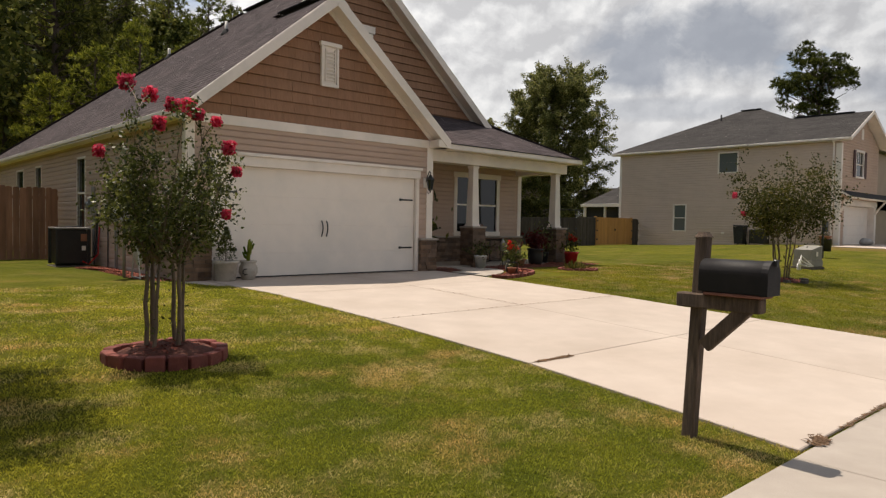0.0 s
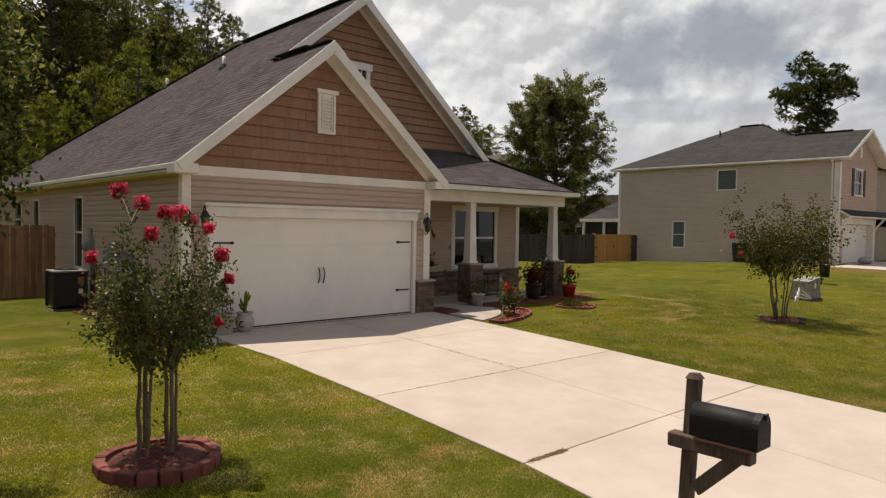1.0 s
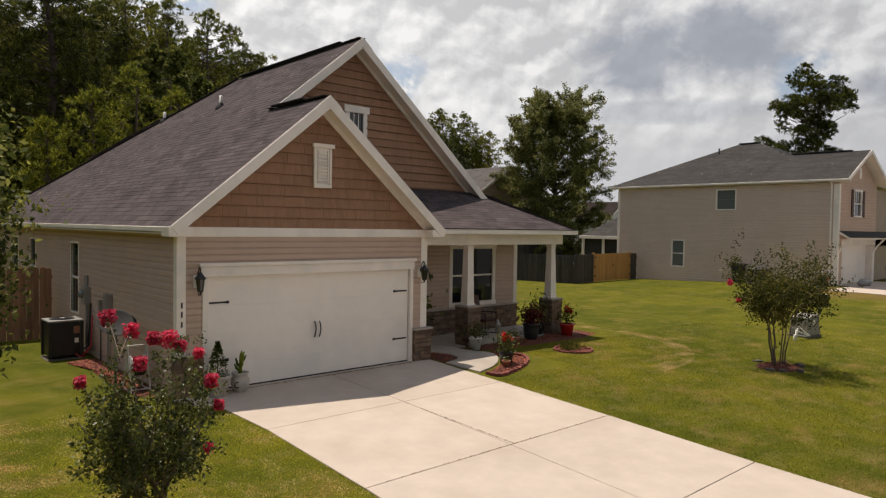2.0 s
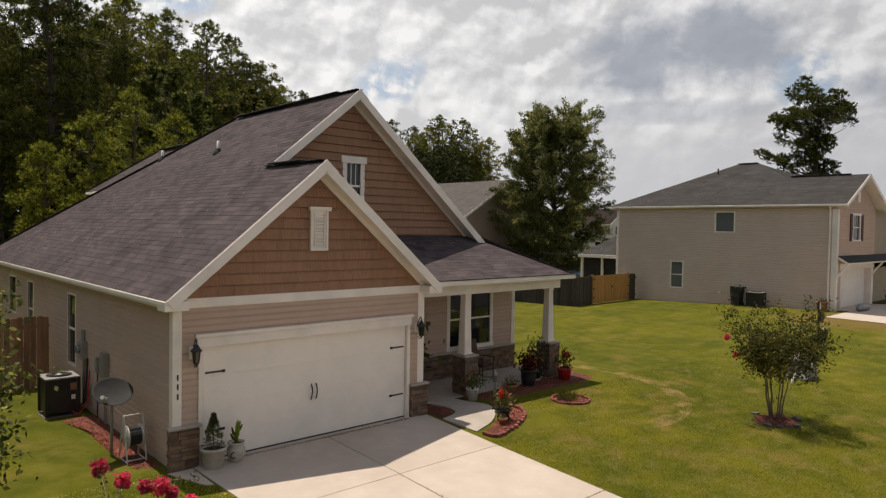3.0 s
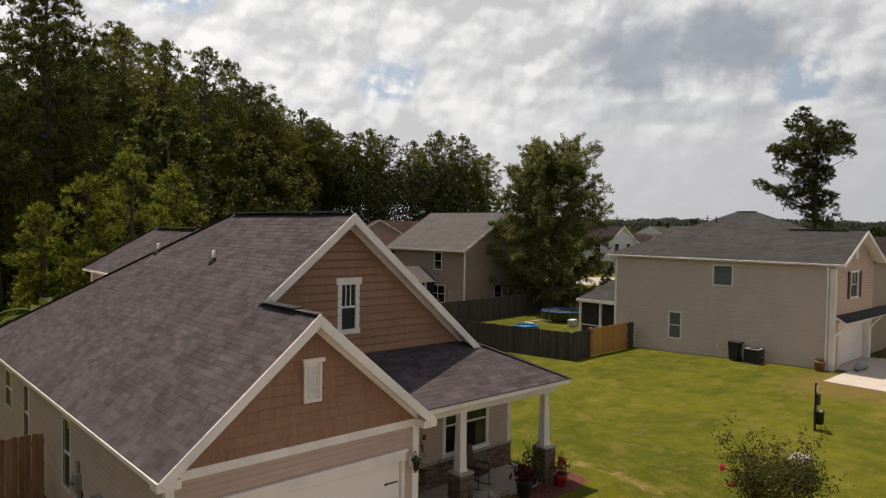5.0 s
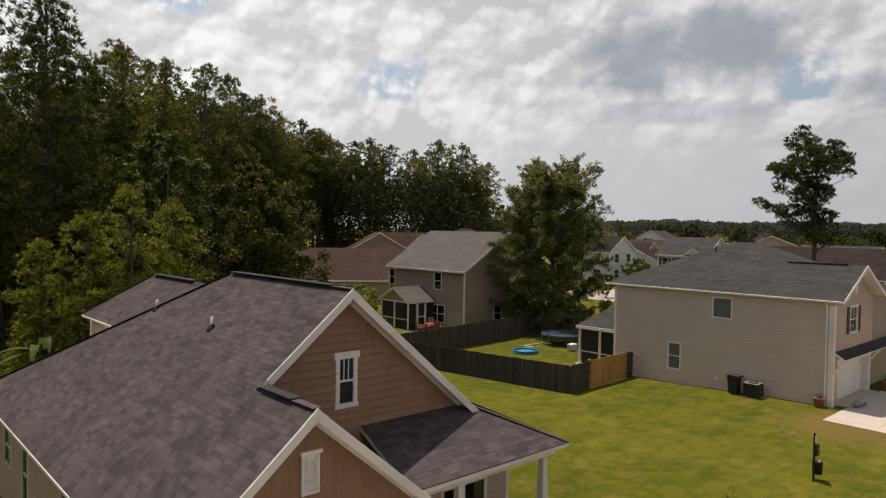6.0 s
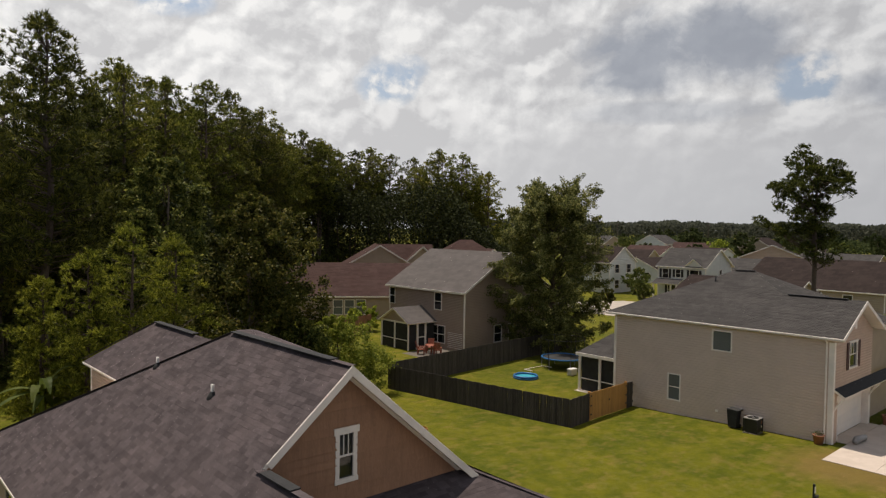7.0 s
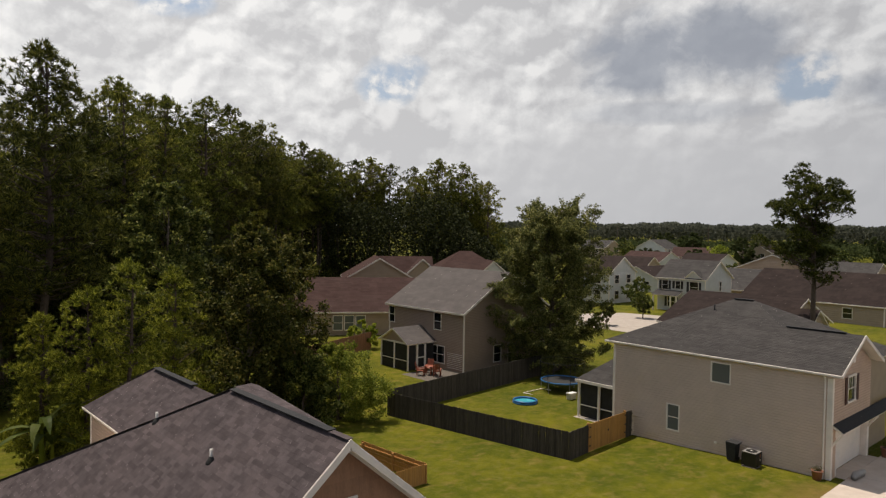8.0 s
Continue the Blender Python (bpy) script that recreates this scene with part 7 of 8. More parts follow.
def hose_reel():
    t = thing("hose_reel", "metal garden hose reel standing on the mulch", "hose reel", at=(-0.62, 0.95, 0.09))
    fr = []
    for s in (-0.16, 0.16):
        fr += [tube([(s, -0.22, 0), (s, -0.02, 0.80)], 0.013, 6), tube([(s, 0.22, 0), (s, 0.02, 0.80)], 0.013, 6), tube([(s, -0.22, 0.02), (s, 0.22, 0.02)], 0.012, 6)]
    fr += [tube([(-0.16, 0, 0.80), (0.16, 0, 0.80)], 0.014, 6), tube([(-0.16, 0, 0.45), (0.16, 0, 0.45)], 0.014, 6), tube([(-0.16, -0.2, 0.05), (0.16, -0.2, 0.05)], 0.012, 6)]
    V, F = tubes(fr)
    raw("frame", V, F, M["light_metal"], t)
    for s in (-0.12, 0.12):
        bm = lathe([(0.02, 0.0), (0.20, 0.0), (0.205, 0.01), (0.20, 0.02), (0.02, 0.02)], 24)
        bm.transform(pose(s, 0, 0.42, 0, 90, 0))
        part("flange", bm, M["light_metal"], t)
    hose = []
    for k in range(9):
        x = -0.10 + 0.025 * k
        hose.append(tube([(x, 0.15 * math.cos(w), 0.42 + 0.15 * math.sin(w)) for w in np.linspace(0, 2 * math.pi, 19)], 0.013, 5))
    V, F = tubes(hose)
    raw("hose", V, F, M["rubber"], t, "coiled dark hose")


hose_reel()

side_bed = thing("side_bed", "red bark mulch strip along the side wall", "flower bed", at=(0, 0, 0.07))
mulch_mound(side_bed, [(-0.33, 0.25), (-0.72, 0.3), (-0.80, 1.0), (-0.80, 2.2), (-0.76, 3.4), (-0.95, 4.2), (-0.90, 4.5), (-0.33, 4.5), (-0.32, 2.5)], 0.05, 12, 2600)


def board_fence(name, label, a, b, h, mat, parent_kind="fence", w=0.142, posts=2.4, joined=False, seed=1, gap=0.004, top_var=0.02):
    """A close-boarded fence from a to b: boards, posts and rails."""
    rnd = random.Random(seed)
    t = thing(name, label, "fence")
    a, b = Vector((*a, 0)), Vector((*b, 0))
    d = (b - a).normalized()
    L = (b - a).length
    n = int(L / w)
    ang = math.degrees(math.atan2(d.y, d.x))
    allv = []
    for k in range(n):
        c = a + d * (w * (k + 0.5))
        z = gz(c.x, c.y)
        hh = h + rnd.uniform(-top_var, top_var)
        m = pose(c.x, c.y, z, 0, rnd.uniform(-0.4, 0.4), ang)
        q = w / 2 - gap
        P = [(-q, -0.01, -0.02), (q, -0.01, -0.02), (q, -0.01, hh - 0.03), (q - 0.03, -0.01, hh), (-q + 0.03, -0.01, hh), (-q, -0.01, hh - 0.03)]
        V = [m @ Vector(p) for p in P] + [m @ Vector((p[0], 0.01, p[2])) for p in P]
        F = [(0, 1, 2, 3, 4, 5), (11, 10, 9, 8, 7, 6)] + [(i, 6 + i, 6 + (i + 1) % 6, (i + 1) % 6) for i in range(6)]
        if joined:
            allv.append((V, F))
        else:
            raw("board", V, F, M[mat], t)
    if joined:
        V, F = tubes(allv)
        tagged(raw("board_run", V, F, M[mat], t), kind="stuff")
    nrm = Vector((-d.y, d.x, 0))
    k = 0.0
    while k <= L + 0.01:
        c = a + d * min(k, L) + nrm * 0.06
        z = gz(c.x, c.y)
        part("post", box(c.x - 0.05, c.x + 0.05, c.y - 0.05, c.y + 0.05, z - 0.1, z + h - 0.05, 0.006), M[mat], t)
        k += posts
    for z in (0.3, h * 0.55, h - 0.25):
        p, q = a + nrm * 0.035, b + nrm * 0.035
        beam("rail", (p.x, p.y, gz(p.x, p.y) + z), (q.x, q.y, gz(q.x, q.y) + z), 0.04, 0.09, M[mat], t)
    return t


board_fence("cedar_fence", "reddish cedar board fence joined to the side wall", (-9.5, 7.95), (-0.40, 7.95), 1.80, "fence_red", seed=3)
# the neighbour's fenced garden
board_fence("garden_fence", "dark weathered board fence beside the lawn", (23.35, 24.3), (25.55, 11.0), 1.55, "fence_dark", joined=True, seed=4)
board_fence("garden_fence", "dark weathered board fence beside the gate", (25.55, 11.0), (27.45, 11.15), 1.58, "fence_dark", joined=True, seed=5)
board_fence("garden_fence", "dark weathered board fence at the back of the garden", (23.35, 24.3), (46.0, 26.6), 1.75, "fence_dark", joined=True, seed=6)
board_fence("garden_fence", "short dark board fence against the house wall", (31.45, 11.35), (32.3, 11.4), 1.58, "fence_dark", joined=True, seed=7)
board_fence("red_fence", "reddish board fence behind the shrubs", (25.3, 40.6), (37.2, 45.2), 1.8, "fence_red", joined=True, seed=8)


def gate():
    t = thing("gate", "new orange-brown wooden double gate with black hinges", "gate")
    a, b = Vector((27.47, 11.15, 0)), Vector((31.43, 11.34, 0))
    d = (b - a).normalized()
    n = 28
    w = (b - a).length / n
    for k in range(n):
        c = a + d * (w * (k + 0.5))
        z = gz(c.x, c.y)
        part("board", box(c.x - w / 2 + 0.003, c.x + w / 2 - 0.003, c.y - 0.012, c.y + 0.012, z + 0.03, z + 1.60, 0.0), M["gate"], t)
    for s in (0.0, 1.0):
        c = a.lerp(b, s)
        part("post", box(c.x - 0.06, c.x + 0.06, c.y + 0.02, c.y + 0.14, gz(c.x, c.y) - 0.1, 1.75, 0.006), M["gate"], t)
    for s in (0.02, 0.98):
        for z in (0.35, 0.85, 1.40):
            c = a.lerp(b, s)
            part("hinge", box(c.x - 0.07, c.x + 0.07, c.y - 0.03, c.y - 0.012, z - 0.04 + 0.1, z + 0.04 + 0.1, 0.004), M["black"], t)
    c = a.lerp(b, 0.5)
    part("latch", box(c.x - 0.05, c.x + 0.05, c.y - 0.04, c.y - 0.012, 0.95, 1.05, 0.006), M["black"], t)


gate()


# ---- lamps, pots, porch things ----
def wall_lantern(x, z):
    t = thing("wall_lantern", "black carriage lantern on the garage wall, unlit", "lamp", "garage lanterns", at=(x, -0.03, z))
    part("back_plate", box(-0.06, 0.06, -0.015, 0.03, -0.12, 0.10, 0.008), M["white"], t)
    V, F = tube([(0, -0.01, 0.0), (0, -0.06, 0.14), (0, -0.13, 0.24), (0, -0.17, 0.20), (0, -0.16, 0.15)], 0.011, 7)
    raw("scroll_arm", V, F, M["black"], t, smooth=True)
    part("hood", lathe([(0.0, 0.16), (0.03, 0.15), (0.055, 0.10), (0.095, 0.055), (0.10, 0.04), (0.0, 0.045)], 12, (0, -0.16, 0)), M["black"], t)
    part("glass", lathe([(0.07, 0.045), (0.045, -0.16), (0.0, -0.165)], 6, (0, -0.16, 0), smooth=False), M["glass"], t, "dark lantern glass")
    bars = []
    for k in range(6):
        w = 2 * math.pi * k / 6
        bars.append(tube([(0.073 * math.cos(w), -0.16 + 0.073 * math.sin(w), 0.045), (0.047 * math.cos(w), -0.16 + 0.047 * math.sin(w), -0.165)], 0.0085, 5))
    V, F = tubes(bars)
    raw("cage", V, F, M["black"], t)
    part("finial", lathe([(0.05, -0.16), (0.052, -0.175), (0.02, -0.19), (0.012, -0.23), (0.0, -0.24)], 10, (0, -0.16, 0)), M["black"], t)
    V, F = tube([(0, -0.06, -0.20), (0, -0.10, -0.25), (0, -0.15, -0.22)], 0.007, 6)
    raw("scroll", V, F, M["black"], t)


wall_lantern(0.045, 2.07)
wall_lantern(5.08, 2.07)
for k, z in enumerate((1.66, 1.50, 1.33)):
    plate = thing("number_bar", "small black bar on the white corner board", "sign", "bars on the corner board")
    part("bar", box(XL + 0.045, XL + 0.075, -0.038, -0.0305, z - 0.05, z + 0.05, 0.003), M["black"], plate)


def pot(name, label, at, prof, mat, plant, seed, rim=True, soil_z=None):
    t = thing(name, label, "potted plant", at=at)
    part("pot", lathe(prof, 22), M[mat], t)
    r, z = prof[-2]
    part("soil", lathe([(0, soil_z or z - 0.04), (r * 0.92, soil_z or z - 0.05)], 16), M["soil"], t)
    rng = np.random.default_rng(seed)
    plant(t, rng, soil_z or z - 0.04)
    return t


def conifer(h, r):
    def grow(t, rng, z):
        V, F = tube([(0, 0, z), (0, 0, z + h * 0.9)], [0.012, 0.004], 6)
        raw("stem", V, F, M["bark"], t)
        n = 420
        u = rng.random(n) ** 0.7
        w = rng.uniform(0, 2 * math.pi, n)
        rr = r * (1 - u) ** 0.8 * rng.uniform(0.4, 1.0, n)
        C = np.c_[rr * np.cos(w), rr * np.sin(w), z + u * h]
        A = np.c_[np.cos(w), np.sin(w), np.full(n, 0.8)]
        needle_cloud("foliage", C, unit(A), 0.055, 0.012, M["leaf"], t, rng, 4)
    return grow


def bushy(h, r, leaf, mat, n=420, flowers=0, fmat="bloom_red"):
    def grow(t, rng, z):
        C = rng.normal(size=(n, 3)) * np.array((r * 0.5, r * 0.5, h * 0.28)) + np.array((0, 0, z + h * 0.5))
        stems = [tube([(0, 0, z), tuple(C[k])], [0.008, 0.003], 4) for k in range(9)]
        V, F = tubes(stems)
        tagged(raw("stems", V, F, M["leaf"], t), kind="stuff")
        leaf_cloud("foliage", C, leaf, M[mat], t, rng, 0.4, -0.6)
        if flowers:
            top = rng.normal(size=(flowers, 1, 3)) * np.array((r * 0.35, r * 0.35, h * 0.12)) + np.array((0, 0, z + h * 0.85))
            Q = (top + rng.normal(size=(flowers, 40, 3)) * 0.03).reshape(-1, 3)
            tagged(leaf_cloud("flowers", Q, 0.04, M[fmat], t, rng, 0.9), "red flowers", kind="stuff")
    return grow


def cactus(t, rng, z):
    arms = [tube(limb(rng, (0, 0, z), (rng.normal() * 0.03, rng.normal() * 0.03, z + 0.42), 0, 0.02, 4), [0.03, 0.036, 0.034, 0.03, 0.012], 8)]
    for k in range(7):
        w = rng.uniform(0, 6.28)
        z0 = z + rng.uniform(0.05, 0.25)
        arms.append(tube([(0, 0, z0), (0.06 * math.cos(w), 0.06 * math.sin(w), z0 + 0.05), (0.10 * math.cos(w), 0.10 * math.sin(w), z0 + rng.uniform(0.12, 0.2))], [0.02, 0.026, 0.012], 7))
    V, F = tubes(arms)
    raw("foliage", V, F, M["leaf_bright"], t, smooth=True)


gd = 0.095
pot("conifer_pot", "small conifer in a tapered grey cast pot", (0.30, -0.32, gd), [(0.0, 0.0), (0.15, 0.0), (0.17, 0.02), (0.205, 0.30), (0.225, 0.305), (0.23, 0.35), (0.205, 0.355), (0.195, 0.30)], "pot_grey", conifer(0.60, 0.20), 41)
pot("cactus_pot", "branching cactus in a rounded urn with a ring motif", (0.74, -0.27, gd), [(0.0, 0.0), (0.10, 0.0), (0.11, 0.02), (0.165, 0.13), (0.16, 0.22), (0.125, 0.29), (0.15, 0.32), (0.15, 0.345), (0.125, 0.345), (0.115, 0.30)], "pot_grey", cactus, 42)
V, F = tube([(0.74 + 0.05 * math.cos(w) - 0.11, -0.27 - 0.125, gd + 0.15 + 0.05 * math.sin(w)) for w in np.linspace(0, 2 * math.pi, 17)], 0.010, 6)
raw("ring_motif", V, F, M["dark"], bpy.data.objects["cactus_pot"])
bpy.data.objects["ring_motif"].matrix_parent_inverse = bpy.data.objects["cactus_pot"].matrix_basis.inverted()

# beds and walk before the porch
def eased(pts, n=4):
    """A smooth run of points through the given ones."""
    P = [Vector((*p, 0)) for p in pts]
    P = [2 * P[0] - P[1]] + P + [2 * P[-1] - P[-2]]
    out = []
    for a, b, c, d in zip(P, P[1:], P[2:], P[3:]):
        for k in range(n):
            u = k / n
            q = 0.5 * (2 * b + (c - a) * u + (2 * a - 5 * b + 4 * c - d) * u * u + (3 * b - a - 3 * c + d) * u ** 3)
            out.append((q.x, q.y))
    return out + [tuple(pts[-1])]


walkway = thing("walkway", "short curved concrete walk from driveway to porch", "path", kind="structure")
slab_prism(eased([(5.30, -1.74), (6.0, -1.48), (6.55, -1.10), (6.93, -0.66), (7.0, -0.30), (6.85, 0.05), (6.75, 0.54)]) + eased([(5.95, 0.54), (6.08, 0.05), (6.0, -0.32), (5.75, -0.52), (5.36, -0.62)]), -0.1, 0.03, "slab", M["walk"], walkway)
porch_bed = thing("porch_bed", "dark red mulch bed in the corner by the garage", "flower bed", at=(0, 0, 0.07))
mulch_mound(porch_bed, [(5.40, -0.55), (5.75, -0.52), (6.0, -0.3), (6.06, 0.0), (5.92, 0.5), (5.45, 0.5)], 0.07, 13, 260)
front_bed = thing("porch_bed", "long red mulch bed along the porch front", "flower bed", at=(0, 0, 0.07))
mulch_mound(front_bed, [(6.85, 0.5), (6.95, 0.15), (7.3, -0.1), (8.3, -0.25), (9.6, -0.30), (11.0, -0.30), (11.75, -0.15), (11.9, 0.5), (11.8, 1.3), (11.2, 1.3), (11.1, 0.5)], 0.05, 14, 2600)
corner_bed = thing("corner_bed", "kidney-shaped mulch bed edged with tumbled bricks", "flower bed", at=(0, 0, 0.06))
rim = eased([(5.32, -1.92), (5.40, -2.22), (5.9, -2.12), (6.5, -1.88), (7.05, -1.52), (7.38, -1.08), (7.30, -0.55), (7.10, -0.42)], 3)
outline = rim + [(7.0, -0.72), (6.6, -1.16), (6.05, -1.55)]
mulch_mound(corner_bed, outline, 0.07, 15, 1800)
rb = random.Random(9)
for (x0, y0), (x1, y1) in zip(rim, rim[1:]):
    L = math.hypot(x1 - x0, y1 - y0)
    for k in range(max(1, int(L / 0.16))):
        s = (k + 0.5) / max(1, int(L / 0.16))
        bm = box(-0.07, 0.07, -0.04, 0.04, -0.03, 0.075, 0.014)
        bm.transform(pose(x0 + (x1 - x0) * s, y0 + (y1 - y0) * s, 0.0, rb.uniform(-8, 8), rb.uniform(-6, 6), math.degrees(math.atan2(y1 - y0, x1 - x0)) + rb.uniform(-12, 12)))
        part("brick", bm, M["brick"], corner_bed)
ring_of_bricks((9.0, -1.32), 0.46, "small round mulch bed edged with scalloped bricks", 5, n=22, h=0.07, d=0.06, mulch_h=0.04)
pot("flower_pot", "red flowering plant in a black plastic pot", (6.30, -1.55, 0.10), [(0.0, 0.0), (0.12, 0.0), (0.16, 0.24), (0.17, 0.25), (0.155, 0.25), (0.15, 0.2)], "black", bushy(0.45, 0.22, 0.10, "leaf", 260, 4), 43)
pot("white_pot", "leafy plant in a white plastic pot", (7.02, 0.12, 0.10), [(0.0, 0.0), (0.11, 0.0), (0.155, 0.27), (0.165, 0.27), (0.165, 0.30), (0.145, 0.30), (0.14, 0.25)], "pot_white", bushy(0.36, 0.30, 0.07, "leaf", 300), 44)
pot("red_pot", "red flowers in a glazed red pot", (10.62, 0.12, 0.10), [(0.0, 0.0), (0.14, 0.0), (0.19, 0.28), (0.21, 0.30), (0.21, 0.34), (0.18, 0.34), (0.17, 0.28)], "pot_red", bushy(0.5, 0.26, 0.10, "leaf_bronze", 240, 8), 45)
pot("urn", "large dark urn with deep red foliage", (9.25, 0.26, 0.10), [(0.0, 0.0), (0.15, 0.0), (0.18, 0.08), (0.21, 0.28), (0.20, 0.36), (0.23, 0.41), (0.23, 0.44), (0.19, 0.44), (0.18, 0.36)], "black", bushy(0.46, 0.28, 0.13, "coleus", 420), 46)
pot("terracotta_pot", "small terracotta pot with a low plant", (6.05, -1.78, 0.09), [(0.0, 0.0), (0.06, 0.0), (0.09, 0.13), (0.10, 0.13), (0.10, 0.16), (0.085, 0.16), (0.08, 0.12)], "terracotta", bushy(0.12, 0.10, 0.05, "leaf", 60), 47)
pot("terracotta_trough", "terracotta trough with small green plants", (8.35, 0.10, 0.10), [(0.0, 0.0), (0.16, 0.0), (0.20, 0.16), (0.22, 0.17), (0.22, 0.2), (0.19, 0.2), (0.18, 0.15)], "terracotta", bushy(0.22, 0.24, 0.06, "leaf", 160), 48)
pot("floor_palm", "tall dark palm-leaved plant on the porch", (6.15, 1.75, 0.12), [(0.0, 0.0), (0.17, 0.0), (0.22, 0.34), (0.24, 0.36), (0.20, 0.36), (0.19, 0.3)], "black", bushy(1.35, 0.75, 0.30, "leaf", 170), 49)
pot("planter", "leafy green plant beside the column", (10.1, 0.72, 0.12), [(0.0, 0.0), (0.13, 0.0), (0.18, 0.28), (0.19, 0.3), (0.16, 0.3), (0.15, 0.25)], "black", bushy(0.8, 0.34, 0.12, "leaf", 240), 50)
rngg = np.random.default_rng(77)
tuft = thing("grass_clump", "dark spiky grass clump in the small round bed", "plant", at=(8.95, -1.28, 0.07))
C = np.c_[rngg.normal(size=(90, 2)) * 0.09, np.full(90, 0.02)]
needle_cloud("tuft", C, unit(np.c_[C[:, :2] * 4, np.full(90, 1.0)]), 0.24, 0.022, M["leaf_bronze"], tuft, rngg, 3)


def porch_chair(x, y, turn):
    t = thing("porch_chair", "dark metal rocking chair with a brown cushion on the porch", "chair", at=(x, y, 0.12))
    t.rotation_euler = (0, 0, radians(turn))
    for s in (-0.26, 0.26):
        V, F = tube([(s, -0.34, 0.06), (s, 0.0, 0.02), (s, 0.38, 0.08)], 0.014, 6)
        raw("rocker", V, F, M["black"], t)
        for y0, h in ((-0.24, 0.62), (0.22, 0.42)):
            V, F = tube([(s, y0, 0.03), (s, y0, h)], 0.013, 6)
            raw("leg", V, F, M["black"], t)
        V, F = tube([(s, -0.27, 0.62), (s, 0.30, 0.60)], 0.016, 6)
        raw("armrest", V, F, M["black"], t)
    part("seat", box(-0.25, 0.25, -0.25, 0.24, 0.38, 0.46, 0.03), M["shutter"], t)
    part("backrest", box(-0.25, 0.25, -0.03, 0.04, 0.0, 0.62, 0.03, m=pose(0, 0.25, 0.45, -12)), M["shutter"], t)


porch_chair(8.75, 1.55, 10)
lan = thing("garden_lantern", "small ornamental black garden lantern on a stake", "lantern", at=(7.55, -0.12, 0.1))
V, F = tube([(0, 0, -0.05), (0, 0, 0.45)], 0.012, 6)
raw("stake", V, F, M["black"], lan)
part("lantern_head", lathe([(0, 0.40), (0.06, 0.42), (0.06, 0.56), (0.085, 0.58), (0.03, 0.66), (0.012, 0.72), (0.0, 0.73)], 10), M["grey_steel"], lan)

# ---- the lawn beyond ----
def transformer():
    t = thing("transformer_box", "pale green utility transformer cabinet on the lawn", "utility box", at=(16.6, -3.95, gz(16.6, -3.95)))
    t.rotation_euler = (0, 0, radians(-8))
    t.scale = (0.62, 0.62, 0.74)
    part("pad", box(-0.58, 0.58, -0.50, 0.50, -0.1, 0.09, 0.02), M["mortar"], t)
    part("base", box(-0.52, 0.52, -0.45, 0.45, 0.10, 0.34, 0.02), M["utility_green"], t)
    bm = box(-0.50, 0.50, -0.42, 0.42, 0.34, 0.92, 0.02)
    for v in bm.verts:
        if v.co.z > 0.7 and v.co.x < 0:
            v.co.z -= 0.16
    part("hood", bm, M["utility_green"], t)
    part("warning_plate", box(-0.12, 0.05, -0.455, -0.45, 0.5, 0.68), M["white"], t)


transformer()
riser = thing("conduit_stub", "pale bent plastic conduits beside the utility cabinet", "pipe", at=(15.9, -4.2, gz(15.9, -4.2)))
for k in range(3):
    V, F = tube([(-0.25 - 0.12 * k, 0.1, -0.05), (-0.22 - 0.12 * k, 0.1, 0.42 - 0.12 * k), (0.05, 0.0, 0.22 - 0.06 * k), (0.28, -0.05, 0.10)], 0.018, 6)
    raw("conduit", V, F, M["pot_white"], riser, smooth=True)
sp = thing("litter_post", "dark green litter post with bag box and bin", "bin", at=(21.7, -2.62, gz(21.7, -2.62)))
part("post", box(-0.035, 0.035, -0.035, 0.035, -0.05, 1.75, 0.006), M["black"], sp)
part("bag_box", box(-0.10, 0.16, -0.12, -0.036, 0.95, 1.35, 0.02), M["black"], sp)
part("bin", lathe([(0, 0.25), (0.16, 0.25), (0.18, 0.68), (0.19, 0.70), (0.16, 0.70), (0.14, 0.3)], 18, (0.20, -0.05, 0)), M["black"], sp)
part("sign", box(-0.06, 0.06, -0.045, -0.036, 1.42, 1.66, 0.004), M["white"], sp)

ac_unit((31.62, 3.82, gz(31.8, 3.9)), "black air conditioner unit beside the beige wall", 0.34, 0.80)
bin_ = thing("wheeled_bin", "dark wheeled rubbish bin beside the beige wall", "bin", at=(31.80, 4.92, gz(31.8, 5.08)))
bm = box(-0.28, 0.28, -0.28, 0.28, 0.06, 0.98, 0.03)
for v in bm.verts:
    if v.co.z < 0.5:
        v.co.x *= 0.78
        v.co.y *= 0.78
part("body", bm, M["rubber"], bin_)
part("lid", box(-0.31, 0.31, -0.33, 0.30, 0.98, 1.06, 0.025, m=pose(0, 0, 0, 2)), M["rubber"], bin_)
for s in (-0.22, 0.22):
    bm = lathe([(0, -0.03), (0.11, -0.03), (0.11, 0.03), (0, 0.03)], 16)
    bm.transform(pose(0.24, s, 0.11, 90, 0, 0))
    part("wheel", bm, M["black"], bin_)
part("handle", box(0.30, 0.34, -0.25, 0.25, 0.90, 0.94, 0.01), M["rubber"], bin_)
ndrive = thing("neighbour_drive", "pale concrete drive before the neighbour's garage", "driveway", kind="structure")
for k in range(4):
    for x0, x1 in ((29.6, 34.1), (34.1, 38.6)):
        y = -0.22 if k == 0 else 0.25 - 2.6 * k
        slab_prism([(x0, y), (x1, y), (x1, -2.35 - 2.6 * k), (x0, -2.35 - 2.6 * k)], -0.1, 0.03, "slab", M["concrete"], ndrive)
slab_prism([(33.02, 0.60), (38.2, 0.60), (38.2, -0.21), (33.02, -0.21)], -0.1, 0.03, "slab", M["concrete"], ndrive)
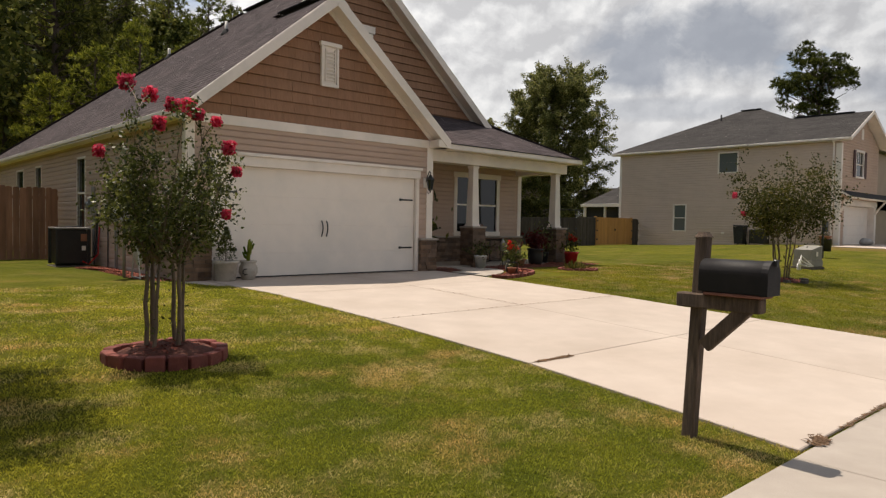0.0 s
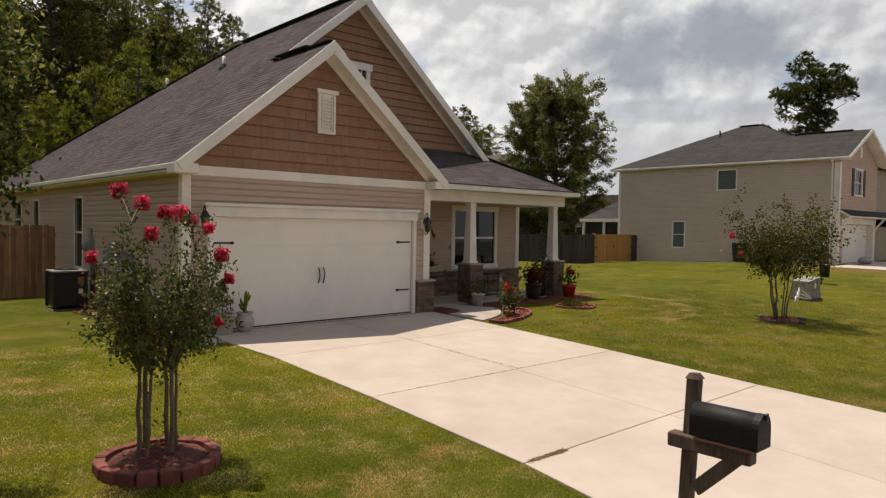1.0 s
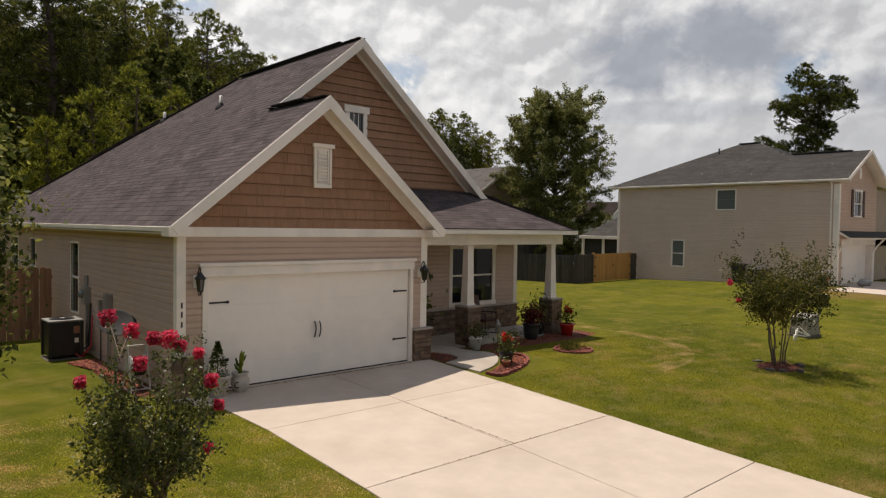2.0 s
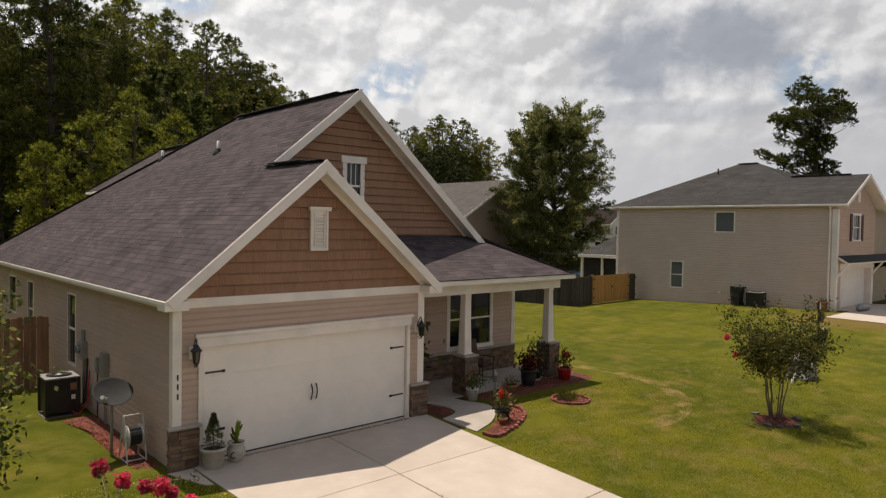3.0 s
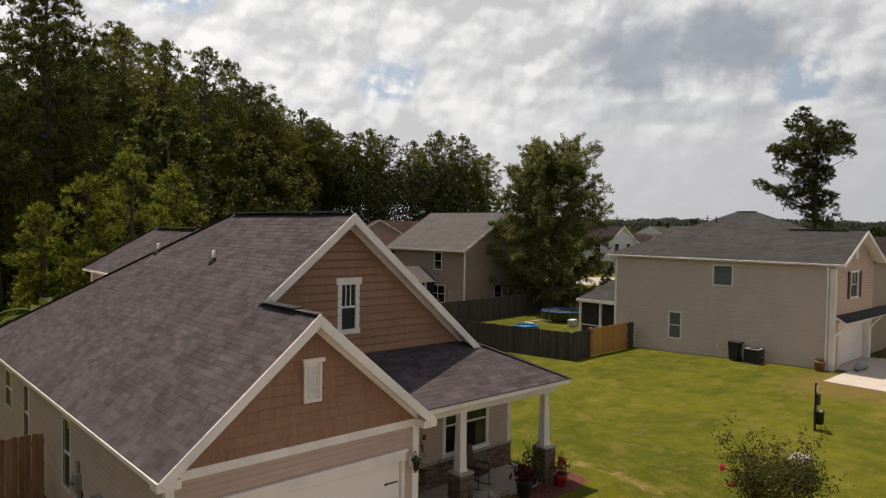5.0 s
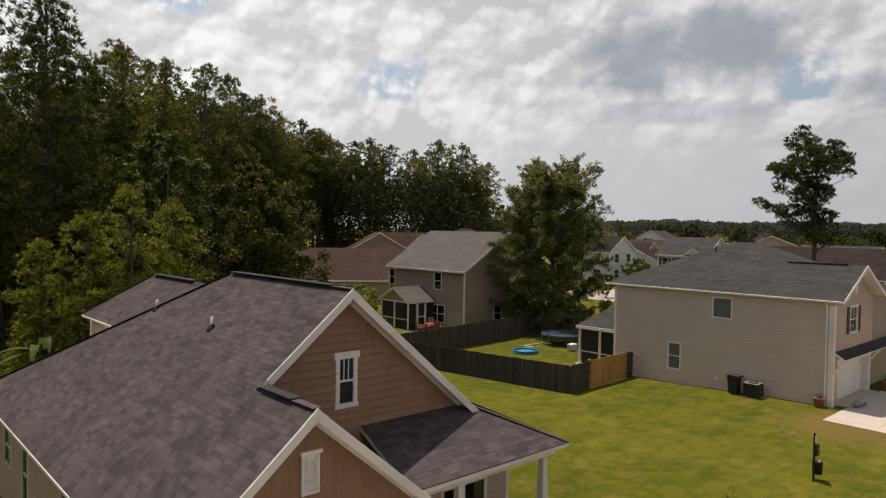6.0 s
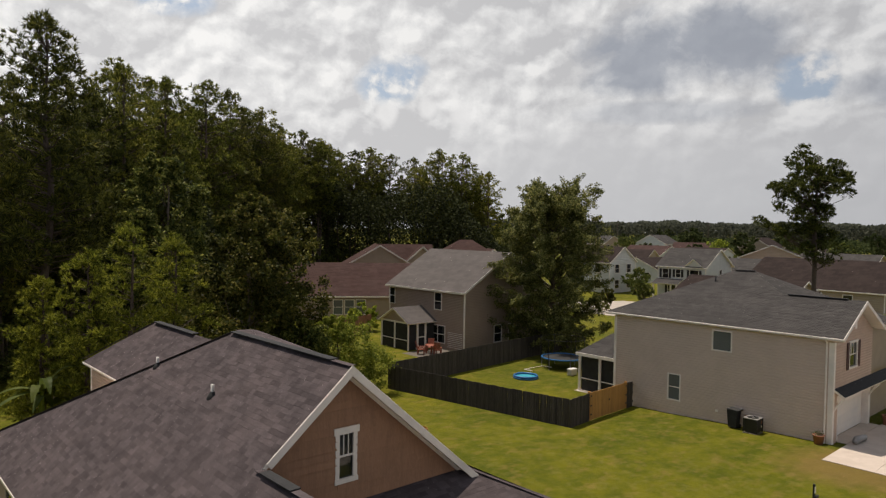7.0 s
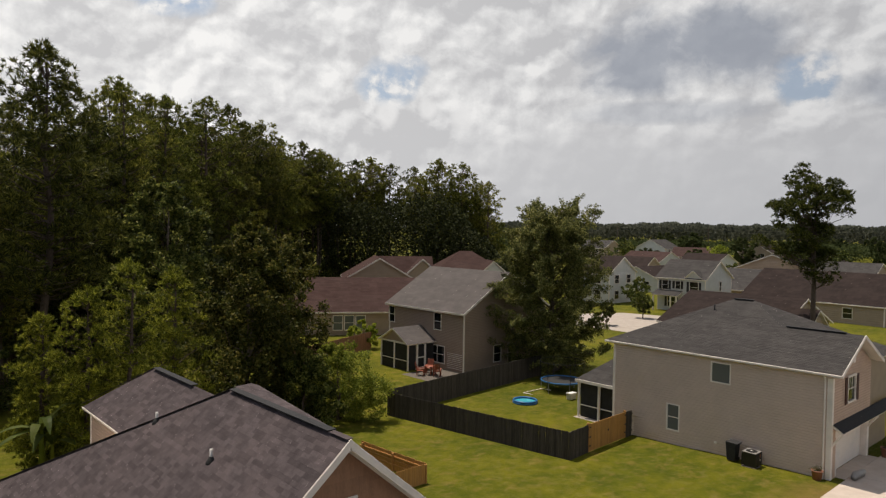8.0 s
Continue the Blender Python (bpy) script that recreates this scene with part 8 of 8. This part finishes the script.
pot("planter", "brick-red square planter beside the white corner", (32.0, 0.75, gz(32, 0.7)), [(0.0, 0.0), (0.20, 0.0), (0.26, 0.42), (0.28, 0.42), (0.28, 0.47), (0.24, 0.47), (0.22, 0.4)], "terracotta", bushy(0.25, 0.22, 0.08, "leaf", 80), 61)
pot("planter", "brick-red planter beside the garage door", (38.6, -0.5, gz(38, 0)), [(0.0, 0.0), (0.22, 0.0), (0.28, 0.5), (0.30, 0.5), (0.30, 0.55), (0.26, 0.55), (0.24, 0.45)], "terracotta", bushy(0.5, 0.3, 0.1, "leaf_bronze", 120), 62)
bag = thing("cushion_roll", "grey rolled tarpaulin on the drive", "tarpaulin", at=(33.9, -0.55, gz(34, -0.5) + 0.02))
V, F = tube([(-0.8, 0, 0.16), (-0.3, 0.05, 0.2), (0.3, -0.03, 0.17), (0.8, 0.02, 0.14)], [0.13, 0.19, 0.17, 0.10], 10)
raw("roll", V, F, M["grey_steel"], bag, smooth=True)

# ---- the fenced garden ----
tr = thing("trampoline", "round trampoline with blue padding and safety poles", "trampoline", at=(38.1, 21.4, 0.07))
part("mat", lathe([(0, 0.84), (1.45, 0.85)], 32), M["rubber"], tr)
V, F = tube([(1.58 * math.cos(w), 1.58 * math.sin(w), 0.86) for w in np.linspace(0, 2 * math.pi, 33)], 0.06, 8)
raw("padding", V, F, M["blue"], tr, "blue padded edge")
for k in range(6):
    w = 2 * math.pi * k / 6
    V, F = tube([(1.6 * math.cos(w), 1.6 * math.sin(w), 0), (1.6 * math.cos(w), 1.6 * math.sin(w), 0.85)], 0.03, 6)
    raw("leg", V, F, M["grey_steel"], tr)
    V, F = tube([(1.7 * math.cos(w), 1.7 * math.sin(w), 0.5), (1.7 * math.cos(w), 1.7 * math.sin(w), 2.4)], 0.025, 6)
    raw("pole", V, F, M["black"], tr)
V, F = tube([(1.7 * math.cos(w), 1.7 * math.sin(w), 2.35) for w in np.linspace(0, 2 * math.pi, 33)], 0.02, 6)
raw("net_hoop", V, F, M["black"], tr)
pool = thing("paddling_pool", "round blue inflatable paddling pool on the grass", "pool", at=(33.1, 20.8, 0.07))
for z, r in ((0.07, 0.85), (0.19, 0.83)):
    V, F = tube([(r * math.cos(w), r * math.sin(w), z) for w in np.linspace(0, 2 * math.pi, 33)], 0.075, 8)
    raw("ring", V, F, M["blue"], pool, smooth=True)
part("water", lathe([(0, 0.12), (0.80, 0.12)], 28), M["teal"], pool)
cooler = thing("toy_box", "small pale toy on the grass", "toy", at=(36.46, 19.2, 0.07))
part("body", box(-0.35, 0.35, -0.2, 0.2, 0.05, 0.45, 0.05), M["light_metal"], cooler)
part("lid", box(-0.37, 0.37, -0.22, 0.22, 0.45, 0.53, 0.03), M["pot_white"], cooler)
hoop = thing("goal_frame", "white plastic pipe frame lying on the grass", "toy", at=(36.2, 22.4, 0.10))
V, F = tubes([tube([(-1.1, 0.3, 0.03), (1.1, 0.3, 0.03)], 0.03, 6), tube([(-1.1, 0.3, 0.03), (-1.0, -0.5, 0.03)], 0.03, 6), tube([(1.1, 0.3, 0.03), (1.2, -0.5, 0.03)], 0.03, 6)])
raw("pipe", V, F, M["white"], hoop)


def garden_chair(x, y, turn):
    t = thing("garden_chair", "red wooden slatted garden chair on the patio", "chair", "red chairs on the patio", at=(x, y, 0.10))
    t.rotation_euler = (0, 0, radians(turn))
    for i in (-0.28, 0.28):
        for j in (-0.28, 0.28):
            part("leg", box(i - 0.035, i + 0.035, j - 0.035, j + 0.035, 0, 0.60 if j < 0 else 0.5, 0.006), M["red_plastic"], t)
        part("armrest", box(i - 0.06, i + 0.06, -0.36, 0.32, 0.60, 0.64, 0.008), M["red_plastic"], t)
    for k in range(5):
        part("seat_slat", box(-0.28, 0.28, -0.30 + 0.12 * k, -0.20 + 0.12 * k, 0.40, 0.43, 0.005), M["red_plastic"], t)
    for k in range(5):
        part("back_slat", box(-0.28 + 0.115 * k, -0.19 + 0.115 * k, -0.015, 0.015, 0, 0.72, 0.006, m=pose(0, 0.30, 0.42, -16)), M["red_plastic"], t)


garden_chair(33.0, 32.4, 40)
garden_chair(33.9, 31.3, 130)
garden_chair(34.3, 32.8, -60)
gt = thing("garden_table", "red wooden garden table on the patio", "table", at=(33.9, 32.1, 0.10))
part("tabletop", lathe([(0, 0.70), (0.48, 0.70), (0.50, 0.72), (0.48, 0.75), (0, 0.75)], 20), M["red_plastic"], gt)
for i in (-0.3, 0.3):
    for j in (-0.3, 0.3):
        part("leg", box(i - 0.035, i + 0.035, j - 0.035, j + 0.035, 0, 0.70, 0.005), M["red_plastic"], gt)

# low timber enclosure behind the house
board_fence("timber_screen", "new pale timber enclosure behind the house", (17.40, 13.54), (17.0, 18.6), 0.98, "gate", seed=61)
board_fence("timber_screen", "new pale timber enclosure behind the house", (14.5, 13.54), (17.37, 13.54), 0.98, "gate", seed=62)


def banana(x, y):
    t = thing("banana_plant", "tall banana plant with broad arching leaves", "plant", at=(x, y, 0.05))
    rng = np.random.default_rng(88)
    V, F = tubes([tube([(0, 0, 0), (0.03, 0, 2.0), (0.02, 0.02, 3.0)], [0.16, 0.12, 0.07], 9), tube([(0.5, 0.3, 0), (0.55, 0.35, 2.2)], [0.12, 0.07], 8)])
    raw("stem", V, F, M["leaf_bright"], t, smooth=True)
    for k in range(13):
        w = 2 * math.pi * k / 13 + rng.uniform(-0.2, 0.2)
        b = (0.5, 0.3, 2.1) if k % 3 == 2 else (0.02, 0.02, 2.9)
        L, rise = rng.uniform(1.5, 2.3), rng.uniform(0.4, 2.0) if k else 2.4
        V, F = [], []
        n = 9
        for i in range(n + 1):
            s = i / n
            c = Vector((b[0] + L * s * math.cos(w), b[1] + L * s * math.sin(w), b[2] + rise * s * 1.6 - (rise + 0.9) * s * s))
            h = 0.21 * math.sin(math.pi * min(1, 0.08 + 0.9 * s)) ** 0.7
            side = Vector((-math.sin(w), math.cos(w), 0))
            V += [c + side * h + Vector((0, 0, 0.10 * h)), c - Vector((0, 0, 0.03)), c - side * h + Vector((0, 0, 0.10 * h))]
        for i in range(n):
            for j in (0, 1):
                F.append((3 * i + j, 3 * i + j + 1, 3 * i + j + 4, 3 * i + j + 3))
        raw("leaf", V, F, M["leaf_oak"], t)


banana(2.9, 24.2)

# power lines far off
for k, (x, y) in enumerate(((300, 190), (318, 150), (332, 110), (345, 60), (352, 10))):
    p = thing("utility_pole", "tall wooden utility pole with a crossarm", "utility pole", "poles along the far road", at=(x, y, 0))
    V, F = tube([(0, 0, 0), (0, 0, 15.5)], [0.22, 0.15], 8)
    raw("pole", V, F, M["bark"], p)
    part("crossarm", box(-0.12, 0.12, -1.3, 1.3, 13.8, 14.1), M["bark"], p)
wires = thing("power_line", "sagging power lines strung between the poles", "power line")
pts = [(300, 190), (318, 150), (332, 110), (345, 60), (352, 10)]
for z, off in ((13.9, -1.1), (13.9, 1.1), (10.2, 0)):
    run = []
    for (x0, y0), (x1, y1) in zip(pts, pts[1:]):
        for k in range(6):
            s = k / 6
            run.append((x0 + (x1 - x0) * s, y0 + (y1 - y0) * s + off, z - 2.2 * s * (1 - s) * 2))
    V, F = tube(run, 0.05, 4)
    raw("cable", V, F, M["rubber"], wires)


# dirt and dry clippings caught in the drive's joints
def debris(label, a, b, n, width, seed):
    rng = np.random.default_rng(seed)
    a, b = np.array(a), np.array(b)
    xy = a + (b - a) * rng.uniform(0, 1, (n, 1)) ** 0.8 + rng.normal(size=(n, 2)) * width
    C = np.c_[xy, [gz(x, y) + 0.026 for x, y in xy]]
    d = unit(np.c_[rng.normal(size=(n, 2)), rng.normal(size=n) * 0.15])
    s = unit(np.cross(d, np.array((0, 0, 1.0)) + rng.normal(size=(n, 3)) * 0.2))
    tagged(link("dirt_debris", card_mesh("dirt_debris", C, d * 0.022, s * 0.007), M["dirt"]), label, "debris", kind="stuff")


debris("dry brown dirt caught in a driveway joint", (-0.10, -7.62), (0.42, -7.62), 380, 0.014, 71)
debris("dark grit along the foot of the garage door", (0.15, -0.15), (4.85, -0.15), 900, 0.022, 74)
debris("dirt along the middle joint of the drive", (2.56, -2.6), (2.50, -5.2), 80, 0.005, 75)
debris("dirt along a cross joint of the drive", (0.0, -5.19), (4.7, -5.19), 80, 0.005, 76)
debris("dry clippings at the corner of the drive", (-0.30, -10.04), (-0.12, -10.02), 200, 0.028, 72)
debris("dirt along the joint of drive and pavement", (0.2, -10.03), (4.4, -10.03), 700, 0.010, 73)

# ---- grass blades on the near lawn ----
def grass(name, region, density, h, w, seed, skip=None, mat="blades", thin=0.0):
    x0, x1, y0, y1 = region
    rng = np.random.default_rng(seed)
    n = int((x1 - x0) * (y1 - y0) * density)
    P = np.c_[rng.uniform(x0, x1, n), rng.uniform(y0, y1, n)]
    if skip is not None:
        P = P[~skip(P)]
    if thin:
        P = P[rng.random(len(P)) < np.clip((x1 - P[:, 0]) / thin, 0, 1)]
    n = len(P)
    z = np.array([gz(a, b) for a, b in P])
    L = h * rng.uniform(0.5, 1.35, (n, 1))
    d = unit(np.c_[rng.normal(size=(n, 2)) * 0.85, np.ones(n)])
    C = np.c_[P, z] + d * L * 0.42
    s = unit(np.cross(d, rng.normal(size=(n, 3))))
    return tagged(link(name, card_mesh(name, C, d * L / 2, s * w / 2), M[mat]), "short mown grass blades, green with dry tips", "grass", kind="stuff")


def left_edge(y):
    return np.interp(-y, [0, 1.1, 2.6, 5.19, 7.61, 10.02], [-0.42, 0.0, 0.04, -0.08, -0.17, -0.50])


def right_edge(y):
    return np.interp(-y, [0, 2.6, 5.19, 7.61, 10.02], [5.33, 5.02, 4.82, 4.73, 4.70])


on_left = lambda P: (P[:, 0] > left_edge(P[:, 1]) + 0.03) | (np.hypot(P[:, 0] + 2.71, P[:, 1] + 5.74) < 0.53)
grass("grass", (-7.0, 0.1, -10.04, -6.2), 5200, 0.028, 0.006, 601, on_left)
grass("grass", (-8.0, 0.1, -6.2, 0.0), 1900, 0.032, 0.009, 602, on_left)
grass("grass", (4.5, 19.0, -10.04, -0.6), 1000, 0.030, 0.011, 603, lambda P: (P[:, 0] < right_edge(P[:, 1]) - 0.03) | ((P[:, 0] < 7.6) & (P[:, 1] > -2.4)) | (np.hypot(P[:, 0] - 9.0, P[:, 1] + 1.32) < 0.5) | (np.hypot(P[:, 0] - 11.45, P[:, 1] + 5.25) < 0.66), "turf", 9.0)
